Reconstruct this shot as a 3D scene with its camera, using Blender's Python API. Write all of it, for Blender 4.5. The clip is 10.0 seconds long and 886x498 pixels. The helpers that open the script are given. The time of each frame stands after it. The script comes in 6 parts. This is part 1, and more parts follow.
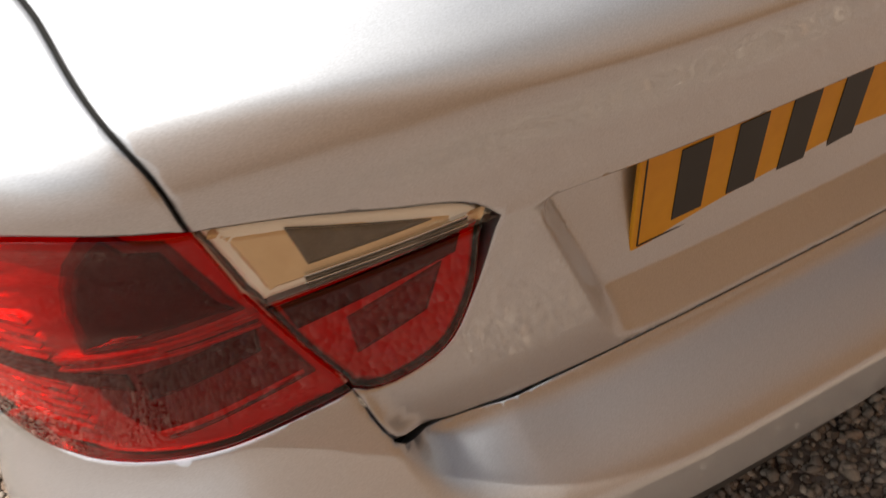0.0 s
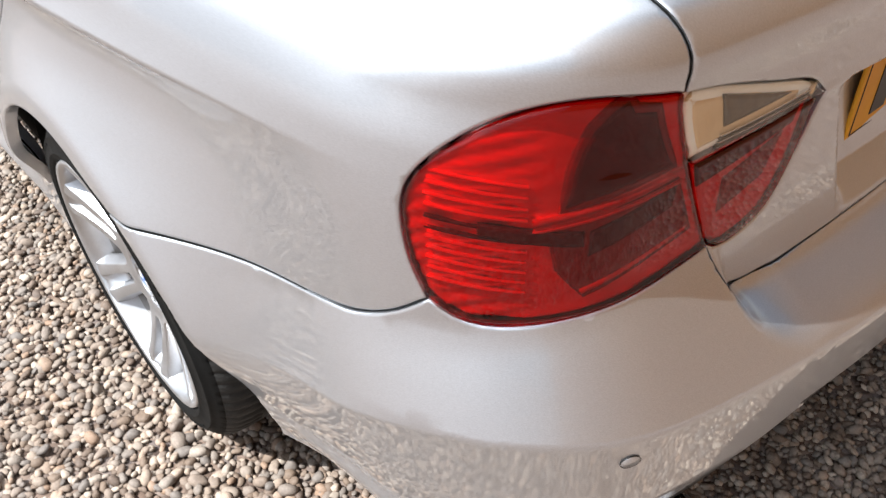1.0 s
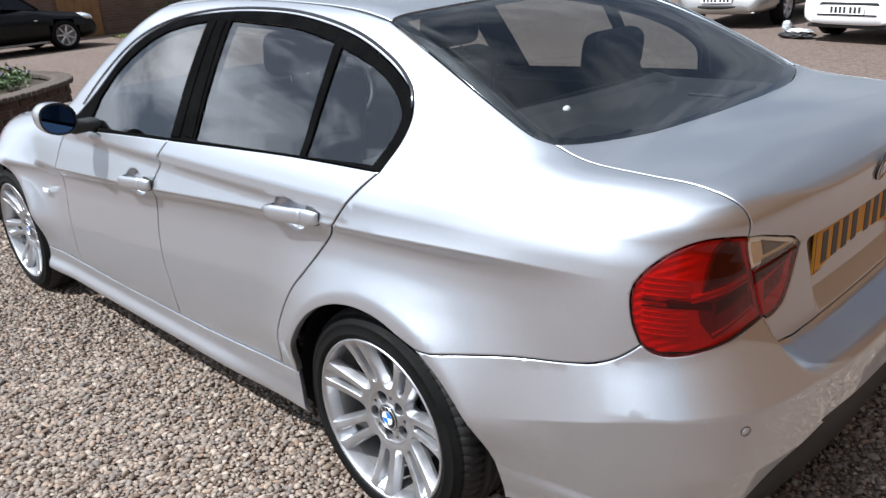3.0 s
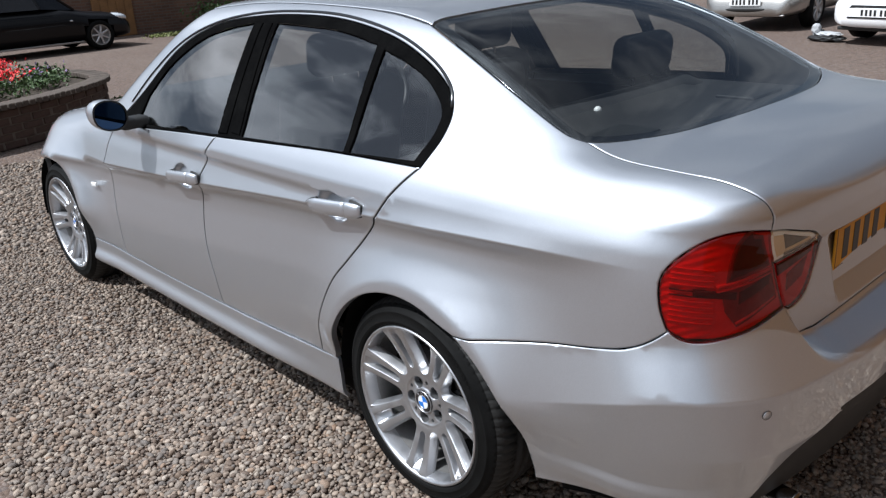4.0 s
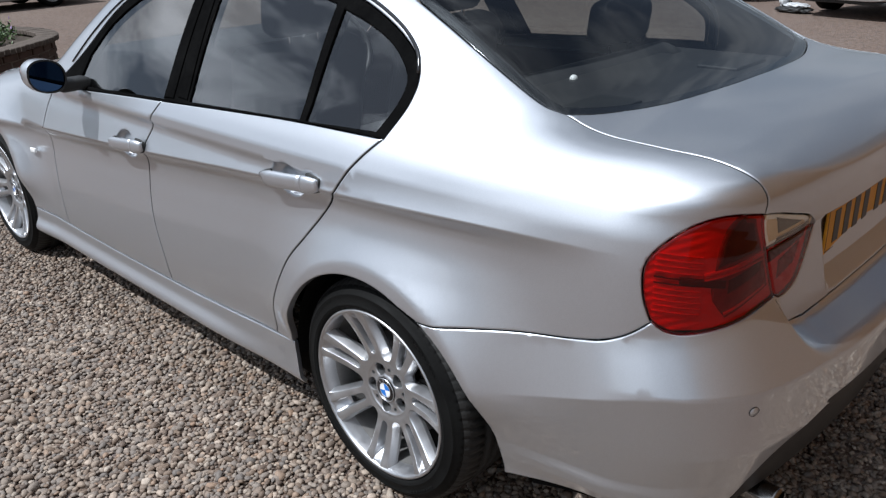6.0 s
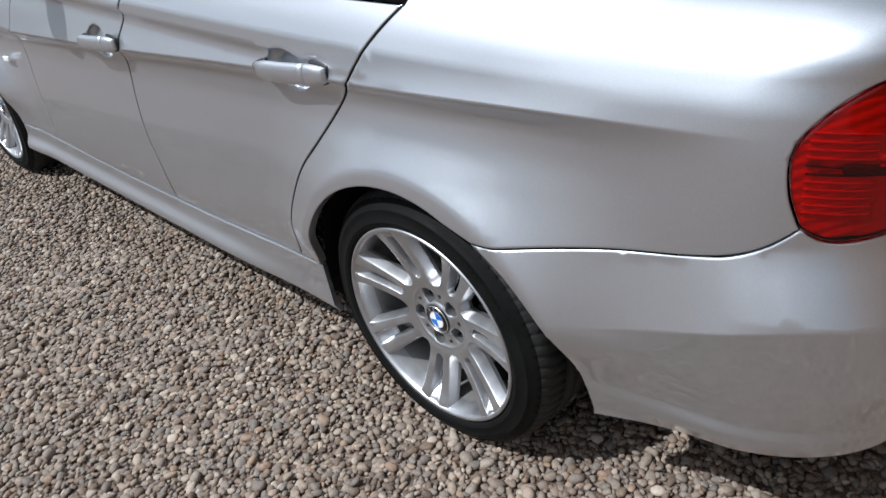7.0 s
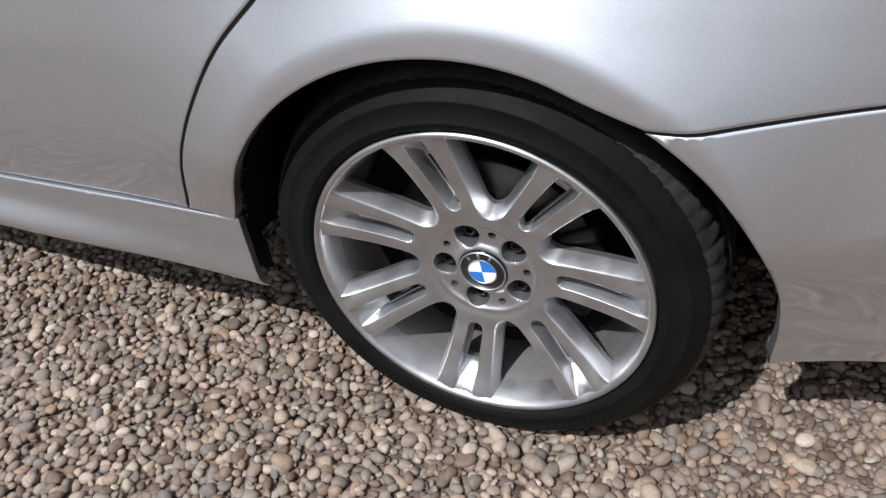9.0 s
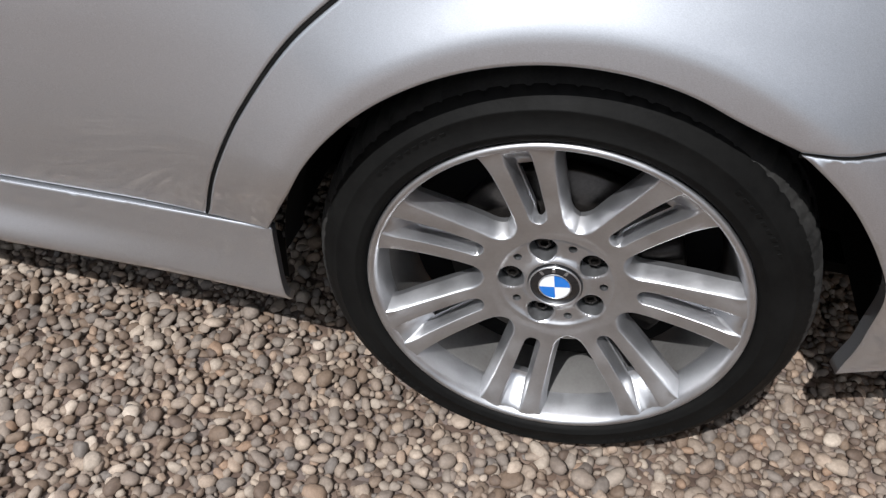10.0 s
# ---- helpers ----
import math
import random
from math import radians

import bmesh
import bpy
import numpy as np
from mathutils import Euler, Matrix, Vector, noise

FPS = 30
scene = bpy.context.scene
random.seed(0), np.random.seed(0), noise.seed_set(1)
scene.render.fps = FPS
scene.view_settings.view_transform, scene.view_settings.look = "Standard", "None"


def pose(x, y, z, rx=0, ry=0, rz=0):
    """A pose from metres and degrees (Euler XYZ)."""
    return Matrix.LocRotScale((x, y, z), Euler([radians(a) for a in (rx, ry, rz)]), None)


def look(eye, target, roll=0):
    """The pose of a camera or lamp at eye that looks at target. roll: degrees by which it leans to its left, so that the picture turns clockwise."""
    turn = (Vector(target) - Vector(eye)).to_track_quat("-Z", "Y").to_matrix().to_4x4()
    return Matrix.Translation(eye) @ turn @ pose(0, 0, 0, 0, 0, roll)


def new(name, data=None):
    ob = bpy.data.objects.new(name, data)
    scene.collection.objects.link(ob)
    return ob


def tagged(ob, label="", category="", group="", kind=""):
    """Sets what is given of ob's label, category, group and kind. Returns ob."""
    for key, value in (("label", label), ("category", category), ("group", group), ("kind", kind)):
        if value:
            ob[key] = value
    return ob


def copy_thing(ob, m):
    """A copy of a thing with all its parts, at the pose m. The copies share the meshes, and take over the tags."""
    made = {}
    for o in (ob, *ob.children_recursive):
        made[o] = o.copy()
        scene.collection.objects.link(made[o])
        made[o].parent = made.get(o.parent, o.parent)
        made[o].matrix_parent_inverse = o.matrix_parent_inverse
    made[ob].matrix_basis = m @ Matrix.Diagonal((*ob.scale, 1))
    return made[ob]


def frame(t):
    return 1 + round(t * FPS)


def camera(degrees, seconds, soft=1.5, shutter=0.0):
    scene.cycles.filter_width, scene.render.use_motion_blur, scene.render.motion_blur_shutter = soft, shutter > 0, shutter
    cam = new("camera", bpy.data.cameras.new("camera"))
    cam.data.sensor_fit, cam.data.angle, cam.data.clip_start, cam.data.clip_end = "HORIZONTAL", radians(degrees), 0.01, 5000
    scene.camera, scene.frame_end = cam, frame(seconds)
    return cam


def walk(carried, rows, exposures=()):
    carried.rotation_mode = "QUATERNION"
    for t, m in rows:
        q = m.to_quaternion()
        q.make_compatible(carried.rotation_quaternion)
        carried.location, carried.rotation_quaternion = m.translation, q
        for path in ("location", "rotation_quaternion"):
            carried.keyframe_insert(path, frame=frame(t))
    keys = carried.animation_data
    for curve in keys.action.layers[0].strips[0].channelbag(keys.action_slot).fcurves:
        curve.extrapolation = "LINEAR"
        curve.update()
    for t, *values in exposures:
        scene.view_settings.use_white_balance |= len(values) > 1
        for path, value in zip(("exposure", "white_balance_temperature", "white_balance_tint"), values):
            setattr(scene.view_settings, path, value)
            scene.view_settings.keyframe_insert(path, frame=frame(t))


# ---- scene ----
cam = camera(57.9, 10.0, soft=1.3, shutter=0.2)
PATH = [
    (0, (-1.233, 0.617, 1.246), (0.066, 0.021, -0.142), -6.0),
    (0.2, (-1.252, 0.686, 1.256), (0.035, 0.065, -0.150), -7.8),
    (0.5, (-1.224, 0.833, 1.253), (0.065, 0.066, -0.052), -4.6),
    (0.8, (-1.166, 1.011, 1.239), (0.010, 0.158, -0.078), -3.2),
    (1, (-1.163, 1.109, 1.266), (0.012, 0.180, -0.024), -2.9),
    (1.3, (-1.226, 1.264, 1.290), (-0.045, 0.218, 0.121), -1.7),
    (1.5, (-1.282, 1.391, 1.296), (-0.058, 0.285, 0.200), -3.7),
    (1.8, (-1.328, 1.531, 1.341), (-0.141, 0.393, 0.249), -4.0),
    (2, (-1.345, 1.635, 1.374), (-0.126, 0.422, 0.399), -4.3),
    (2.2, (-1.370, 1.746, 1.375), (-0.125, 0.495, 0.478), -6.0),
    (2.5, (-1.412, 1.890, 1.409), (-0.160, 0.602, 0.573), -4.6),
    (2.8, (-1.439, 1.999, 1.472), (-0.167, 0.677, 0.727), -3.2),
    (3, (-1.487, 2.046, 1.496), (-0.145, 0.758, 0.804), -3.9),
    (3.2, (-1.529, 2.089, 1.517), (-0.158, 0.821, 0.842), -4.8),
    (4.3, (-1.543, 2.150, 1.510), (-0.163, 0.902, 0.816), -3.2),
    (4.5, (-1.541, 2.148, 1.503), (-0.167, 0.895, 0.804), -2.9),
    (5, (-1.530, 2.139, 1.504), (-0.168, 0.883, 0.798), -3.1),
    (5.5, (-1.492, 2.116, 1.492), (-0.156, 0.851, 0.758), -2.6),
    (5.7, (-1.464, 2.088, 1.489), (-0.167, 0.794, 0.735), -2.0),
    (6.8, (-1.199, 1.845, 1.412), (0.099, 0.709, 0.451), -7.2),
    (7, (-1.099, 1.766, 1.372), (0.174, 0.671, 0.331), -9.4),
    (7.2, (-1.034, 1.718, 1.360), (0.225, 0.579, 0.335), -8.9),
    (7.5, (-0.857, 1.731, 1.301), (0.246, 0.504, 0.200), -3.8),
    (7.8, (-0.707, 1.716, 1.249), (0.275, 0.461, 0.111), -5.0),
    (8, (-0.607, 1.772, 1.203), (0.275, 0.437, 0.026), -3.3),
    (8.2, (-0.551, 1.750, 1.173), (0.252, 0.443, -0.074), -1.8),
    (8.5, (-0.452, 1.756, 1.121), (0.267, 0.412, -0.150), -0.4),
    (9, (-0.273, 1.649, 1.060), (0.324, 0.258, -0.224), -3.6),
    (9.5, (-0.121, 1.616, 1.041), (0.303, 0.229, -0.315), 0.2),
    (10, (0.039, 1.629, 1.041), (0.263, 0.177, -0.301), 5.7),
]

walk(cam, [(t, look(eye, target, roll)) for t, eye, target, roll in PATH],
     [(0, 1.0, 7000, 10), (0.5, 1.3, 6600, 9), (1, 1.32, 6100, 8), (1.5, 1.14, 6050, 9), (2, 1.02, 6000, 10), (2.5, 0.94, 5900, 9), (3.2, 0.68, 5800, 8), (4.5, 0.20, 5800, 8), (5.7, 0.20, 5800, 8), (7, 0.17, 5800, 7), (8.5, 0.28, 6000, 10), (10, 0.22, 6150, 10)])

# ---- sky and sun ----
SUN_TO = Vector((0.28, 0.66, 1.0)).normalized()
world = bpy.data.worlds.new("sky")
scene.world = world
world.use_nodes = True
nt = world.node_tree
sky = nt.nodes.new("ShaderNodeTexSky")
sky.sky_type, sky.sun_disc = "NISHITA", False
sky.sun_elevation = math.asin(SUN_TO.z)
sky.sun_rotation = math.atan2(SUN_TO.x, SUN_TO.y)
co = nt.nodes.new("ShaderNodeTexCoord")
flat = nt.nodes.new("ShaderNodeMapping")
flat.inputs["Scale"].default_value = (1, 1, 2.6)
cloud = nt.nodes.new("ShaderNodeTexNoise")
cloud.inputs["Scale"].default_value, cloud.inputs["Detail"].default_value, cloud.inputs["Roughness"].default_value = 2.3, 7, 0.58
shape = nt.nodes.new("ShaderNodeValToRGB")
shape.color_ramp.elements[0].position, shape.color_ramp.elements[1].position = 0.43, 0.60
shape.color_ramp.elements[0].color = (0.16, 0.16, 0.16, 1)
white = nt.nodes.new("ShaderNodeMix")
white.data_type = "RGBA"
nt.links.new(co.outputs["Generated"], flat.inputs["Vector"])
nt.links.new(flat.outputs[0], cloud.inputs["Vector"])
nt.links.new(cloud.outputs["Fac"], shape.inputs["Fac"])
nt.links.new(shape.outputs["Color"], white.inputs["Factor"])
# thin cloud scatters sunlight forward, so the sky brightens towards the sun
toward = nt.nodes.new("ShaderNodeVectorMath")
toward.operation = "DOT_PRODUCT"
toward.inputs[1].default_value = SUN_TO
glow = nt.nodes.new("ShaderNodeMapRange")
glow.interpolation_type = "SMOOTHERSTEP"
glow.inputs["From Min"].default_value, glow.inputs["From Max"].default_value = 0.1, 1.0
glow.inputs["To Min"].default_value, glow.inputs["To Max"].default_value = 0.48, 2.1
lit = nt.nodes.new("ShaderNodeVectorMath")
lit.operation = "SCALE"
lit.inputs[0].default_value = (22.0, 22.4, 23.2)
nt.links.new(co.outputs["Generated"], toward.inputs[0])
nt.links.new(toward.outputs["Value"], glow.inputs["Value"])
nt.links.new(glow.outputs[0], lit.inputs["Scale"])
nt.links.new(lit.outputs[0], white.inputs["B"])
nt.links.new(sky.outputs[0], white.inputs["A"])
nt.links.new(white.outputs["Result"], nt.nodes["Background"].inputs[0])
nt.nodes["Background"].inputs[1].default_value = 0.026
sun = new("sun", bpy.data.lights.new("sun", "SUN"))
sun.data.energy, sun.data.angle, sun.data.color = 5.0, radians(0.5), (1.0, 0.96, 0.91)
sun.matrix_world = look(SUN_TO * 20, (0, 0, 0))

# ---- the body's form: smooth curves, and the outer skin as one even surface ----
def spline(xs, ys):
    """A smooth curve through a few stations (monotone cubic)."""
    xs, ys = np.array(xs, float), np.array(ys, float)
    h, d = np.diff(xs), np.diff(ys) / np.diff(xs)
    m = np.zeros(len(xs))
    m[0], m[-1] = d[0], d[-1]
    for i in range(1, len(xs) - 1):
        if d[i - 1] * d[i] > 0:
            a, b = 2 * h[i] + h[i - 1], h[i] + 2 * h[i - 1]
            m[i] = (a + b) / (a / d[i - 1] + b / d[i])

    def f(x):
        x = np.clip(np.asarray(x, float), xs[0], xs[-1])
        i = np.clip(np.searchsorted(xs, x) - 1, 0, len(h) - 1)
        t = (x - xs[i]) / h[i]
        return ((1 + 2 * t) * (1 - t) ** 2 * ys[i] + t * (1 - t) ** 2 * h[i] * m[i]
                + t * t * (3 - 2 * t) * ys[i + 1] + t * t * (t - 1) * h[i] * m[i + 1])
    return f


def ramp(x, a, b):
    t = np.clip((x - a) / (b - a), 0, 1)
    return t * t * (3 - 2 * t)


def smax(a, b, k):
    h = np.maximum(k - np.abs(a - b), 0) / k
    return np.maximum(a, b) + h * h * k * 0.25


def smin(a, b, k):
    return -smax(-a, -b, k)


WHEELBASE, HUB_Z = 2.76, 0.312
side_plan = spline([-1.1, -0.8, -0.5, -0.2, 0.1, 0.6, 1.4, 2.2, 2.8, 3.2, 3.55], [0.74, 0.80, 0.85, 0.882, 0.894, 0.898, 0.898, 0.892, 0.872, 0.775, 0.58])
above_swage = spline([0, 0.03, 0.08, 0.14, 0.22, 0.34], [0.010, -0.0010, -0.0185, -0.0430, -0.089, -0.19])
below_swage = spline([-0.62, -0.5, -0.38, -0.25, -0.15, -0.085, -0.055, -0.034, -0.014, 0.001], [-0.03, -0.008, 0.001, -0.004, -0.0140, -0.0195, -0.0185, -0.0140, -0.0030, 0.010])
deck = spline([-1.0, -0.88, -0.8, -0.6, -0.42, 0.0, 1.5, 2.1, 2.5, 3.0, 3.3, 3.5], [1.016, 1.042, 1.051, 1.065, 1.070, 1.056, 1.02, 0.995, 0.95, 0.87, 0.78, 0.66])
roof_line = spline([-0.6, -0.2, 0.1, 0.5, 1.1, 1.6, 2.0], [1.22, 1.325, 1.375, 1.405, 1.42, 1.395, 1.33])
tail_upper = spline([0, 0.2, 0.4, 0.6, 0.8, 0.95], [0.888, 0.885, 0.872, 0.845, 0.78, 0.68])
tail_lower = spline([0, 0.2, 0.4, 0.6, 0.75, 0.95], [0.985, 0.98, 0.962, 0.925, 0.86, 0.72])
no_swage = spline([-0.62, -0.5, -0.38, -0.2, -0.05, 0.03, 0.09, 0.17, 0.29, 0.34], [-0.03, -0.008, -0.001, 0.0, -0.002, -0.009, -0.03, -0.075, -0.18, -0.235])
swage_z = spline([-0.8, -0.35, 0.1, 0.5, 1.15, 2.25, 3.3], [0.861, 0.866, 0.853, 0.831, 0.784, 0.716, 0.63])


def side_y(x, z):
    d = z - swage_z(x)
    p = np.where(d > 0, above_swage(d), below_swage(np.minimum(d, 0)))
    fade = ramp(x, -0.70, -0.24)
    p = p * fade + (1 - fade) * no_swage(d)
    r = np.minimum(np.hypot(x, z - HUB_Z), np.hypot(x - WHEELBASE, z - HUB_Z))
    away = np.where(r < 0.370, 0, np.where(r < 0.394, (r - 0.370) ** 2 / 0.048, r - 0.382))
    haunch = 0.056 * (1 - np.clip(away / 0.26, 0, 1)) ** 2.0 * (0.35 + 0.65 * ramp(z, 0.33, 0.48)) - 0.012
    # the bumper's crease runs forward along the flank and dies out before the wheel
    crease = 0.48 + 0.10 * ramp(-x, 0.35, 0.80)
    bulge = 0.036 * ramp(-x, 0.36, 0.66) * (1 - np.clip((z - crease) / 0.125, 0, 1))
    # cups behind the door handles
    cup = 0
    for cx, cz in ((0.305, 0.850), (1.285, 0.788)):
        e = np.hypot((x - cx - 0.022) / 0.074, (z - cz + 0.004) / 0.052)
        cup = cup + 0.026 * (1 - ramp(e, 0.62, 1.0))
    # the bumper draws in below its crease, and tucks under along its foot
    under = ramp(-x, 0.34, 0.6) * (0.145 * np.maximum(crease - np.maximum(z, 0.335), 0) - 0.008 * ramp(-z, -0.337, -0.303) + 0.35 * np.maximum(0.285 - z, 0))
    return side_plan(x) + p + haunch + bulge - cup - under


shelf_edge = spline([0, 0.34, 0.41, 0.46, 0.49, 0.51, 0.53, 0.56, 0.9], [0.588, 0.585, 0.592, 0.61, 0.632, 0.662, 0.72, 0.78, 0.80])


crease_z = spline([0, 0.2, 0.35, 0.45, 0.56, 0.75], [0.966, 0.968, 0.975, 0.988, 1.003, 1.008])


def rear_x(y, z):
    floor = 0.028 + 0.018 * ramp(z, 0.68, 0.84)
    recess = floor * (1 - ramp(y - 0.42 * (z - 0.76), 0.305, 0.337)) * np.clip((z - 0.666) / 0.045, 0, 1) * (1 - np.clip((z - 0.840) / 0.030, 0, 1))
    over = smax(z - crease_z(y), 0, 0.006)
    up = tail_upper(y) + 0.011 * ramp(z, 0.91, 0.975) - recess - 0.50 * over - 6.0 * over * over
    lo = tail_lower(y) - 0.11 * np.maximum(0.580 - z, 0) - 0.2 * np.maximum(0.42 - z, 0)
    edge = shelf_edge(y)
    lean = np.hypot(1, (shelf_edge(y + 0.005) - shelf_edge(y - 0.005)) / 0.010)
    past = smax(z - edge, 0, 0.014)
    corner = lo - 0.56 * np.maximum(z - past - 0.588, 0)
    return smax(up, corner - (1.6 + 1.0 * ramp(y, 0.40, 0.48)) * past / lean, 0.014)


def lower_body(x, y, z):
    side = y - side_y(x, z)
    rear = -x - rear_x(y, z)
    top = z - deck(x) + 0.02 * (y / 0.6) ** 2
    nose = x - 3.50 + 0.35 * y * y
    k = 0.16 - 0.06 * ramp(z, 0.93, 1.0)
    return smax(smax(smax(side, rear, k), top, 0.085), nose, 0.2)


def cabin(x, y, z):
    h = np.maximum(z, 0.92) - 0.97
    half = 0.852 - 0.55 * h - 0.25 * h * np.abs(h) - 0.14 * np.maximum(0.35 - x, 0) ** 2 - 0.10 * np.maximum(x - 1.2, 0) ** 2
    side = y - half
    top = z - roof_line(x) + 0.035 * (y / 0.6) ** 2
    back = (-(x - 0.08) * 0.48 + (z - 1.36) * 0.88) + 0.05 * y * y
    front = ((x - 1.62) * 0.53 + (z - 1.37) * 0.85) + 0.09 * y * y
    return np.maximum(smax(smax(side, smax(top, back, 0.12), 0.09), front, 0.06), 0.9 - z)


def body(x, y, z):
    y = np.abs(y)
    return smin(lower_body(x, y, z), cabin(x, y, z), 0.05)


def march(f, o, d, far=1.6):
    """The first place along each ray where f falls below nought."""
    o, d = np.broadcast_arrays(np.asarray(o, float), np.asarray(d, float))
    steps = np.linspace(0, far, 81)
    a = np.full(len(o), np.nan)
    for s0, s1 in zip(steps[:-1], steps[1:]):
        q = o + d * s1
        a = np.where(np.isnan(a) & (f(*q.T) <= 0), s0, a)
    bad = np.isnan(a)
    a = np.where(bad, far, a)
    b = a + steps[1]
    for _ in range(24):
        m = (a + b) / 2
        inside = f(*(o + d * m[:, None]).T) <= 0
        b, a = np.where(inside, m, b), np.where(inside, a, m)
    return o + d * ((a + b) / 2)[:, None], bad


SIDE_X, SIDE_Y, SIDE_Z, FAN = -0.55, 0.45, 0.85, 0.4


def side_rays(u, v):
    """Across the flank: u runs forward, v up the side, over the shoulder and on to the middle line."""
    a = np.clip((v - SIDE_Z) / FAN, 0, np.pi / 2)
    over = np.maximum(v - SIDE_Z - FAN * np.pi / 2, 0)
    turn = np.maximum(SIDE_X - u, 0) / FAN
    d = np.stack([np.sin(turn) * np.cos(a), -np.cos(turn) * np.cos(a), -np.sin(a)], -1)
    return np.stack([np.maximum(u, SIDE_X), SIDE_Y - over, np.minimum(v, SIDE_Z)], -1) - d, d


def side_uv(x, y, z):
    if x < SIDE_X:
        u = SIDE_X - FAN * math.atan2(SIDE_X - x, y - SIDE_Y)
        return u, z if z < SIDE_Z else SIDE_Z + FAN * math.atan2(z - SIDE_Z, math.hypot(SIDE_X - x, y - SIDE_Y))
    if z < SIDE_Z:
        return x, z
    if y < SIDE_Y:
        return x, SIDE_Z + FAN * math.pi / 2 + SIDE_Y - y
    return x, SIDE_Z + FAN * math.atan2(z - SIDE_Z, y - SIDE_Y)


def top_rays(u, v):
    """Straight down: u runs forward, v to the left."""
    d = np.stack([0 * u, 0 * u, 0 * u - 1], -1)
    return np.stack([u, v, 0 * u + 1.9], -1), d


TAIL_X, TAIL_Y, BEND = -0.50, 0.45, 0.35
TAIL_MID = BEND * math.pi / 2 + TAIL_Y


def tail_rays(u, v):
    """Round the tail: u runs back along the left flank, round the corner and across to the right; v is the height."""
    flip = np.where(u > TAIL_MID, -1.0, 1.0)
    w = np.where(u > TAIL_MID, 2 * TAIL_MID - u, u)
    a = np.clip(w / BEND, 0, np.pi / 2)
    d = np.stack([np.sin(a), -np.cos(a) * flip, 0 * u], -1)
    x = TAIL_X - np.minimum(w, 0)
    y = TAIL_Y - np.maximum(w - BEND * np.pi / 2, 0)
    return np.stack([x, y * flip, v], -1) - d, d


def tail_uv(x, y, z):
    if x > TAIL_X:
        return TAIL_X - x, z
    if y < TAIL_Y:
        return BEND * math.pi / 2 + TAIL_Y - y, z
    return BEND * math.atan2(TAIL_X - x, y - TAIL_Y), z


LAMP_MID = np.array((-0.50, 0.45, 0.82))


def lamp_rays(u, v):
    """From a point inside the corner: u turns round it towards the back, v climbs."""
    a, b = u / BEND, (v - LAMP_MID[2]) / BEND
    d = np.stack([np.sin(a) * np.cos(b), -np.cos(a) * np.cos(b), -np.sin(b)], -1)
    return LAMP_MID - d * 0.8, d


def lamp_uv(x, y, z):
    dx, dy, dz = LAMP_MID[0] - x, y - LAMP_MID[1], z - LAMP_MID[2]
    return BEND * math.atan2(dx, dy), LAMP_MID[2] + BEND * math.atan2(dz, math.hypot(dx, dy))


BOOT_X, BOOT_Z, ROLL = -0.72, 0.90, 0.16


def boot_rays(u, v):
    """Up the back of the boot and over its top: u is the climb, v runs to the left."""
    a = np.clip((u - BOOT_Z) / ROLL, 0, np.pi / 2)
    over = np.maximum(u - BOOT_Z - ROLL * np.pi / 2, 0)
    d = np.stack([np.cos(a), 0 * u, -np.sin(a)], -1)
    return np.stack([BOOT_X + over, v, np.minimum(u, BOOT_Z)], -1) - d, d


def boot_uv(x, y, z):
    if z < BOOT_Z:
        return z, y
    if x > BOOT_X:
        return BOOT_Z + ROLL * math.pi / 2 + x - BOOT_X, y
    return BOOT_Z + ROLL * math.atan2(z - BOOT_Z, BOOT_X - x), y


# ---- mesh helpers ----
def part(name, verts, faces, material, parent=None, label="", normals=None, smooth=True):
    """One mesh object under a thing or a part."""
    me = bpy.data.meshes.new(name)
    me.from_pydata([tuple(map(float, v)) for v in verts], [], [tuple(map(int, f)) for f in faces])
    me.materials.append(material)
    me.polygons.foreach_set("use_smooth", [smooth] * len(me.polygons))
    me.update()
    if normals is not None:
        me.normals_split_custom_set_from_vertices([tuple(map(float, n)) for n in normals])
    ob = new(name, me)
    ob.parent = parent
    if label:
        ob["label"] = label
    return ob


def from_bm(name, bm, material, parent=None, label="", smooth=False, sharp=40):
    me = bpy.data.meshes.new(name)
    if smooth:
        bm.normal_update()
        for e in bm.edges:
            if len(e.link_faces) == 2 and e.calc_face_angle() > radians(sharp):
                e.smooth = False
    bm.to_mesh(me)
    bm.free()
    me.materials.append(material)
    me.polygons.foreach_set("use_smooth", [smooth] * len(me.polygons))
    ob = new(name, me)
    ob.parent = parent
    if label:
        ob["label"] = label
    return ob


def along(pts, step=0.012):
    """A smooth line through a few points, at an even pace."""
    p = np.array(pts, float)
    if len(p) == 2:
        q = p
    else:
        e = np.vstack([2 * p[0] - p[1], p, 2 * p[-1] - p[-2]])
        q = []
        for i in range(1, len(e) - 2):
            t = np.linspace(0, 1, 12, endpoint=False)[:, None]
            a, b, c, d = e[i - 1], e[i], e[i + 1], e[i + 2]
            q.append(0.5 * (2 * b + (c - a) * t + (2 * a - 5 * b + 4 * c - d) * t ** 2 + (3 * b - a - 3 * c + d) * t ** 3))
        q = np.vstack(q + [p[-1:]])
    s = np.r_[0, np.cumsum(np.linalg.norm(np.diff(q, axis=0), axis=1))]
    n = max(2, int(round(s[-1] / step)) + 1)
    w = np.linspace(0, s[-1], n)
    return np.stack([np.interp(w, s, q[:, k]) for k in range(q.shape[1])], -1)


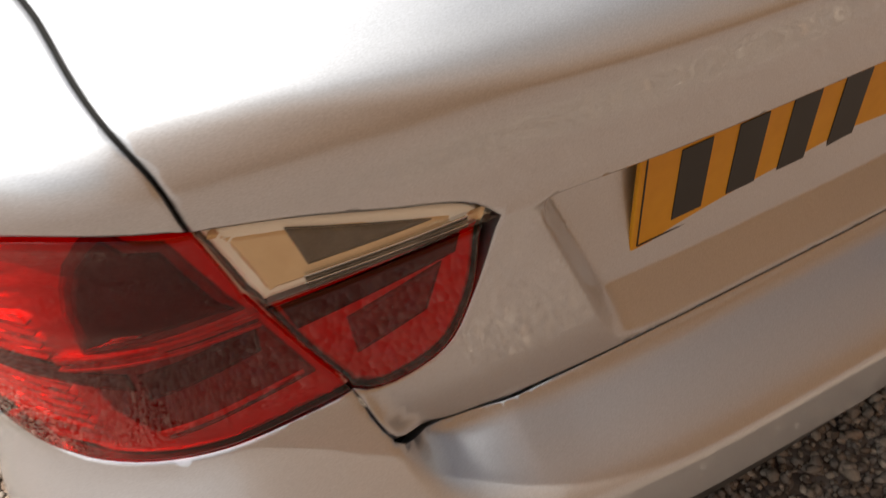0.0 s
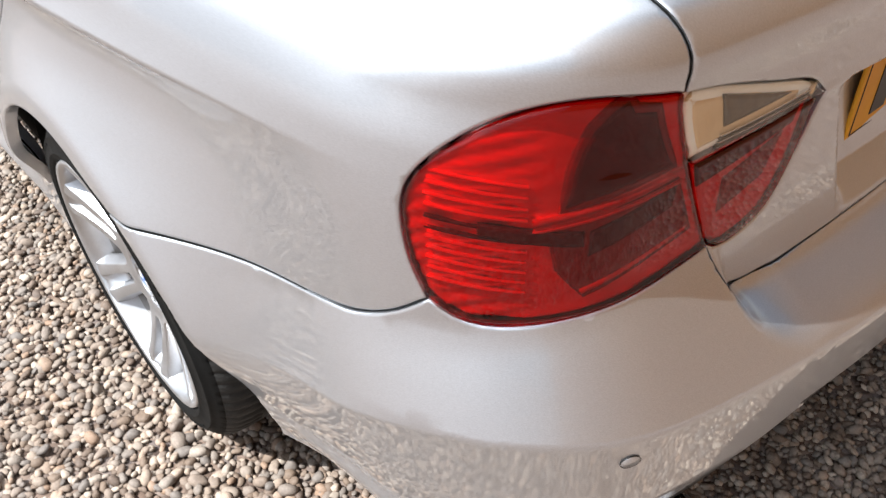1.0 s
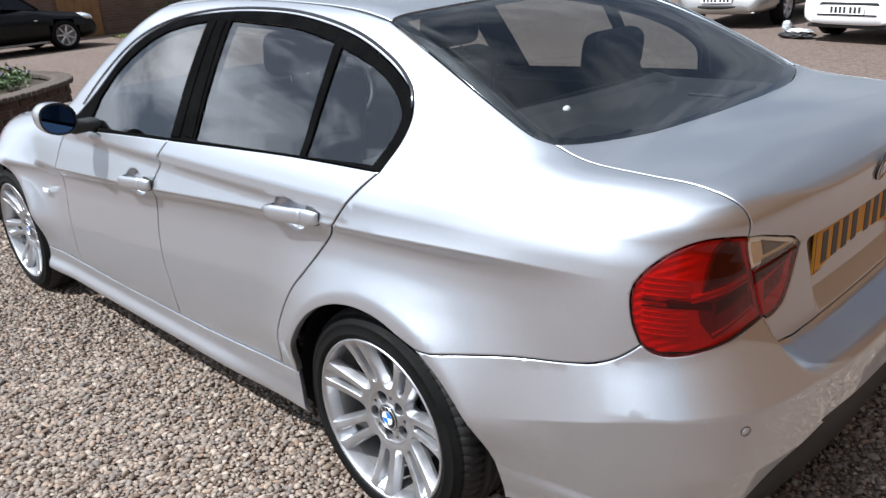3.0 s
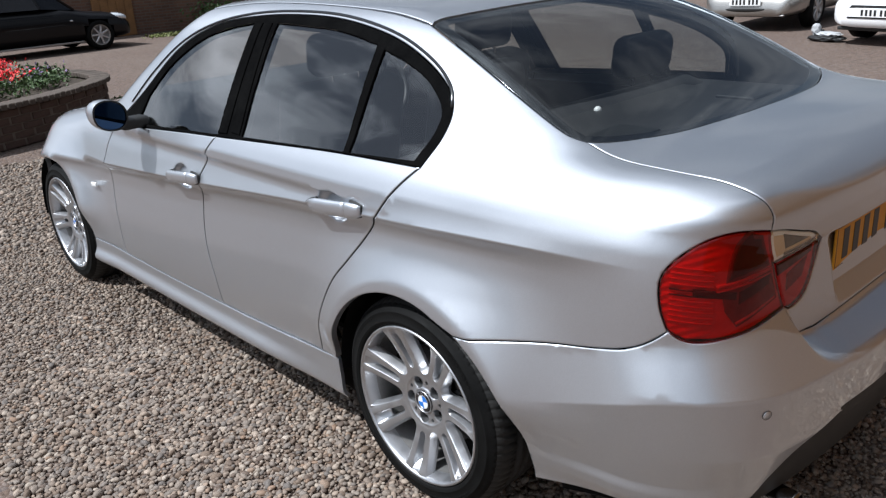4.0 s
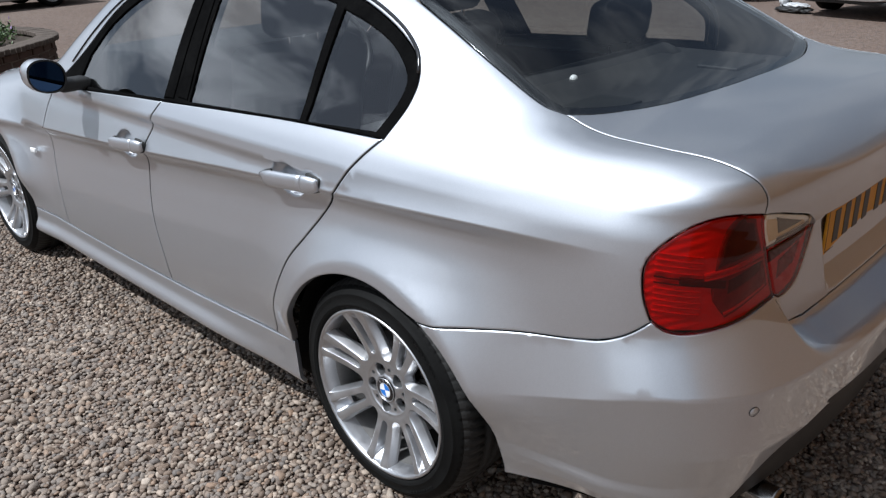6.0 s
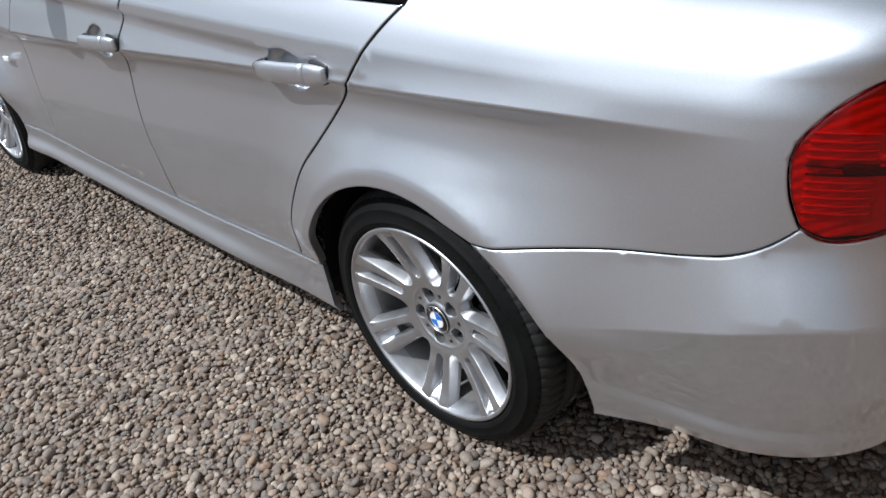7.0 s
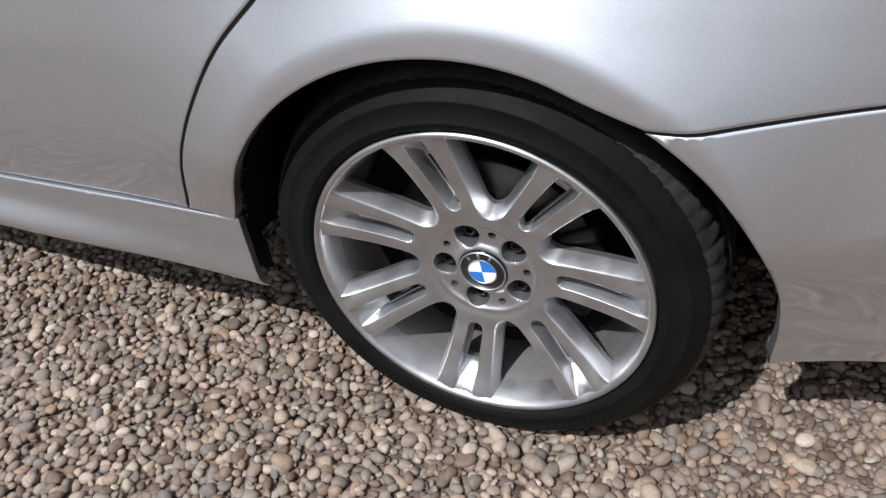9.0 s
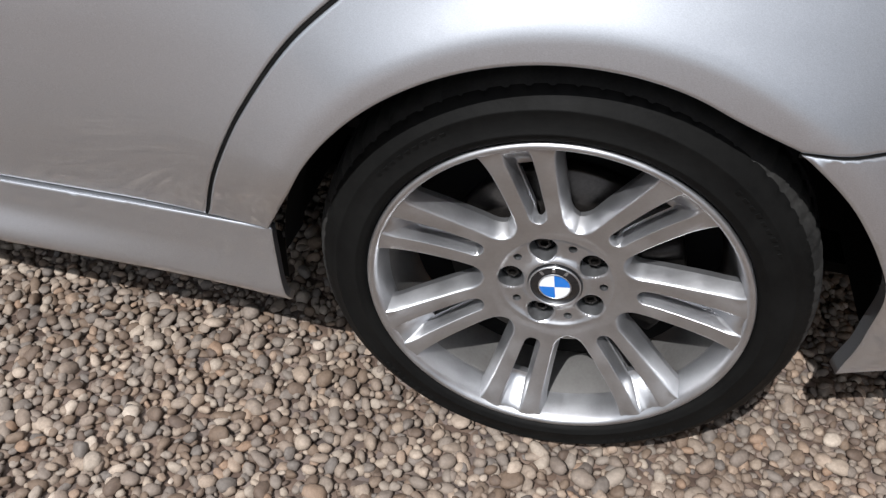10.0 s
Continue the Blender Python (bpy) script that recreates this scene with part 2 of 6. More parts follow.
def outline(uv, *runs, step=0.012):
    """A closed outline on the body from runs of places; the runs meet in corners."""
    loop = [along([uv(*p) for p in run], step)[:-1] for run in runs]
    loop = np.vstack(loop)
    keep = np.linalg.norm(loop - np.roll(loop, 1, axis=0), axis=1) > 1e-5
    return loop[keep]


def area(loop):
    x, y = loop.T
    return 0.5 * np.sum(x * np.roll(y, -1) - np.roll(x, -1) * y)


def outward(loop):
    e = np.roll(loop, -1, axis=0) - np.roll(loop, 1, axis=0)
    n = np.stack([e[:, 1], -e[:, 0]], -1) * np.sign(area(loop))
    return n / np.maximum(np.linalg.norm(n, axis=1), 1e-9)[:, None]


def within(loop, pts):
    x, y = pts[:, 0][:, None], pts[:, 1][:, None]
    a, b = loop, np.roll(loop, -1, axis=0)
    up = (a[:, 1] > y) != (b[:, 1] > y)
    with np.errstate(divide="ignore", invalid="ignore"):
        cut = (b[:, 0] - a[:, 0]) * (y - a[:, 1]) / (b[:, 1] - a[:, 1]) + a[:, 0]
    return (np.sum(up & (x < cut), axis=1) % 2) == 1


def slope(f, p, e=0.0012):
    g = np.stack([f(*(p + s).T) - f(*(p - s).T) for s in np.eye(3) * e], -1)
    return g / np.maximum(np.linalg.norm(g, axis=1), 1e-9)[:, None]


def place(rays, f, uv):
    p, bad = march(f, *rays(uv[:, 0], uv[:, 1]))
    return p


def near_loop(loop, pts):
    return np.sqrt(((pts[:, None] - loop[None]) ** 2).sum(-1)).min(1)


def patch(rays, loop, f=body, step=0.02, gap=0.0028, lift=0.0, rim=0.022, holes=(), soft=0.0015, extra=None, clear_by=0.006):
    """A sheet that follows the body inside an outline, with rolled edges turned in all round."""
    from mathutils.geometry import delaunay_2d_cdt
    loops = [loop - outward(loop) * gap] + [h + outward(h) * gap for h in holes]
    rings = [loops[0] - outward(loops[0]) * 0.004] + [h + outward(h) * 0.004 for h in loops[1:]]
    lo, hi = loops[0].min(0), loops[0].max(0)
    gx, gy = np.meshgrid(np.arange(lo[0], hi[0], step), np.arange(lo[1], hi[1], step * 0.9), indexing="ij")
    gx = gx + (np.arange(gx.shape[1]) % 2)[None] * step * 0.5
    grid = np.stack([gx.ravel(), gy.ravel()], -1)
    ok = within(loops[0], grid)
    for h in loops[1:]:
        ok &= ~within(h, grid)
    grid = grid[ok]
    if len(grid):
        grid = grid[near_loop(np.vstack(loops + rings), grid) > step * 0.45]
    if extra is not None and len(extra):
        e = np.asarray(extra, float)
        e = e[within(loops[0], e)]
        for h in loops[1:]:
            e = e[~within(h, e)]
        e = e[near_loop(np.vstack(loops + rings), e) > 0.0035]
        if len(e) and len(grid):
            far = np.ones(len(grid), bool)
            for c in range(0, len(grid), 400):
                far[c:c + 400] = near_loop(e, grid[c:c + 400]) > clear_by
            grid = np.vstack([grid[far], e])
    ring = np.vstack(rings)
    ok = within(loops[0], ring) & (near_loop(np.vstack(loops), ring) > 0.0025)
    for h in loops[1:]:
        ok &= ~within(h, ring)
    ring = ring[ok]
    flat = np.vstack(loops + [ring, grid])
    edges, k = [], 0
    for q in loops:
        edges += [(k + i, k + (i + 1) % len(q)) for i in range(len(q))]
        k += len(q)
    vs, _, tris, orig, _, _ = delaunay_2d_cdt([Vector(p) for p in flat], edges, [], 0, 1e-7, True)
    flat2 = np.array([tuple(v) for v in vs])
    tris = np.array([t for t in tris if len(t) == 3])
    mid = flat2[tris].mean(1)
    ok = within(loops[0], mid)
    for h in loops[1:]:
        ok &= ~within(h, mid)
    tris = tris[ok]
    p = place(rays, f, flat2)
    n = slope(f, p)
    p = p + n * lift
    # turn the faces outward
    a, b, c = p[tris[:, 0]], p[tris[:, 1]], p[tris[:, 2]]
    turned = (np.cross(b - a, c - a) * n[tris[:, 0]]).sum(1) < 0
    tris[turned] = tris[turned][:, ::-1]
    # find the edge vertices in the new numbering
    where = {}
    for i, o in enumerate(orig):
        for j in o:
            where[j] = i
    verts, normals, faces, k = list(p), list(n), [list(t) for t in tris], 0
    for q in loops:
        ids = [where.get(k + i) for i in range(len(q))]
        k += len(q)
        ids = [i for i in ids if i is not None]
        sign = 1 if q is loops[0] else -1
        out2 = outward(flat2[ids]) * sign
        far = place(rays, f, flat2[ids] + out2 * 0.004) + n[ids] * lift
        t = far - p[ids]
        t -= (t * n[ids]).sum(1)[:, None] * n[ids]
        t /= np.maximum(np.linalg.norm(t, axis=1), 1e-9)[:, None]
        base = len(verts)
        m = len(ids)
        for j, i in enumerate(ids):
            verts[i] = p[i] - n[i] * soft
            normals[i] = (n[i] + t[j] * 0.9) / np.linalg.norm(n[i] + t[j] * 0.9)
        for depth in (soft, rim):
            verts += list(p[ids] - n[ids] * depth + t * 0.0003)
            normals += list(t)
        for j in range(m):
            a0, b0 = base + j, base + (j + 1) % m
            quad = [a0, b0, b0 + m, a0 + m]
            v = [np.array(verts[i]) for i in quad]
            if (np.cross(v[1] - v[0], v[3] - v[0]) * t[j]).sum() < 0:
                quad = quad[::-1]
            faces.append(quad)
    return np.array(verts), faces, np.array(normals)


def dense(rays, f, uv, run, step=0.012):
    """The places on the skin along a run, close together, so that two panels can share it."""
    return [tuple(q) for q in place(rays, f, along([uv(*p) for p in run], step))]


def snap(run, step=0.010, centre=(-0.42, 0.40, 0.80)):
    """A smooth run of places, brought on to the skin along rays from a centre inside."""
    p, c = along(run, step), np.array(centre)
    d = p - c
    d /= np.linalg.norm(d, axis=1)[:, None]
    return [tuple(q) for q in march(body, c + d * 1.3, -d)[0]]


def flank_rows(x0, x1):
    """Rows of points that keep the crease along the flank sharp, and a finer net in the cups of the handles."""
    xs = np.arange(x0, x1, 0.011)
    rows = [np.stack([xs + 0.004 * k, swage_z(xs + 0.004 * k) + d], -1) for k, d in enumerate((0.021, 0.0068, 0.0, -0.0068, -0.0136, -0.021, -0.030, -0.040, -0.054))]
    for cx, cz in ((0.305, 0.850), (1.285, 0.788)):
        if x0 < cx < x1:
            a, b = np.meshgrid(np.arange(-0.066, 0.1101, 0.0044), np.arange(-0.086, 0.0601, 0.0044), indexing="ij")
            net = np.stack([cx + a.ravel() + 0.0013, cz + b.ravel() + 0.0009], -1)
            rows = [r[np.abs(r[:, 0] - cx - 0.022) > 0.091] for r in rows] + [net]
    if x0 < 0:
        rows.append(np.vstack([np.stack([r * np.cos(w), HUB_Z + r * np.sin(w)], -1) for k, r in enumerate((0.372, 0.3795, 0.384, 0.391)) for w in [np.arange(0.1, 2.1, 0.024) + 0.006 * k]]))
    e = np.vstack(rows)
    over = e[:, 1] > SIDE_Z
    if over.any():
        e[over] = [side_uv(x, float(side_plan(x)), z) for x, z in e[over]]
    if x0 < -0.7:
        corner = [side_uv(-float(rear_x(y, h)), y, h) for d in (-0.012, -0.005, -0.0015, 0.0015, 0.005, 0.012) for y in np.arange(0.600, 0.76, 0.008) for h in [float(crease_z(y)) + d]]
        e = np.vstack([e, corner])
    return e


def sheet(name, made, material, parent, label=""):
    v, fs, n = made
    return part(name, v, fs, material, parent, label, n)


def mirrored(name, made, material, parent, label=""):
    v, fs, n = made
    return part(name, v * [1, -1, 1], [f[::-1] for f in fs], material, parent, label, n * [1, -1, 1])


def pair(name, made, material, parent, label=""):
    a = sheet(name, made, material, parent, label)
    b = mirrored(name, made, material, parent, label)
    return a, b


def lathe(profile, n=96, wave=None):
    """Turns a profile of (radius, y) about the y axis; wave(angle, i) may shift the radius."""
    prof = np.array(profile, float)
    ang = np.linspace(0, 2 * np.pi, n, endpoint=False)
    v = []
    for i, (r, y) in enumerate(prof):
        rr = r + (wave(ang, i) if wave else 0)
        v.append(np.stack([rr * np.cos(ang), 0 * ang + y, rr * np.sin(ang)], -1))
    v = np.vstack(v)
    fs = []
    for i in range(len(prof) - 1):
        for j in range(n):
            a, b = i * n + j, i * n + (j + 1) % n
            fs.append((a, b, b + n, a + n))
    return v, fs


def sweep(centres, ups, sides, section, closed_ends=True):
    """Carries a section (offsets across and up) along a row of places."""
    m = len(section)
    v = [c + s * a + u * b for c, u, s in zip(centres, ups, sides) for a, b in section]
    fs = [(i * m + j, i * m + (j + 1) % m, (i + 1) * m + (j + 1) % m, (i + 1) * m + j) for i in range(len(centres) - 1) for j in range(m)]
    if closed_ends:
        fs += [tuple(range(m))[::-1], tuple((len(centres) - 1) * m + j for j in range(m))]
    return v, fs


def rounded(w, h, power=3.0, n=14):
    a = np.linspace(0, 2 * np.pi, n, endpoint=False)
    c, s = np.cos(a), np.sin(a)
    return [(w / 2 * math.copysign(abs(x) ** (2 / power), x), h / 2 * math.copysign(abs(y) ** (2 / power), y)) for x, y in zip(c, s)]


def box(bm, size, m, bevel=0.0, seg=2):
    geo = bmesh.ops.create_cube(bm, size=1, matrix=m @ Matrix.Diagonal((*size, 1)))
    if bevel:
        edges = list({e for v in geo["verts"] for e in v.link_edges})
        bmesh.ops.bevel(bm, geom=edges, offset=bevel, segments=seg, affect="EDGES", profile=0.5)
    return bm


def soft_box(size, m=Matrix(), bevel=0.01, seg=2):
    return box(bmesh.new(), size, m, bevel, seg)


# ---- materials ----
def material(name, base, rough=0.5, metal=0.0, coat=0.0, spec=0.5):
    k = bpy.data.materials.new(name)
    k.use_nodes = True
    b = k.node_tree.nodes["Principled BSDF"]
    b.inputs["Base Color"].default_value = (*base, 1)
    b.inputs["Roughness"].default_value = rough
    b.inputs["Metallic"].default_value = metal
    b.inputs["Coat Weight"].default_value = coat
    b.inputs["Coat Roughness"].default_value = 0.03
    b.inputs["Specular IOR Level"].default_value = spec
    return k


def node(k, kind, **values):
    n = k.node_tree.nodes.new(kind)
    for key, v in values.items():
        n.inputs[key.replace("_", " ")].default_value = v
    return n


def wire(k, a, b):
    k.node_tree.links.new(a, b)


def noise_tex(k, scale, detail=4.0, rough=0.55):
    co = k.node_tree.nodes.new("ShaderNodeTexCoord")
    n = node(k, "ShaderNodeTexNoise", Scale=scale, Detail=detail, Roughness=rough)
    wire(k, co.outputs["Object"], n.inputs["Vector"])
    return n.outputs["Fac"]


def blend(k, fac, stops):
    r = k.node_tree.nodes.new("ShaderNodeValToRGB")
    r.color_ramp.elements[0].position, r.color_ramp.elements[0].color = stops[0][0], (*stops[0][1], 1)
    r.color_ramp.elements[1].position, r.color_ramp.elements[1].color = stops[-1][0], (*stops[-1][1], 1)
    for pos, c in stops[1:-1]:
        r.color_ramp.elements.new(pos).color = (*c, 1)
    wire(k, fac, r.inputs["Fac"])
    return r.outputs["Color"]


def mottled(name, a, b, scale, rough=0.6, metal=0.0, bump=0.0, bump_scale=None, coat=0.0, rough_spread=0.0, depth=0.002):
    """Two tones at a coarse scale, fine grain over it, and a relief."""
    k = material(name, a, rough, metal, coat)
    p = k.node_tree.nodes["Principled BSDF"]
    big, fine = noise_tex(k, scale), noise_tex(k, scale * 9, 3)
    mix = k.node_tree.nodes.new("ShaderNodeMath")
    mix.operation = "MULTIPLY_ADD"
    mix.inputs[1].default_value = 0.35
    wire(k, fine, mix.inputs[0])
    half = k.node_tree.nodes.new("ShaderNodeMath")
    half.operation = "MULTIPLY"
    half.inputs[1].default_value = 0.65
    wire(k, big, half.inputs[0])
    wire(k, half.outputs[0], mix.inputs[2])
    wire(k, blend(k, mix.outputs[0], [(0.35, a), (0.65, b)]), p.inputs["Base Color"])
    if rough_spread:
        m = node(k, "ShaderNodeMapRange")
        m.inputs["From Min"].default_value, m.inputs["From Max"].default_value = 0.35, 0.65
        m.inputs["To Min"].default_value, m.inputs["To Max"].default_value = rough - rough_spread, rough + rough_spread
        wire(k, big, m.inputs["Value"])
        wire(k, m.outputs[0], p.inputs["Roughness"])
    if bump:
        bn = node(k, "ShaderNodeBump", Strength=bump, Distance=depth)
        wire(k, noise_tex(k, bump_scale or scale * 9, 3), bn.inputs["Height"])
        wire(k, bn.outputs[0], p.inputs["Normal"])
    return k


def car_paint(name, tone, metal=0.9, rough=0.30, broad=0.0):
    """Clear-coated paint with fine flakes; broad adds a second, wider lobe of flakes."""
    k = material(name, tone, rough, metal, 1.0)
    lobes = [k.node_tree.nodes["Principled BSDF"]]
    if broad:
        p = node(k, "ShaderNodeBsdfPrincipled", Roughness=broad, Metallic=metal)
        p.inputs["Coat Weight"].default_value = 1.0
        mix = k.node_tree.nodes.new("ShaderNodeMixShader")
        mix.inputs[0].default_value = 0.5
        wire(k, lobes[0].outputs[0], mix.inputs[1])
        wire(k, p.outputs[0], mix.inputs[2])
        wire(k, mix.outputs[0], k.node_tree.nodes["Material Output"].inputs[0])
        lobes.append(p)
    lo, hi = tuple(c * 0.92 for c in tone), tuple(min(1, c * 1.08) for c in tone)
    flake = blend(k, noise_tex(k, 900, 1), [(0.3, lo), (0.7, hi)])
    dust = node(k, "ShaderNodeMapRange")
    for key, v in (("From Min", 0.35), ("From Max", 0.7), ("To Min", 0.015), ("To Max", 0.045)):
        dust.inputs[key].default_value = v
    wire(k, noise_tex(k, 5, 6, 0.65), dust.inputs["Value"])
    for p in lobes:
        wire(k, flake, p.inputs["Base Color"])
        p.inputs["Coat IOR"].default_value = 1.62
        wire(k, dust.outputs[0], p.inputs["Coat Roughness"])
    return k


def clear(name, tint, gloss_rough=0.0, base_gloss=0.05):
    """Thin glass or lens: light goes straight through, tinted, and the surface mirrors more at a slant."""
    k = bpy.data.materials.new(name)
    k.use_nodes = True
    nt = k.node_tree
    nt.nodes.remove(nt.nodes["Principled BSDF"])
    t = node(k, "ShaderNodeBsdfTransparent", Color=(*tint, 1))
    g = node(k, "ShaderNodeBsdfGlossy", Roughness=gloss_rough)
    f = node(k, "ShaderNodeLayerWeight", Blend=0.5)
    steep = nt.nodes.new("ShaderNodeMath")
    steep.operation = "POWER"
    steep.inputs[1].default_value = 3.5
    share = nt.nodes.new("ShaderNodeMath")
    share.operation = "MULTIPLY_ADD"
    share.inputs[1].default_value, share.inputs[2].default_value = 0.9, base_gloss
    wire(k, f.outputs["Facing"], steep.inputs[0])
    wire(k, steep.outputs[0], share.inputs[0])
    m = nt.nodes.new("ShaderNodeMixShader")
    wire(k, share.outputs[0], m.inputs[0])
    wire(k, t.outputs[0], m.inputs[1])
    wire(k, g.outputs[0], m.inputs[2])
    wire(k, m.outputs[0], nt.nodes["Material Output"].inputs[0])
    return k


SILVER = car_paint("silver_paint", (0.59, 0.61, 0.645), 1.0, 0.33, 0.56)
ALLOY = mottled("alloy", (0.49, 0.495, 0.51), (0.56, 0.565, 0.58), 25, 0.40, 0.95, rough_spread=0.05)
ALLOY_DARK = mottled("alloy_dark", (0.30, 0.29, 0.28), (0.38, 0.37, 0.36), 25, 0.45, 0.8)
TREAD = mottled("tyre_tread", (0.006, 0.006, 0.0057), (0.020, 0.019, 0.0175), 30, 0.75, bump=0.3, bump_scale=180, rough_spread=0.1)
RUBBER = mottled("rubber", (0.003, 0.003, 0.003), (0.006, 0.006, 0.0057), 14, 0.70, bump=0.15, bump_scale=220, rough_spread=0.08)

BLACK_TRIM = mottled("black_trim", (0.003, 0.003, 0.0032), (0.006, 0.006, 0.006), 12, 0.55)
for k, gloss in ((BLACK_TRIM, 0.0), (RUBBER, 0.12)):
    k.node_tree.nodes["Principled BSDF"].inputs["Specular IOR Level"].default_value = gloss
BLACK_PLASTIC = mottled("black_plastic", (0.010, 0.010, 0.010), (0.018, 0.018, 0.018), 20, 0.55, bump=0.1)
GLOSS_BLACK = material("gloss_black", (0.01, 0.01, 0.011), 0.12, 0, 0.5)
# near-black for liners and closed insides; in the wheel's holes it stands for shade
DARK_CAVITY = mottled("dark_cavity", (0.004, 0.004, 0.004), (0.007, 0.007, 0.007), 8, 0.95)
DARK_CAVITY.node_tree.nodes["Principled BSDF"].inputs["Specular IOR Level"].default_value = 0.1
CHROME = material("chrome", (0.75, 0.75, 0.76), 0.08, 1.0)
STEEL = mottled("steel", (0.05, 0.046, 0.043), (0.09, 0.082, 0.077), 30, 0.4, 0.9, rough_spread=0.1)
PIPE_STEEL = mottled("pipe_steel", (0.22, 0.21, 0.20), (0.32, 0.31, 0.30), 30, 0.22, 1.0, rough_spread=0.06)
BOLT = mottled("bolt_steel", (0.016, 0.015, 0.014), (0.035, 0.032, 0.030), 40, 0.45, 0.8)
GLASS = clear("window_glass", (0.86, 0.90, 0.89), 0.0, 0.165)
REAR_GLASS = clear("rear_glass", (0.66, 0.70, 0.70), 0.0, 0.065)
RED_LENS = clear("red_lens", (0.74, 0.011, 0.009), 0.02, 0.035)
CLEAR_LENS = clear("clear_lens", (0.97, 0.97, 0.95))
# cream base holds the sunlit gravel that the chrome reflector would mirror
LAMP_CREAM = material("lamp_cream", (0.95, 0.90, 0.80), 0.4, 0.0)
LAMP_TAN = mottled("lamp_tan", (0.72, 0.52, 0.30), (0.80, 0.60, 0.36), 40, 0.3, 0.5)
LAMP_BROWN = mottled("lamp_brown", (0.08, 0.06, 0.035), (0.14, 0.10, 0.06), 60, 0.3)
LAMP_MID_TONE = mottled("lamp_mid_tone", (0.13, 0.085, 0.078), (0.24, 0.155, 0.14), 45, 0.35, 0.2)
LAMP_DARK = mottled("lamp_dark", (0.026, 0.017, 0.015), (0.055, 0.034, 0.030), 30, 0.35)
LAMP_RED = mottled("lamp_red", (0.64, 0.53, 0.49), (0.80, 0.67, 0.61), 18, 0.3, 0.55)
YELLOW = mottled("plate_yellow", (0.64, 0.29, 0.008), (0.72, 0.34, 0.012), 8, 0.5)
INK = material("plate_ink", (0.012, 0.012, 0.012), 0.4)
BADGE_BLUE = material("badge_blue", (0.02, 0.16, 0.55), 0.15, 0, 0.8)
BADGE_WHITE = material("badge_white", (0.78, 0.79, 0.8), 0.15, 0, 0.8)
CLOTH = mottled("seat_cloth", (0.009, 0.009, 0.010), (0.017, 0.0165, 0.018), 6, 0.85, bump=0.3, bump_scale=300)
CABIN_GREY = mottled("cabin_plastic", (0.014, 0.0135, 0.014), (0.024, 0.023, 0.023), 6, 0.6)
# dark blue base stands in for what the door mirror reflects
MIRROR_GLASS = material("mirror_glass", (0.05, 0.09, 0.17), 0.02, 1.0)
WHITE_PLASTIC = material("white_plastic", (0.75, 0.75, 0.74), 0.35)


# ---- the silver car ----
car = tagged(new("saloon_car"), "silver metallic four-door saloon car parked on gravel", "car")

# seams that neighbouring panels share, as (forward, left, up)
WIN_REAR = (-0.015, 0.83, 1.0)
BELT = [WIN_REAR, (0.33, 0.845, 0.998), (1.0, 0.86, 0.968), (1.72, 0.86, 0.928), (2.0, 0.855, 0.91)]
WIN_TOP = [(2.0, 0.855, 0.91), (1.79, 0.775, 1.04), (1.59, 0.69, 1.215), (1.34, 0.63, 1.315), (1.06, 0.60, 1.352), (0.80, 0.59, 1.355), (0.56, 0.60, 1.342), (0.28, 0.64, 1.302),
           (0.10, 0.68, 1.25), (-0.01, 0.71, 1.185), (-0.045, 0.735, 1.135), (-0.045, 0.77, 1.085), WIN_REAR]
DOOR_REAR = [WIN_REAR, (0.058, 0.89, 0.93), (0.122, 0.905, 0.847), (0.180, 0.9, 0.785), (0.260, 0.9, 0.70), (0.337, 0.9, 0.62), (0.398, 0.9, 0.525), (0.436, 0.9, 0.445), (0.460, 0.9, 0.385), (0.478, 0.9, 0.3265)]
MID_TOP = (1.035, 0.86, 0.9665)
DOOR_MID = [MID_TOP, (1.095, 0.89, 0.887), (1.165, 0.9, 0.785), (1.205, 0.9, 0.66), (1.197, 0.9, 0.52), (1.16, 0.9, 0.40), (1.145, 0.9, 0.3035)]
DOOR_FRONT = [(2.0, 0.855, 0.91), (2.06, 0.88, 0.80), (2.09, 0.89, 0.60), (2.05, 0.89, 0.305)]
SKIRT_TOP = [(2.388, 0.9, 0.312), DOOR_FRONT[-1], (1.60, 0.9, 0.3005), DOOR_MID[-1], (0.90, 0.9, 0.3075), (0.66, 0.9, 0.3165), DOOR_REAR[-1], (0.385, 0.9, 0.3315)]
ARCH_SEAM = (-0.195, 0.9, 0.606)
ARCH_R = 0.352
LAMP_BL, LAMP_JT, LAMP_JB = (-0.719, 0.778, 0.731), (-0.841, 0.600, 0.931), (-0.866, 0.536, 0.739)
SEAM = [ARCH_SEAM, (-0.27, 0.9, 0.612), (-0.36, 0.88, 0.626), (-0.45, 0.86, 0.640), (-0.54, 0.84, 0.653), (-0.63, 0.83, 0.668), (-0.685, 0.81, 0.694), LAMP_BL]
LAMP_SIDE = [LAMP_BL, (-0.706, 0.79, 0.785), (-0.704, 0.79, 0.845), (-0.724, 0.775, 0.887), (-0.764, 0.738, 0.926), (-0.804, 0.684, 0.942), LAMP_JT]
BOOT_SIDE = [LAMP_JT, (-0.847, 0.606, 0.968), (-0.835, 0.616, 0.996), (-0.80, 0.627, 1.019), (-0.74, 0.636, 1.037), (-0.65, 0.648, 1.045), (-0.5, 0.651, 1.056), (-0.405, 0.642, 1.078)]
GLASS_SIDE = [(-0.405, 0.642, 1.078), (-0.35, 0.66, 1.098), (-0.22, 0.655, 1.162), (-0.04, 0.633, 1.248), (0.19, 0.58, 1.335)]
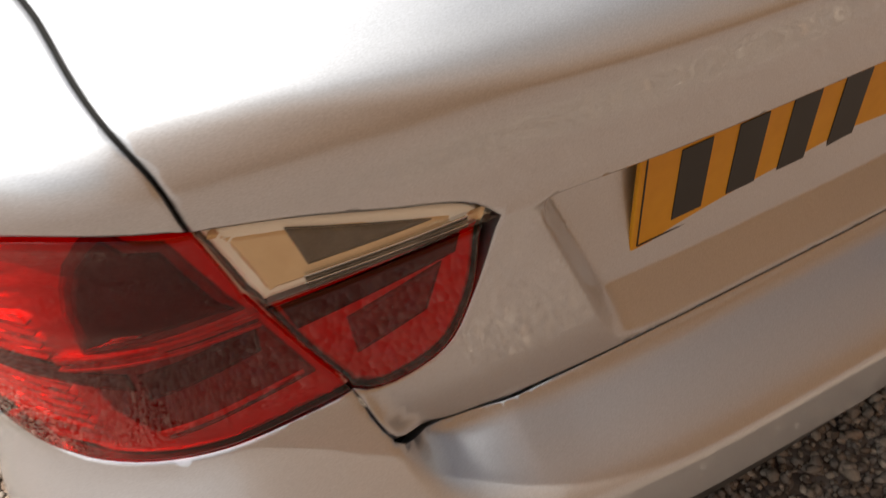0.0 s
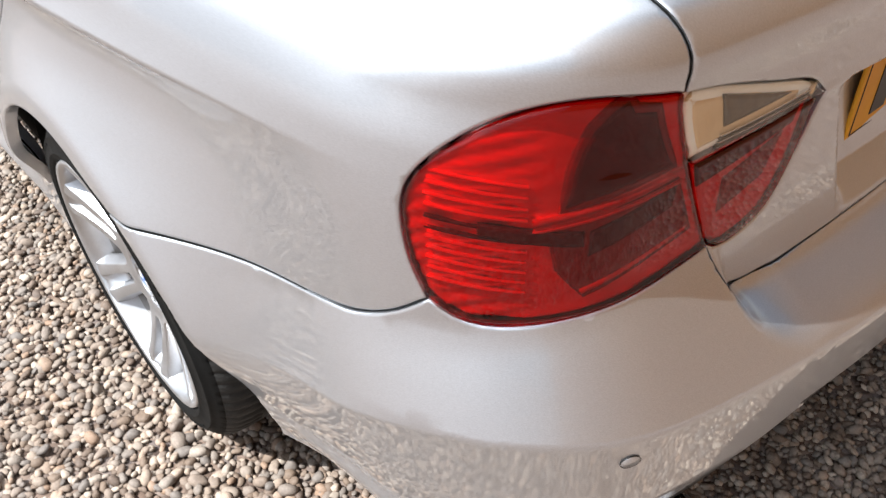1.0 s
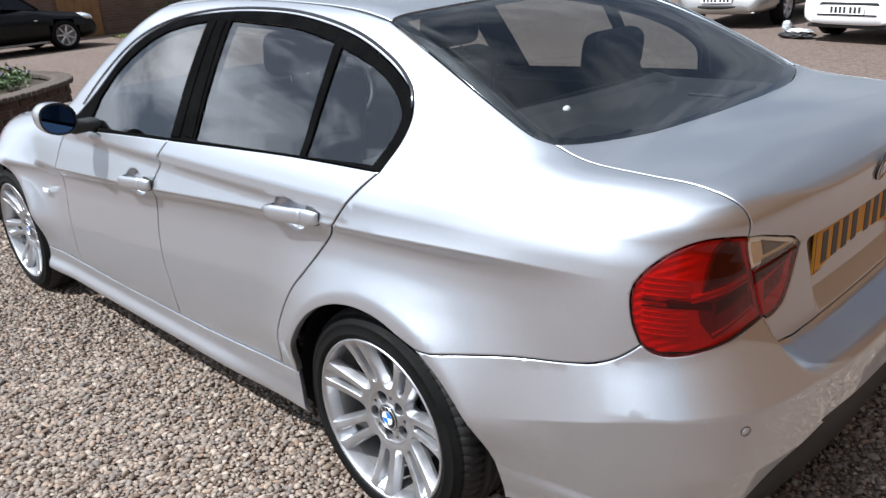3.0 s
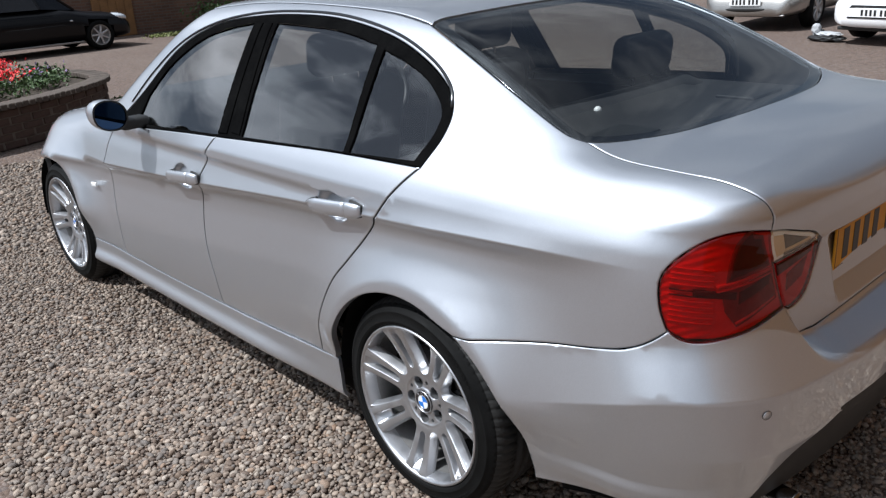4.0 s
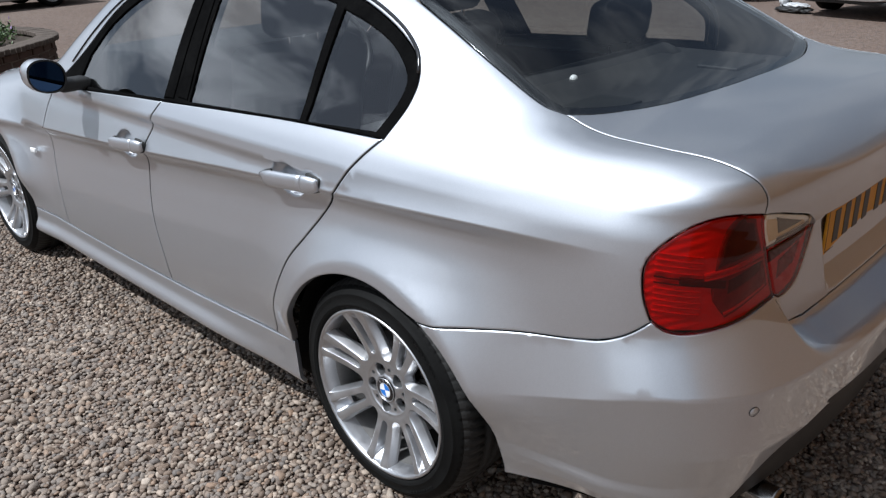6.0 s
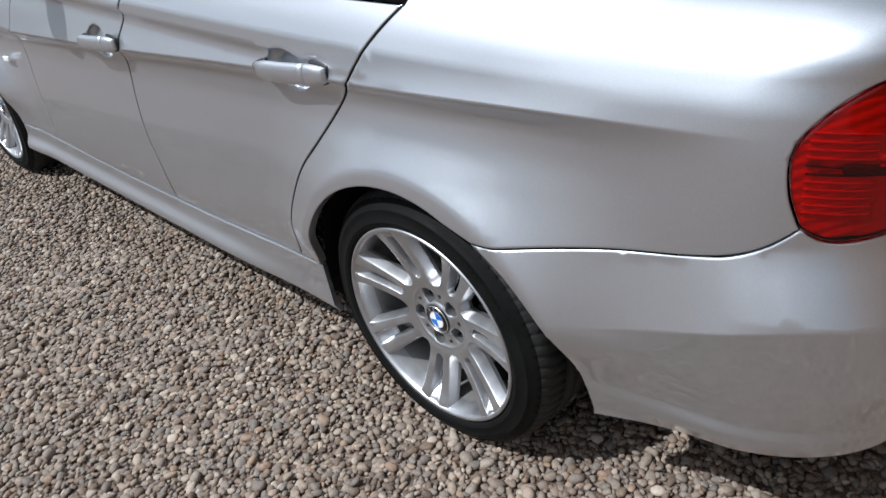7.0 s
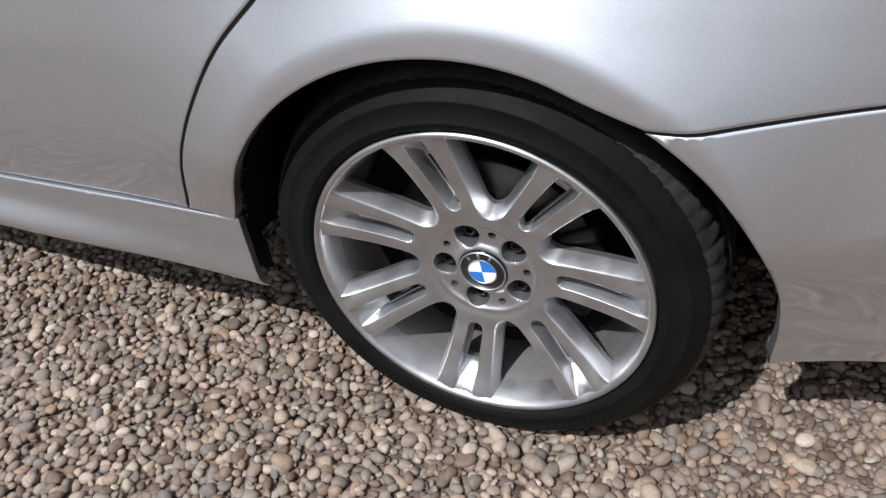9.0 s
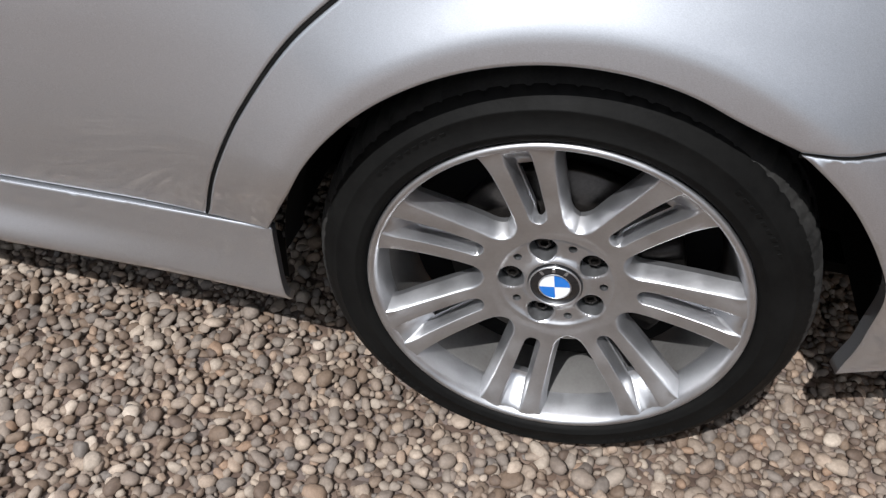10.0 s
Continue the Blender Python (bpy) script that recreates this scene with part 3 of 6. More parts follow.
DITCH = [(0.19, 0.58, 1.335), (0.55, 0.545, 1.375), (1.05, 0.53, 1.39), (1.50, 0.545, 1.365)]
PILLAR_A = [(1.50, 0.545, 1.365), (1.75, 0.60, 1.26), (2.0, 0.66, 1.12), (2.22, 0.72, 0.985)]


SEAM = snap([(x, float(side_y(x, z)) if x > -0.6 else y, z) for x, y, z in SEAM])
ARCH_SEAM = SEAM[0]
LAMP_SIDE = snap(LAMP_SIDE, 0.007)
BOOT_SIDE = snap(BOOT_SIDE)
GLASS_SIDE = snap(GLASS_SIDE, 0.02)
LAMP_BL, LAMP_JT = SEAM[-1], BOOT_SIDE[0]
LAMP_SIDE[0], LAMP_SIDE[-1], GLASS_SIDE[0] = LAMP_BL, LAMP_JT, BOOT_SIDE[-1]
DITCH[0] = GLASS_SIDE[-1]
LAMP_JB = snap([LAMP_JB, LAMP_JT])[0]


def arch(x0, a0, a1, r=ARCH_R, n=12):
    return [(x0 + r * math.cos(a), 0.9, HUB_Z + r * math.sin(a)) for a in np.linspace(a0, a1, n)]


a_seam = math.atan2(0.606 - HUB_Z, -0.195)
REAR_ARCH = [SKIRT_TOP[-1]] + arch(0.012, 0.35, a_seam - 0.15, 0.346, 10) + [ARCH_SEAM]

side = patch(side_rays, outline(side_uv, SEAM, LAMP_SIDE, BOOT_SIDE, GLASS_SIDE, DITCH, PILLAR_A, [PILLAR_A[-1], (2.0, 0.855, 0.91)], WIN_TOP, DOOR_REAR,
                                [DOOR_REAR[-1], SKIRT_TOP[-1]], REAR_ARCH), step=0.017, extra=flank_rows(-0.75, 0.5))
pair("body_side", side, SILVER, car, "silver rear wing with roof pillar")
rear_door = pair("rear_door", patch(side_rays, outline(side_uv, [MID_TOP, (0.6, 0.853, 0.988), (0.33, 0.845, 0.998), WIN_REAR], DOOR_REAR, SKIRT_TOP[3:7][::-1], DOOR_MID[::-1]), step=0.016, extra=flank_rows(-0.05, 1.25)), SILVER, car)
front_door = pair("front_door", patch(side_rays, outline(side_uv, [(2.0, 0.855, 0.91), (1.72, 0.86, 0.928), (1.3, 0.86, 0.953), MID_TOP], DOOR_MID, SKIRT_TOP[1:4][::-1], DOOR_FRONT[::-1]), step=0.018, extra=flank_rows(0.95, 2.15)), SILVER, car)
front_arch = [SKIRT_TOP[0]] + arch(WHEELBASE, math.pi - 0.3, 0.15, 0.35, 12)
wing = patch(side_rays, outline(side_uv, DOOR_FRONT, [DOOR_FRONT[-1], SKIRT_TOP[0]], front_arch, [front_arch[-1], (3.25, 0.8, 0.40)], [(3.25, 0.8, 0.40), (3.36, 0.76, 0.55), (3.34, 0.72, 0.66)],
                                [(3.34, 0.72, 0.66), (3.0, 0.72, 0.85), (2.6, 0.73, 0.93), (2.22, 0.72, 0.985)], [(2.22, 0.72, 0.985), (2.0, 0.855, 0.91)]), step=0.03)
pair("front_wing", wing, SILVER, car)


# the lower skirt, which swells out a little from the doors
def skirt_body(x, y, z):
    flare = 0.017 * ramp(0.272 - z, 0, 0.058) * (0.15 + 0.85 * ramp(x, 0.42, 0.90))
    foot = 0.062 * ramp(0.216 - z, 0, 0.085)
    return y - (0.8845 + 0.006 * (1 - ramp(x, 0.33, 0.62)) + 0.012 * ramp(x, 2.15, 2.4) + flare - foot)


skirt_loop = outline(side_uv, SKIRT_TOP[:-1] + [(0.384, 0.9, 0.3315)], [(0.384, 0.9, 0.3315), (0.381, 0.9, 0.29), (0.376, 0.9, 0.24), (0.366, 0.9, 0.188)], [(0.366, 0.9, 0.188), (0.60, 0.9, 0.173), (0.95, 0.9, 0.162), (1.6, 0.9, 0.153), (WHEELBASE - 0.35, 0.9, 0.148)],
                     [(WHEELBASE - 0.35, 0.9, 0.148), SKIRT_TOP[0]])
pair("side_skirt", patch(side_rays, skirt_loop, f=skirt_body, step=0.011, gap=0.001, rim=0.014, soft=0.0022), SILVER, car)

# side windows: black surround with the panes set into it
PANE_F = [[(1.03, 0.85, 0.973), (1.06, 0.62, 1.322)], [(1.06, 0.62, 1.322), (1.23, 0.64, 1.306), (1.425, 0.67, 1.252), (1.595, 0.72, 1.155), (1.705, 0.79, 1.050)], [(1.705, 0.79, 1.050), (1.735, 0.84, 0.940)], [(1.735, 0.84, 0.940), (1.4, 0.85, 0.956), (1.03, 0.85, 0.973)]]
PANE_R = [[(0.872, 0.85, 0.983), (0.311, 0.84, 1.004)], [(0.311, 0.84, 1.004), (0.338, 0.66, 1.281)], [(0.338, 0.66, 1.281), (0.50, 0.64, 1.310), (0.64, 0.63, 1.323), (0.922, 0.62, 1.330)], [(0.922, 0.62, 1.330), (0.872, 0.85, 0.983)]]
PANE_Q = [[(0.284, 0.84, 1.004), (0.020, 0.82, 1.011)], [(0.020, 0.82, 1.011), (-0.013, 0.76, 1.092), (-0.001, 0.735, 1.142), (0.072, 0.71, 1.200), (0.176, 0.69, 1.244), (0.298, 0.67, 1.273)], [(0.298, 0.67, 1.273), (0.284, 0.84, 1.004)]]
pane_loops = [outline(side_uv, *runs) for runs in (PANE_F, PANE_R, PANE_Q)]
surround = patch(side_rays, outline(side_uv, BELT, WIN_TOP), step=0.018, gap=0.001, lift=-0.002, rim=0.03, holes=pane_loops)
pair("window_surround", surround, BLACK_TRIM, car, "satin black window surround")
for loop, owner in zip(pane_loops, (front_door, rear_door, rear_door)):
    made = patch(side_rays, loop, step=0.03, gap=-0.003, lift=-0.008, rim=0.003)
    for ob in (sheet("side_window", made, GLASS, owner[0]), mirrored("side_window", made, GLASS, owner[1])):
        ob.visible_shadow = False
# a bright bead inside the top of the surround and black strips along the seams
bead = along([(1.86, 0.80, 1.00), (1.72, 0.735, 1.125), (1.55, 0.675, 1.24), (1.32, 0.63, 1.315), (1.06, 0.60, 1.352), (0.80, 0.59, 1.355), (0.56, 0.60, 1.342), (0.28, 0.64, 1.302), (0.10, 0.68, 1.25), (0.0, 0.71, 1.187), (-0.03, 0.735, 1.137)], 0.02)


def strip(path3, width, height, inset=0.0, sink=-0.001):
    """A thin moulding that lies on the body along a path."""
    uv = np.array([side_uv(*p) for p in path3])
    p = place(side_rays, body, uv)
    n = slope(body, p)
    d = np.gradient(p, axis=0)
    d /= np.linalg.norm(d, axis=1)[:, None]
    s = np.cross(d, n)
    if inset:
        p = p + s * inset
    return sweep(p - n * sink, n, s, rounded(width, height, 2.5, 8))


for sign in (1, -1):
    v, fs = strip(bead, 0.010, 0.009, -0.014)
    v = np.array(v) * [1, sign, 1]
    part("window_bead", v, [f[::sign] for f in fs], GLOSS_BLACK, car)

# black strips sunk in the panel gaps stand for their shade, and for door seals
for line, owners in ((DOOR_REAR, rear_door), (DOOR_MID, front_door), (DOOR_FRONT, front_door), ([p for p in SEAM if p[0] > -0.56], (car, car)), (BOOT_SIDE, (car, car))):
    v, fs = strip(along(line, 0.02), 0.011, 0.004, sink=0.0045)
    for sign, owner in zip((1, -1), owners):
        part("gap_strip", np.array(v) * [1, sign, 1], [f[::sign] for f in fs], RUBBER, owner)

# pillar between the doors: two glossy uprights with a seam between them
for sign, owners in ((1, (front_door[0], rear_door[0])), (-1, (front_door[1], rear_door[1]))):
    for owner, e0, e1 in ((owners[0], (1.025, 0.972), (1.062, 1.335)), (owners[1], (0.88, 0.98), (0.945, 1.338))):
        shift = 0.062 if owner is owners[1] else -0.062
        runs = [[(e0[0], 0.85, e0[1] + 0.004), (e1[0], 0.62, e1[1] - 0.01)], [(e1[0], 0.62, e1[1] - 0.01), (e1[0] + shift * 0.9, 0.62, e1[1] - 0.008)],
                [(e1[0] + shift * 0.9, 0.62, e1[1] - 0.008), (e0[0] + shift, 0.85, e0[1] + 0.007)], [(e0[0] + shift, 0.85, e0[1] + 0.007), (e0[0], 0.85, e0[1] + 0.004)]]
        made = patch(side_rays, outline(side_uv, *runs), step=0.03, gap=0.002, lift=0.003, rim=0.01)
        (sheet if sign > 0 else mirrored)("pillar_cover", made, BLACK_TRIM, owner)

# roof, bonnet, windscreen, rear window
def both_sides(run, uv):
    half = [uv(*p) for p in run]
    return half, [(a, -b) for a, b in half[::-1]]


def flat_outline(*runs, step=0.02):
    loop = np.vstack([along(r, step)[:-1] for r in runs])
    keep = np.linalg.norm(loop - np.roll(loop, 1, axis=0), axis=1) > 1e-5
    return loop[keep]


def xy(x, y, z=0):
    return x, y


ditch, ditch_r = both_sides(DITCH, xy)
roof_back = [(0.19, -0.58), (0.165, -0.3), (0.155, 0.0), (0.165, 0.3), (0.19, 0.58)]
roof_front = [(1.50, 0.545), (1.56, 0.3), (1.585, 0.0), (1.56, -0.3), (1.50, -0.545)]
sheet("roof", patch(top_rays, flat_outline(ditch, roof_front, ditch_r, roof_back), step=0.045, gap=0.003), SILVER, car)
gs, gs_r = both_sides(GLASS_SIDE[::-1], xy)
glass_foot = [(-0.405, 0.642), (-0.45, 0.55), (-0.505, 0.37), (-0.53, 0.15), (-0.533, 0.0), (-0.53, -0.15), (-0.505, -0.37), (-0.45, -0.55), (-0.405, -0.642)]
rw_loop = flat_outline(gs, glass_foot, gs_r, roof_back)
rear_glass = sheet("rear_window", patch(top_rays, rw_loop, step=0.04, gap=0.003, lift=-0.003, rim=0.004), REAR_GLASS, car, "tinted rear window with dark edge band")
rear_glass.visible_shadow = False
inner_edge = rw_loop - outward(rw_loop) * 0.040
part_band = patch(top_rays, rw_loop, step=0.05, gap=0.004, lift=-0.0065, rim=0.002, holes=[inner_edge])
sheet("edge_band", part_band, GLOSS_BLACK, rear_glass, "black printed edge of the glass")
pa, pa_r = both_sides(PILLAR_A, xy)
ws_foot = [(2.22, 0.72), (2.30, 0.5), (2.36, 0.25), (2.38, 0.0), (2.36, -0.25), (2.30, -0.5), (2.22, -0.72)]
screen = sheet("windscreen", patch(top_rays, flat_outline(pa, ws_foot, pa_r, roof_front[::-1]), step=0.05, gap=0.003, lift=-0.003, rim=0.004), GLASS, car)
screen.visible_shadow = False
bonnet_side = [(2.22, 0.72), (2.6, 0.73), (3.0, 0.72), (3.30, 0.70)]
bonnet_nose = [(3.30, 0.70), (3.42, 0.4), (3.45, 0.0), (3.42, -0.4), (3.30, -0.70)]
sheet("bonnet", patch(top_rays, flat_outline(bonnet_side, bonnet_nose, [(a, -b) for a, b in bonnet_side[::-1]], ws_foot[::-1]), step=0.06, gap=0.003), SILVER, car)

# boot lid, over the back edge and down to the plate
lip = [(0.658, 0.0), (0.656, 0.2), (0.649, 0.36), (0.651, 0.44), (0.655, 0.47), (0.669, 0.497), (0.699, 0.521), boot_uv(*LAMP_JB)]
lip = [boot_uv(*q) for q in dense(boot_rays, body, lambda a, b: (a, b), lip)]
LAMP_IN = [boot_uv(*LAMP_JB), (0.728, 0.505), (0.748, 0.455), (0.80, 0.428), (0.868, 0.405)]
LAMP_UP = [(0.868, 0.405), (0.888, 0.43), (0.905, 0.485), (0.925, 0.545), boot_uv(*LAMP_JT)]
boot_left = [lip, LAMP_IN, LAMP_UP, [boot_uv(*p) for p in BOOT_SIDE]]
foot_up = [boot_uv(x, y, 1.07) for x, y in glass_foot]
boot_loop = flat_outline(*boot_left, foot_up, *[[(a, -b) for a, b in run[::-1]] for run in boot_left[::-1]], step=0.012)
a, b = np.meshgrid(np.arange(0.662, 0.935, 0.0042), np.arange(-0.40, 0.4001, 0.0085), indexing="ij")
rim_net = np.stack([a.ravel(), b.ravel()], -1)
a, b = np.meshgrid(np.arange(0.69, 0.85, 0.0085), np.arange(0.27, 0.40, 0.0045), indexing="ij")
wall_net = np.vstack([np.stack([a.ravel() + 0.001, s * b.ravel()], -1) for s in (1, -1)])
edge_rows = (rim_net[:, 0] < 0.722) | (rim_net[:, 0] > 0.828)
lid_crease = np.array([boot_uv(-float(rear_x(abs(y), h)), y, h) for d in (-0.016, -0.007, -0.0025, 0.0, 0.0025, 0.007, 0.016) for y in np.arange(-0.62, 0.6201, 0.0085) for h in [float(crease_z(abs(y))) + d]])
recess_net = np.vstack([rim_net[edge_rows & (rim_net[:, 0] < 0.915)], wall_net, lid_crease])
boot_lid = sheet("boot_lid", patch(boot_rays, boot_loop, gap=0.0012, step=0.0115, extra=recess_net, clear_by=0.004), SILVER, car, "silver boot lid with plate recess")


# rear bumper, in one piece round the tail
def t(x, y, z):
    return tail_uv(x, y, z)


bumper_left = [[(TAIL_MID, 0.452), t(-0.97, 0.36, 0.452), t(-0.965, 0.37, 0.44)], [t(-0.965, 0.37, 0.44), t(-0.94, 0.52, 0.40), t(-0.91, 0.60, 0.335), t(-0.87, 0.64, 0.268), t(-0.82, 0.69, 0.256)],
               [t(-0.82, 0.69, 0.256), t(-0.70, 0.78, 0.253), t(-0.55, 0.82, 0.243), t(-0.387, 0.84, 0.228)],
               [t(-0.387, 0.84, 0.228), t(-0.384, 0.88, 0.30), t(-0.371, 0.88, 0.375), t(-0.346, 0.88, 0.445), t(-0.315, 0.88, 0.495), t(-0.275, 0.88, 0.543), t(-0.24, 0.88, 0.574), t(*ARCH_SEAM)], [t(*p) for p in SEAM],
               [t(*LAMP_BL), t(-0.748, 0.768, 0.711), t(-0.785, 0.735, 0.706), t(-0.835, 0.64, 0.719), t(*LAMP_JB)],
               [t(x, y, z) for x, y, z in dense(boot_rays, body, lambda a, b: (a, b), lip[::-1])]]
bumper_left[-1][-1] = (TAIL_MID, bumper_left[-1][-1][1])
bumper_left[-1][0] = bumper_left[-2][-1]
bumper_right = [[(2 * TAIL_MID - a, b) for a, b in run[::-1]] for run in bumper_left[::-1]]
# rows that keep the bumper's crease, the edge of its shelf and the wheel arch crisp
ys = np.arange(0.0, 0.80, 0.011)
rows = [tail_uv(-float(rear_x(y, h)), y, h) for d in (-0.012, -0.003, 0.003, 0.011, 0.022, 0.036, 0.046, 0.052, 0.058, 0.064) for y in ys for h in [min(float(shelf_edge(y)), 0.74) + d]]
rows += [tail_uv(-float(rear_x(y, 0.58)), y, 0.58 + d) for d in (-0.011, -0.004, 0.004, 0.011) for y in ys if y > 0.42]
xs = np.arange(-0.80, -0.36, 0.011)
rows += [tail_uv(x, float(side_y(x, 0.55)), 0.48 + 0.10 * float(ramp(-x, 0.35, 0.80)) + d) for d in (-0.010, -0.0035, 0.0035, 0.010) for x in xs]
rows += [tail_uv(x, float(side_y(x, h)), h) for h in (0.345, 0.337, 0.329, 0.320, 0.311, 0.303, 0.293, 0.285, 0.277) for x in xs]
rows += [(TAIL_X - r * math.cos(w), HUB_Z + r * math.sin(w)) for r in (0.372, 0.3795, 0.384, 0.391) for w in np.arange(2.0, 3.3, 0.026)]
net = [tail_uv(-float(rear_x(y, h)), y, h + 0.001) for y in np.arange(0.39, 0.575, 0.004) for h in np.arange(0.594, 0.74, 0.004)]
rows = np.array([q for q in rows if not (q[1] > 0.592 and tail_uv(-0.86, 0.575, 0.7)[0] < q[0] < tail_uv(-0.86, 0.39, 0.7)[0])] + net)
rows = np.vstack([rows, np.stack([2 * TAIL_MID - rows[:, 0], rows[:, 1]], -1)])
bumper = sheet("rear_bumper", patch(tail_rays, flat_outline(*bumper_left, *bumper_right, step=0.014), step=0.016, gap=0.0015, extra=rows, clear_by=0.005), SILVER, car, "silver rear bumper with crease")


def diffuser_body(x, y, z):
    return smax(-x - (tail_lower(np.abs(y)) - 0.035 - 0.3 * np.maximum(0.40 - z, 0)), np.abs(y) - 0.70, 0.1)


dl = [[(TAIL_MID, 0.25), t(-0.9, 0.3, 0.25), t(-0.85, 0.60, 0.24)], [t(-0.85, 0.60, 0.24), t(-0.92, 0.60, 0.40)], [t(-0.92, 0.60, 0.40), t(-0.95, 0.3, 0.47), (TAIL_MID, 0.47)]]
diffuser = flat_outline(*dl, *[[(2 * TAIL_MID - a, b) for a, b in run[::-1]] for run in dl[::-1]], step=0.03)
sheet("rear_diffuser", patch(tail_rays, diffuser, f=diffuser_body, step=0.04, rim=0.05), BLACK_PLASTIC, bumper, "black plastic diffuser")

# parking sensors: thin ring and flush disc
for sx in (1, -1):
    for y in (0.665,):
        p = place(tail_rays, body, np.array([tail_uv(-0.9, y, 0.542)]))
        n = slope(body, p)[0]
        m = Matrix.Translation(p[0] + n * 0.0008) @ Vector(n).to_track_quat("Y", "Z").to_matrix().to_4x4()
        m = Matrix.Diagonal((1, sx, 1, 1)) @ m if sx < 0 else m
        v, fs = lathe([(0.0, 0.0006), (0.0108, 0.0006), (0.0112, -0.003), (0.0125, -0.003)], 28)
        part("parking_sensor", [m @ Vector(q) for q in v], fs, SILVER, bumper)
        v, fs = lathe([(0.0112, 0.0007), (0.0112, -0.004), (0.0116, -0.004), (0.0116, 0.0007), (0.0112, 0.0007)], 28)
        part("sensor_gasket", [m @ Vector(q) for q in v], fs, BLACK_PLASTIC, bumper)

# number plate
pl = part("number_plate", *(lambda b: (b[0], b[1]))((lambda g: ([tuple(v.co) for v in g.verts], [[v.index for v in f.verts] for f in g.faces]))((lambda g: (g.verts.index_update(), g)[1])(soft_box((0.006, 0.52, 0.111), Matrix.Translation((-0.8475, 0, 0.790)), 0.0025)))), YELLOW, boot_lid, "yellow reflective number plate with black bars", None, False)
for i, y in enumerate((0.20, 0.137, 0.075, 0.012, -0.075, -0.137, -0.20)):
    from_bm("plate_bar", soft_box((0.0012, 0.034, 0.078), Matrix.Translation((-0.851, y, 0.792)), 0.0004, 1), INK, pl)
for size, y, z in (((0.001, 0.506, 0.0016), 0, 0.7395), ((0.001, 0.506, 0.0016), 0, 0.8405), ((0.001, 0.0016, 0.1), 0.253, 0.79), ((0.001, 0.0016, 0.1), -0.253, 0.79)):
    from_bm("plate_border", soft_box(size, Matrix.Translation((-0.8508, y, z)), 0.0002, 1), INK, pl)


def roundel(name, m, r, parent, ring=CHROME):
    """A round badge: ring, black band, blue and white quarters."""
    v, fs = lathe([(0.0, 0.002), (r * 0.96, 0.002), (r, 0.0005), (r, -0.004)], 48)
    ob = part(name, [m @ Vector(q) for q in v], fs, GLOSS_BLACK, parent, "round black badge with blue and white quarters")
    v, fs = lathe([(r * 0.93, 0.0020), (r * 0.95, 0.0036), (r * 0.985, 0.0036), (r, 0.002)], 48)
    part("badge_ring", [m @ Vector(q) for q in v], fs, ring, ob)
    for q in range(4):
        a = np.linspace(q * math.pi / 2, (q + 1) * math.pi / 2, 10)
        pts = [(0, 0.0032, 0)] + [(r * 0.58 * math.cos(b), 0.0030, r * 0.58 * math.sin(b)) for b in a]
        part("badge_quarter", [m @ Vector(c) for c in pts], [tuple(range(len(pts)))[::-1]], BADGE_BLUE if q % 2 else BADGE_WHITE, ob)
    v, fs = lathe([(r * 0.58, 0.003), (r * 0.60, 0.004), (r * 0.63, 0.003)], 40)
    part("badge_inner_ring", [m @ Vector(q) for q in v], fs, ring, ob)
    for a in (55, 90, 125):
        b = radians(a)
        from_bm("badge_mark", soft_box((r * 0.11, 0.0008, r * 0.19), m @ Matrix.Translation((r * 0.79 * math.cos(b), 0.0023, r * 0.79 * math.sin(b))) @ Matrix.Rotation(math.pi / 2 - b, 4, "Y"), 0.0002, 1), ring, ob)
    return ob


p = place(boot_rays, body, np.array([(0.945, 0.0)]))
n = slope(body, p)[0]
roundel("boot_badge", Matrix.Translation(p[0] + n * 0.003) @ Vector(n).to_track_quat("Y", "Z").to_matrix().to_4x4(), 0.041, boot_lid)
for i, y in enumerate((-0.27, -0.297, -0.324, -0.351)):
    p = place(boot_rays, body, np.array([(0.94, y)]))
    n = slope(body, p)[0]
    from_bm("model_mark", soft_box((0.004, 0.017, 0.026), Matrix.Translation(p[0] + n * 0.001) @ Vector(-n).to_track_quat("X", "Z").to_matrix().to_4x4(), 0.001, 1), CHROME, boot_lid)

# tail lamps: outer lamp on the wing and inner lamp on the boot
OUT_FOOT = [LAMP_JB, (-0.835, 0.64, 0.719), (-0.785, 0.735, 0.706), (-0.748, 0.768, 0.711), LAMP_BL]
OUT_SEAM = [LAMP_JT, (-0.848, 0.585, 0.87), (-0.856, 0.56, 0.80), LAMP_JB]
on_skin = lambda run: [tuple(q) for q in place(boot_rays, body, np.array(run))]
lamp_loop = outline(lamp_uv, OUT_SEAM, OUT_FOOT, LAMP_SIDE, step=0.007)
in_loop = flat_outline([lamp_uv(*q) for q in on_skin(LAMP_UP[::-1])], [lamp_uv(*q) for q in on_skin(LAMP_IN[::-1])], [lamp_uv(*q) for q in OUT_SEAM[::-1]], step=0.007)
left_edge, fold = lamp_uv(-0.705, 0.8, 0.85)[0], lamp_uv(-0.795, 0.70, 0.8)[0]
JT, JB, MID_J = (np.array(lamp_uv(*q)) for q in (LAMP_JT, LAMP_JB, (-0.853, 0.572, 0.835)))


def inset(loop, by):
    return loop - outward(loop) * by


def quad(a, b, c, d, step=0.008):
    """A four-cornered outline with plain edges."""
    return flat_outline([a, b], [b, c], [c, d], [d, a], step=step)


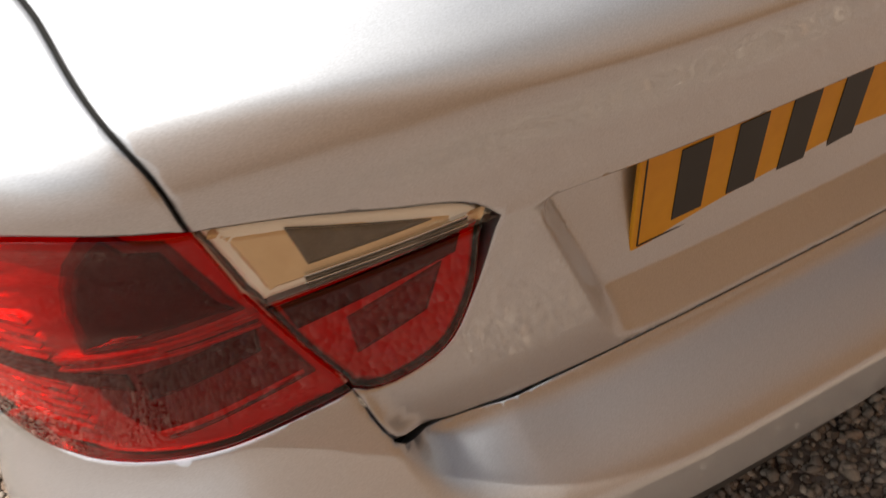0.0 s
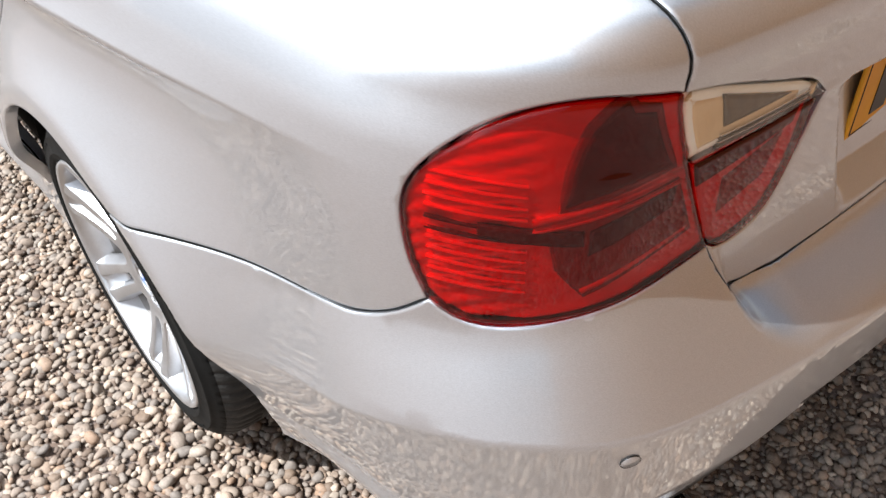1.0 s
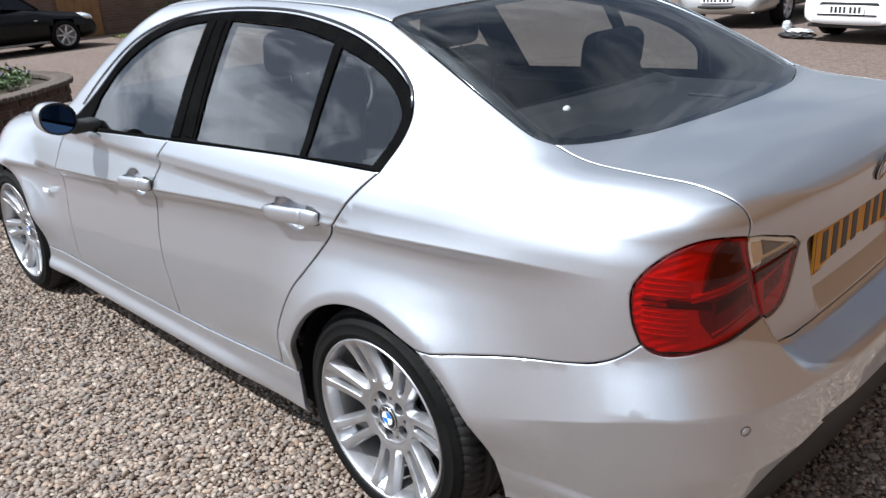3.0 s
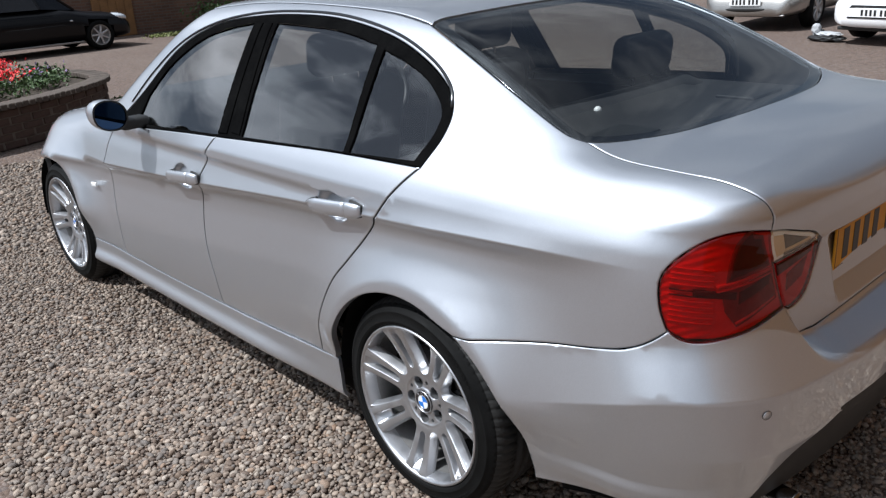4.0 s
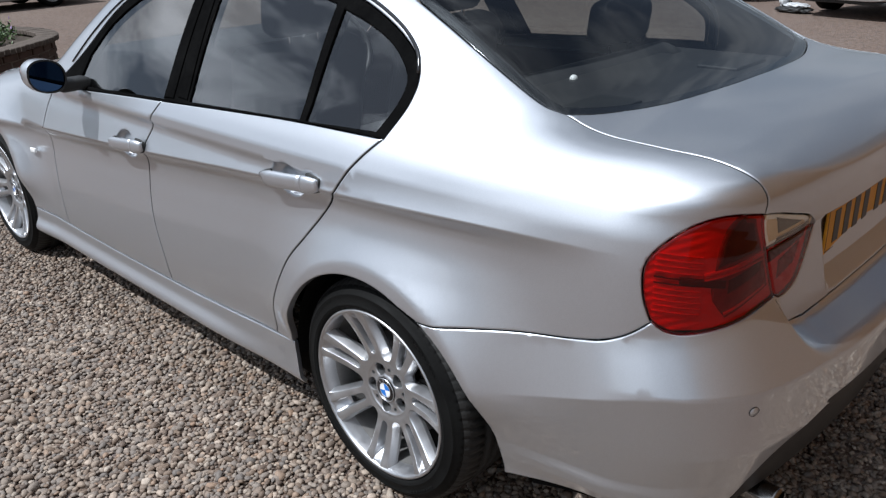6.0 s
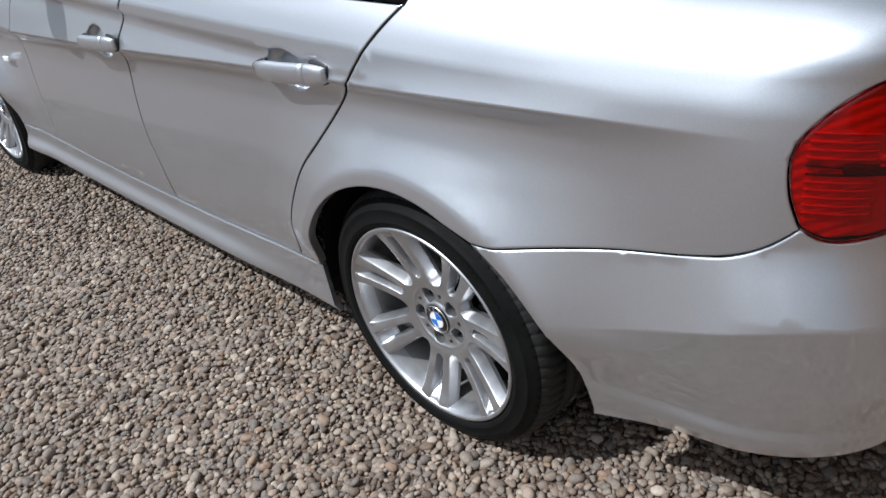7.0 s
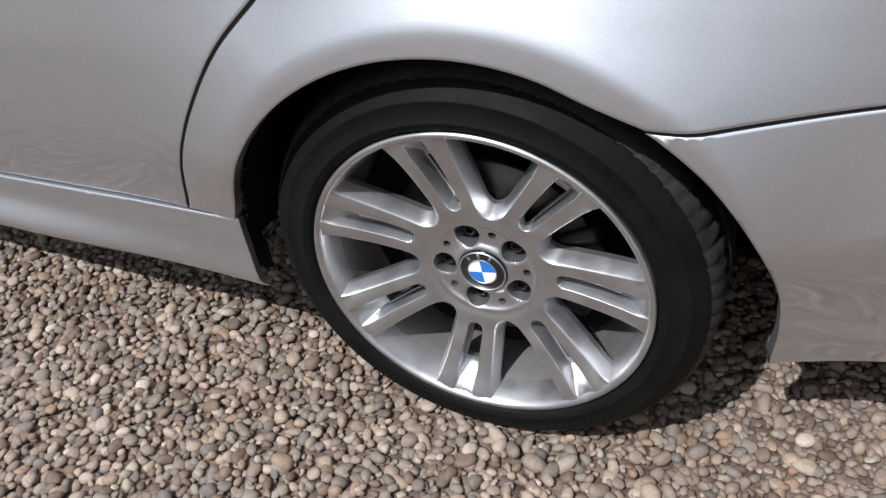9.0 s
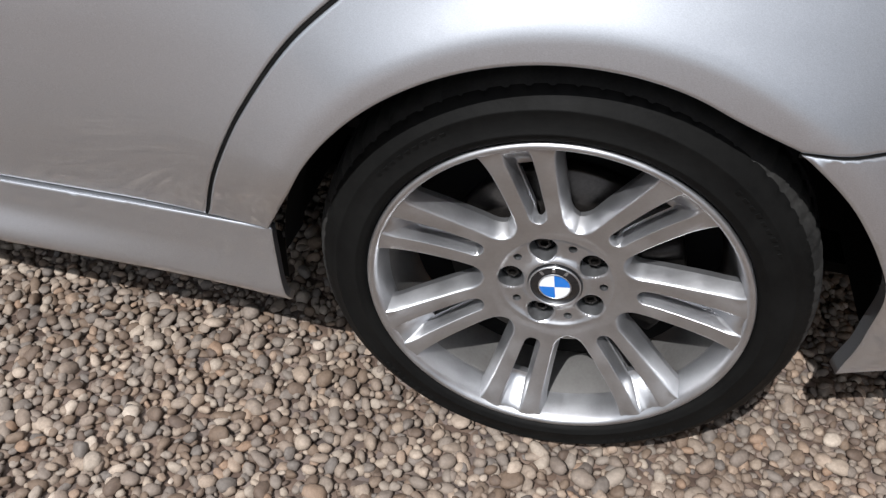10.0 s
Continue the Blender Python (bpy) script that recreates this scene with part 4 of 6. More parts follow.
def lamp_pieces(side_sign):
    put = sheet if side_sign > 0 else mirrored
    skin = lambda loop, lift, step=0.015, rim=0.008, f=body, soft=0.0012: patch(lamp_rays, loop, f=f, step=step, gap=0.0, lift=lift, rim=rim, soft=soft)
    lens = put("tail_lamp", patch(lamp_rays, lamp_loop, step=0.012, gap=0.0015, lift=0.003, rim=0.010, soft=0.004), RED_LENS, car, "red tail lamp with ribbed reflector behind the lens")
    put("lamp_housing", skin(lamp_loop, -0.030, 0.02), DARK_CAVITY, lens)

    # reflector behind: fluted on the flank, plain across the back
    def fluted(x, y, z):
        flank = 1 - ramp(-x, 0.775, 0.80)
        return body(x, y, z) + 0.006 + flank * 0.0011 * (1 + np.cos((z + 0.35 * (x + 0.75)) * 2 * np.pi / 0.019))

    put("reflector", skin(inset(lamp_loop, 0.0012), 0, 0.0055, 0.012, fluted), LAMP_RED, lens)
    # flat sheets behind the lens: tones stand for the chambers' shaded depth, mid-tone ring softens
    chamber = flat_outline([(fold + 0.055, 0.930), (JT[0] - 0.045, 0.921), (JT[0] - 0.016, 0.915)], [(JT[0] - 0.016, 0.915), MID_J + (-0.016, 0.016)],
                           [MID_J + (-0.016, 0.016), (fold + 0.008, 0.832)], [(fold + 0.008, 0.832), (fold + 0.012, 0.875), (fold + 0.028, 0.910), (fold + 0.055, 0.930)])
    put("chamber_wall", skin(chamber, -0.0045), LAMP_MID_TONE, lens)
    put("upper_chamber", skin(inset(chamber, 0.007), -0.0030), LAMP_DARK, lens, "dark brown upper chamber")
    lower = flat_outline([(fold + 0.004, 0.820), MID_J + (-0.012, 0.004)], [MID_J + (-0.012, 0.004), JB + (-0.022, 0.026)], [JB + (-0.022, 0.026), (fold + 0.035, 0.742)], [(fold + 0.035, 0.742), (fold + 0.006, 0.78), (fold + 0.004, 0.820)])
    put("lower_chamber", skin(lower, -0.0038), LAMP_MID_TONE, lens)
    for du, h in ((-0.012, 0.0065), (-0.012, 0.003)):
        top = 0.830 if h > 0.005 else 0.8195
        put("light_bar", skin(quad((fold + du, top), MID_J + (-0.010, 0.013 - (0.830 - top)), MID_J + (-0.010, 0.010 - (0.830 - top)), (fold + du, top - h)), -0.0015), LAMP_RED, lens)
    put("dark_bar", skin(quad((fold - 0.055, 0.826), (fold + 0.03, 0.8135), (fold + 0.03, 0.798), (fold - 0.055, 0.815)), -0.002), LAMP_DARK, lens)
    put("dark_bar", skin(quad((fold + 0.035, 0.8125), MID_J + (-0.014, 0.0), MID_J + (-0.016, -0.024), (fold + 0.035, 0.786)), -0.0025), LAMP_DARK, lens)
    put("light_bar", skin(quad((fold + 0.03, 0.752), JB + (-0.03, 0.034), JB + (-0.03, 0.029), (fold + 0.032, 0.746)), -0.0025), LAMP_RED, lens)
    # pale ribs paint the sun's orange glints on the flutes; two are dark
    for i, z in enumerate(np.arange(0.760, 0.868, 0.0105)):
        e0 = left_edge + 0.020 + 0.35 * max(z - 0.85, 0)
        put("lens_rib", skin(quad((e0, z + 0.0055), (fold - 0.016, z - 0.0045), (fold - 0.016, z - 0.0056), (e0, z + 0.0044)), -0.002, 0.012, 0.006), LAMP_DARK if i in (5, 6) else LAMP_TAN, lens)

    # inner lamp: clear wedge above, red below
    split0, split1 = np.array(lamp_uv(-0.853, 0.578, 0.852)), np.array(lamp_uv(-0.868, 0.418, 0.866))
    top_run = [lamp_uv(*q) for q in on_skin(LAMP_UP[::-1])]
    upper = flat_outline(top_run, [top_run[-1], split1], [split1, split0], [split0, lamp_uv(-0.848, 0.59, 0.89), JT], step=0.007)
    low_run = [split1] + [lamp_uv(*q) for q in on_skin(LAMP_IN[::-1][1:])]
    low_loop = flat_outline(low_run, [JB, lamp_uv(-0.856, 0.56, 0.80), split0], [split0, split1], step=0.007)
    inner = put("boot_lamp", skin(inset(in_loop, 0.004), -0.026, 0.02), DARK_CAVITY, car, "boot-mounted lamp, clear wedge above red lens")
    put("red_section", patch(lamp_rays, low_loop, step=0.014, gap=0.0015, lift=0.002, rim=0.008, soft=0.003), RED_LENS, inner)
    put("clear_section", patch(lamp_rays, upper, step=0.014, gap=0.0015, lift=0.002, rim=0.008, soft=0.003), CLEAR_LENS, inner)
    put("red_reflector", skin(inset(low_loop, 0.0035), -0.006, 0.02), LAMP_RED, inner)
    put("cream_frame", skin(inset(upper, 0.003), -0.006, 0.02), LAMP_CREAM, inner, "pale reflector of the reversing lamp")
    a, b = split0, split1
    put("dark_insert", skin(quad(a + (0.010, -0.006), b + (-0.016, -0.005), b + (-0.020, -0.020), a + (0.016, -0.030)), -0.003), LAMP_DARK, inner)
    put("red_step", skin(quad(a + (0.050, -0.036), b + (-0.030, -0.026), b + (-0.045, -0.068), a + (0.052, -0.075)), -0.004), LAMP_MID_TONE, inner)
    wedge = flat_outline([a + (0.026, 0.056), b + (-0.034, 0.0155)], [b + (-0.034, 0.0155), a + (0.034, 0.025)], [a + (0.034, 0.025), a + (0.026, 0.056)], step=0.006)
    put("reverse_wedge", skin(wedge, -0.003, 0.012), LAMP_BROWN, inner, "dark ribbed reversing lamp insert")
    put("tan_side", skin(inset(upper, 0.0105), -0.0048, 0.02), LAMP_TAN, inner)
    for k in range(4):
        s0, s1 = a + (0.030, 0.0195 - 0.0045 * k), b + (-0.010, 0.0105 - 0.0035 * k)
        put("chrome_line", skin(quad(s0, s1, s1 - (0, 0.0016), s0 - (0, 0.0018)), -0.0010 - 0.0006 * k), CHROME if k % 2 == 0 else LAMP_BROWN, inner)


lamp_pieces(1)
lamp_pieces(-1)

# inner shell that closes the body behind the seams
for sign in (1, -1):
    us, vs = np.linspace(-0.80, 3.3, 90), np.linspace(0.17, 0.93, 16)
    gu, gv = np.meshgrid(us, vs, indexing="ij")
    p = place(side_rays, body, np.stack([gu.ravel(), gv.ravel()], -1))
    p = p - slope(body, p) * 0.03 - np.array([0, 0.02, 0])
    idx = np.arange(gu.size).reshape(gu.shape)
    clear_of = lambda i, j: min(math.hypot(us[i] - c, vs[j] - HUB_Z) for c in (0, WHEELBASE)) > 0.40
    fs = [(idx[i, j], idx[i, j + 1], idx[i + 1, j + 1], idx[i + 1, j])[::sign] for i in range(len(us) - 1) for j in range(len(vs) - 1) if clear_of(i, j) and clear_of(i + 1, j + 1)]
    part("inner_shell", p * [1, sign, 1], fs, DARK_CAVITY, car)
bm = bmesh.new()
box(bm, (0.02, 1.0, 0.5), Matrix.Translation((-0.76, 0, 0.60)))
box(bm, (0.4, 1.0, 0.02), Matrix.Translation((-0.55, 0, 0.93)))
box(bm, (4.1, 1.15, 0.02), Matrix.Translation((1.3, 0, 0.20)))
box(bm, (0.02, 1.5, 0.5), Matrix.Translation((3.25, 0, 0.45)))
from_bm("floor_pan", bm, DARK_CAVITY, car)

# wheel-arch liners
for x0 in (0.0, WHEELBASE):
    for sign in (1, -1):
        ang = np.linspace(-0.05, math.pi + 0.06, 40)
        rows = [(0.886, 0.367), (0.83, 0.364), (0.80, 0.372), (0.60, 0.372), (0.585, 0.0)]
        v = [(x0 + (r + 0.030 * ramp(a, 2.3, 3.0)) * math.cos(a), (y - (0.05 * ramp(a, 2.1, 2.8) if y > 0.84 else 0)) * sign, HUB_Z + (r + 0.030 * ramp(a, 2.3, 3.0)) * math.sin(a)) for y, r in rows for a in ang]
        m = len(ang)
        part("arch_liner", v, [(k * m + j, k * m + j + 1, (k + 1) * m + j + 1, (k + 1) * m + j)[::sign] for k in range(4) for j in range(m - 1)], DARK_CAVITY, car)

# door handles: grip with a separate lock cap
def handle(cx, cz, owner, sign):
    m = 14

    def bar(rows):
        """A rounded bar along the door through rows of (forward, out from the door, height, thickness)."""
        v = [(cx + x, float(side_plan(cx + x)) + out + b, cz - 0.075 * x + a) for x, out, tall, thick in rows for a, b in rounded(tall, thick, 2.4, m)]
        n = len(rows)
        fs = [(i * m + j, i * m + (j + 1) % m, (i + 1) * m + (j + 1) % m, (i + 1) * m + j) for i in range(n - 1) for j in range(m)]
        fs += [tuple(range(m))[::-1], tuple((n - 1) * m + j for j in range(m))]
        return np.array(v) * [1, sign, 1], [f[::-sign] for f in fs]

    front = lambda x: ramp(0.139 - x, 0.0, 0.06)
    tall = lambda x: 0.046 * float(np.sqrt(np.clip((0.139 - x) / 0.075, 0.02, 1)))
    xs = np.concatenate([np.linspace(0.138, 0.10, 8), np.linspace(0.085, -0.075, 10)])
    v, fs = bar([(x, -0.005 + 0.018 * front(x) - 0.003 * ramp(0.02 - x, 0, 0.1), tall(x), 0.010 + 0.011 * front(x)) for x in xs])
    part("door_handle", v, fs, SILVER, owner, "silver pull handle")
    ends = [(x, (i / 8) ** 3) for i, x in enumerate(np.linspace(-0.0765, -0.132, 9))]
    v, fs = bar([(x, 0.0105 - 0.007 * e, 0.048 * (1 - 0.38 * e), 0.022 * (1 - 0.5 * e)) for x, e in ends])
    part("lock_cap", v, fs, SILVER, owner)
    # black seats under both ends
    v, fs = bar([(x, -0.006, tall(x) + 0.004, 0.012) for x in np.linspace(0.1385, 0.085, 9)])
    part("handle_seat", v, fs, BLACK_PLASTIC, owner)
    v, fs = bar([(x * 1.02, -0.004, 0.053 * (1 - 0.36 * e), 0.010) for x, e in ends])
    part("handle_seat", v, fs, BLACK_PLASTIC, owner)


for sign, i in ((1, 0), (-1, 1)):
    handle(0.305, 0.852, rear_door[i], sign)
    handle(1.275, 0.793, front_door[i], sign)
    # side repeater
    bm = bmesh.new()
    box(bm, (0.058, 0.010, 0.021), Matrix.Translation((2.275, 0.884 * sign, 0.598)) @ Matrix.Rotation(radians(5), 4, "Y"), 0.0045, 3)
    from_bm("side_repeater", bm, WHITE_PLASTIC, car, "small clear side repeater", True)

# door mirrors
for sign, i in ((1, 0), (-1, 1)):
    y0 = 0.992
    hous, m = [], 22
    for k, (dx, w) in enumerate(((0.0, 1.0), (0.03, 1.03), (0.06, 1.0), (0.09, 0.88), (0.115, 0.62), (0.13, 0.25))):
        for a, b in rounded(0.140 * w, 0.120 * w, 2.3, m):
            hous.append((1.60 + dx + 0.08 * (a / 0.2) * -0.25, (y0 + a) * sign, 1.006 + b + 0.012 * (a / 0.1)))
    fs = [(i2 * m + j, i2 * m + (j + 1) % m, (i2 + 1) * m + (j + 1) % m, (i2 + 1) * m + j)[::-sign] for i2 in range(5) for j in range(m)] + [tuple(5 * m + j for j in range(m))[::-sign]]
    mir = part("door_mirror", hous, fs, SILVER, front_door[i], "silver door mirror, dark blue reflection put into the glass colour")
    rimv = [(1.598 - 0.02 * (a / 0.2), (y0 + a) * sign, 1.006 + b + 0.012 * (a / 0.1)) for w in (1.0, 0.90) for a, b in rounded(0.140 * w, 0.120 * w, 2.3, m)]
    part("mirror_rim", rimv, [(j, (j + 1) % m, m + (j + 1) % m, m + j)[::sign] for j in range(m)], BLACK_PLASTIC, mir)
    gv = [(1.603 - 0.02 * (a / 0.2), (y0 + a) * sign, 1.006 + b + 0.012 * (a / 0.1)) for a, b in rounded(0.131, 0.111, 2.3, m)]
    part("mirror_face", gv, [tuple(range(m))[::sign]], MIRROR_GLASS, mir, smooth=False)
    bm = bmesh.new()
    box(bm, (0.09, 0.12, 0.045), Matrix.Translation((1.67, 0.885 * sign, 0.955)), 0.016, 3)
    from_bm("mirror_foot", bm, BLACK_PLASTIC, mir, "", True)

# wheels: seven double spokes
def relief(loop, height, holes=(), extra=None, step=0.006, walls=(), wall_depth=0.02, clear_by=0.0022):
    """A cast face over the wheel's plane, as high as height says, cut out inside the holes; the edges numbered in walls turn back."""
    from mathutils.geometry import delaunay_2d_cdt
    loops = [np.asarray(q, float) for q in (loop, *holes)]
    lo, hi = loops[0].min(0), loops[0].max(0)
    gx, gy = np.meshgrid(np.arange(lo[0], hi[0], step), np.arange(lo[1], hi[1], step), indexing="ij")
    grid = np.stack([(gx + (np.arange(gx.shape[1]) % 2)[None] * step * 0.5).ravel(), gy.ravel()], -1)
    keep = np.vstack(loops if extra is None else loops + [extra])

    def clear_of_edges(p, by):
        ok = within(loops[0], p)
        for h in loops[1:]:
            ok &= ~within(h, p)
        return p[ok & (near_loop(np.vstack(loops), p) > by)]

    grid = clear_of_edges(grid, clear_by)
    grid = grid[np.concatenate([near_loop(keep, grid[c:c + 500]) for c in range(0, len(grid), 500)]) > clear_by * 1.3]
    pts = [*loops, grid] if extra is None else [*loops, clear_of_edges(np.asarray(extra), 0.0005), grid]
    flat, edges, k = np.vstack(pts), [], 0
    for q in loops:
        edges += [(k + i, k + (i + 1) % len(q)) for i in range(len(q))]
        k += len(q)
    vs, _, tris, orig, _, _ = delaunay_2d_cdt([Vector(p) for p in flat], edges, [], 0, 1e-7, True)
    flat = np.array([tuple(v) for v in vs])
    tris = np.array([t for t in tris if len(t) == 3])
    mid = flat[tris].mean(1)
    ok = within(loops[0], mid)
    for h in loops[1:]:
        ok &= ~within(h, mid)
    tris = tris[ok]
    x, z = flat.T
    p = np.stack([x, height(x, z), z], -1)
    e = 0.0006
    n = np.stack([-(height(x + e, z) - height(x - e, z)) / (2 * e), 0 * x + 1, -(height(x, z + e) - height(x, z - e)) / (2 * e)], -1)
    n /= np.linalg.norm(n, axis=1)[:, None]
    q0, q1, q2 = p[tris[:, 0]], p[tris[:, 1]], p[tris[:, 2]]
    turned = np.cross(q1 - q0, q2 - q0)[:, 1] < 0
    tris[turned] = tris[turned][:, ::-1]
    where = {j: i for i, o in enumerate(orig) for j in o}
    verts, normals, faces, k = list(p), list(n), [list(t) for t in tris], 0
    for number, q in enumerate(loops):
        ids = [where[k + i] for i in range(len(q)) if k + i in where]
        k += len(q)
        if number not in walls:
            continue
        out = outward(flat[ids]) * (1 if number == 0 else -1)
        t = np.stack([out[:, 0], 0 * out[:, 0], out[:, 1]], -1)
        base, m = len(verts), len(ids)
        for depth in (0.0, wall_depth):
            verts += list(p[ids] - [0, depth, 0])
            normals += list(t)
        for j in range(m):
            f = [base + j, base + (j + 1) % m, base + m + (j + 1) % m, base + m + j]
            v = [np.array(verts[i]) for i in f]
            faces.append(f if (np.cross(v[1] - v[0], v[3] - v[0]) * t[j]).sum() > 0 else f[::-1])
    return verts, faces, normals


FACE_R = 0.0795
face_y = spline([0.03, FACE_R, 0.092, 0.12, 0.16, 0.195, 0.222, 0.240], [-0.0115, -0.0105, -0.0075, -0.0035, 0.005, 0.0145, 0.0235, 0.0285])
slot_half = spline([0.10, 0.13, 0.18, 0.235], [0.0092, 0.0108, 0.0135, 0.0160])
bar_edge = spline([0.07, 0.10, 0.14, 0.19, 0.215, 0.232, 0.245], [0.0285, 0.0290, 0.0320, 0.0372, 0.0408, 0.0470, 0.0560])
SLOT_IN, WEB_R = 0.1065, 0.094


def into_window(u, w):
    """How far a place lies past the edge of the bars and of the hub, towards the opening between two spokes."""
    return smin(np.abs(w) - bar_edge(u), (np.hypot(u, w) - WEB_R) * 0.78, 0.015)


def into_slot(u, w):
    h = slot_half(u)
    return h - np.hypot(np.minimum(u - SLOT_IN - h, 0), w)


def spoke_height(u, w):
    r = np.hypot(u, w)
    e = into_window(u, w)
    crown = -0.0012 * np.clip((np.abs(np.abs(w) - 0.021) / 0.012), 0, 1.4) ** 2 * ramp(r, 0.10, 0.13)
    fall = 2.3 * smax(e, 0, 0.0012) + 1.2 * smax(e - 0.004, 0, 0.004)
    deep = 0.026 * (1 - ramp(u, 0.196, 0.233)) + 0.0015
    slot = deep * ramp(into_slot(u, w), -0.0014, 0.0024)
    return face_y(r) + crown - fall - slot


def build_wheel():
    v, fs = lathe([(0.2435, 0.014), (0.2440, 0.0265), (0.2420, 0.0305), (0.2375, 0.0300), (0.2340, 0.0265), (0.2315, 0.019), (0.2285, 0.002), (0.2255, -0.016)], 144)
    w = part("wheel", v, [f[::-1] for f in fs], ALLOY, car, "silver alloy wheel with seven double spokes")
    # the darker alloy puts the shade inside the wheel into the barrel's colour
    v, fs = lathe([(0.2255, -0.016), (0.2230, -0.03), (0.2185, -0.07), (0.2170, -0.16), (0.243, -0.20)], 96)
    part("barrel", v, [f[::-1] for f in fs], ALLOY_DARK, w, "inner barrel in darker alloy, shade put into its colour")
    # one spoke: two bars with a slot between them, which flow into the hub and into the rim
    half = math.pi / 7
    centre = np.array((0.175 * math.cos(half), 0.175 * math.sin(half)))
    inward = -centre / np.linalg.norm(centre)
    across = np.array((inward[1], -inward[0]))
    turns = np.linspace(0, radians(172), 110)
    levels = []
    for level in (-0.0034, -0.0018, -0.0009, -0.0002, 0.0005, 0.0012, 0.0026, 0.0052, 0.0080):
        d = np.cos(turns)[:, None] * inward - np.sin(turns)[:, None] * across
        lo, hi = np.zeros(len(turns)), np.full(len(turns), 0.16)
        for _ in range(30):
            m = (lo + hi) / 2
            q = centre + d * m[:, None]
            open_ = into_window(q[:, 0], q[:, 1]) > level
            lo, hi = np.where(open_, m, lo), np.where(open_, hi, m)
        q = centre + d * lo[:, None]
        levels.append(q[(np.hypot(*q.T) < 0.2372) & (q[:, 1] > 0)])
    edge = levels[-1]
    last = np.hypot(*edge[-1])
    end = math.atan2(edge[-1][1], edge[-1][0])
    rim_arc = [(last * math.cos(a), last * math.sin(a)) for a in np.linspace(end, -end, 40)[1:-1]]
    hub_arc = [(FACE_R * math.cos(a), FACE_R * math.sin(a)) for a in np.linspace(-half, half, 30)]
    loop = np.vstack([hub_arc, edge, rim_arc, (edge * [1, -1])[::-1]])
    us = np.linspace(SLOT_IN + 0.0072, 0.205, 46)
    turn = np.linspace(-math.pi / 2, math.pi / 2, 13)[1:-1]

    def slot_line(inset, u1):
        u = us[us < u1]
        hs = slot_half(u) - inset
        h0 = hs[0]
        cap = np.stack([u[0] - h0 * np.cos(turn), h0 * np.sin(turn)], -1)
        return np.vstack([np.stack([u, hs], -1)[::-1], cap[::-1], np.stack([u, -hs], -1)])

    hole = slot_line(0.0027, 0.192)
    extra = np.vstack(levels[:-1] + [q * [1, -1] for q in levels[:-1]] + [slot_line(i, 0.21) for i in (-0.0022, -0.0010, 0.0002, 0.0014)])
    rows = np.array([(u, s * (slot_half(u) - i)) for u in np.linspace(0.194, 0.232, 15) for i in (-0.0026, -0.001, 0.0006, 0.0022, 0.0042) for s in (1, -1)])
    made = relief(loop, spoke_height, [hole], np.vstack([extra, rows]), 0.0055, (0, 1), 0.009)
    first = part("spoke", made[0], made[1], ALLOY, w, "", made[2])
    for k in range(7):
        spoke = first if k == 0 else new("spoke", first.data)
        spoke.parent = w
        spoke.matrix_basis = Matrix.Rotation(-radians(19 + k * 360 / 7), 4, "Y")
    # hub face with sunk bolt pockets and small drilled holes
    hub_y = spline([0.0, 0.034, 0.0365, 0.040, 0.046, 0.060, 0.072, 0.0765, FACE_R], [-0.012, -0.012, -0.0095, -0.0098, -0.0135, -0.0150, -0.0135, -0.0108, -0.0105])
    disc = lambda x, z, r, n=24: np.stack([x + r * np.cos(np.linspace(0, 2 * math.pi, n, endpoint=False)), z + r * np.sin(np.linspace(0, 2 * math.pi, n, endpoint=False))], -1)
    seats = [(0.0585 * math.cos(radians(-7 + 72 * k)), 0.0585 * math.sin(radians(-7 + 72 * k))) for k in range(5)]
    drilled = [(0.0625 * math.cos(radians(29 + 72 * k)), 0.0625 * math.sin(radians(29 + 72 * k))) for k in range(5)]

    def hub_height(x, z):
        y = hub_y(np.hypot(x, z))
        for cx, cz in seats:
            y = y - 0.0018 * (1 - ramp(np.hypot(x - cx, z - cz), 0.0182, 0.0205))
        return y

    rings = np.vstack([disc(0, 0, r, 90) for r in (0.034, 0.0355, 0.037, 0.039, 0.041, 0.044, 0.0735, 0.0752, 0.077)] + [disc(*c, r, 30) for c in seats for r in (0.0188, 0.0196, 0.0205)])
    hub = relief(disc(0, 0, FACE_R, 210), hub_height, [disc(*c, 0.0182, 32) for c in seats] + [disc(*c, 0.0058, 16) for c in drilled], rings, 0.0045, range(1, 11), 0.024)
    part("hub", hub[0], hub[1], ALLOY, w, "", hub[2])
    # near-black discs put the shade of the pockets and holes into colour
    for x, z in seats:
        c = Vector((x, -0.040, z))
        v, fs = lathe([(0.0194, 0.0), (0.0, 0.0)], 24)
        part("pocket_shade", [c + Vector(q) for q in v], [f[::-1] for f in fs], DARK_CAVITY, w)
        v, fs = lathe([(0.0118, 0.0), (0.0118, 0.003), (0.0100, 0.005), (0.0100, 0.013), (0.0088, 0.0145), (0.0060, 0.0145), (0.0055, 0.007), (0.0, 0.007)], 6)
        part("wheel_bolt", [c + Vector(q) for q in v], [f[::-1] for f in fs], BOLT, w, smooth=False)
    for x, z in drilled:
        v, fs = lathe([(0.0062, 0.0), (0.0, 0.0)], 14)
        part("hole_shade", [Vector((x, -0.026, z)) + Vector(q) for q in v], [f[::-1] for f in fs], DARK_CAVITY, w)
    roundel("centre_cap", Matrix.Translation((0, -0.0085, 0)) @ Matrix.Rotation(radians(12), 4, "Y"), 0.0345, w, ALLOY)
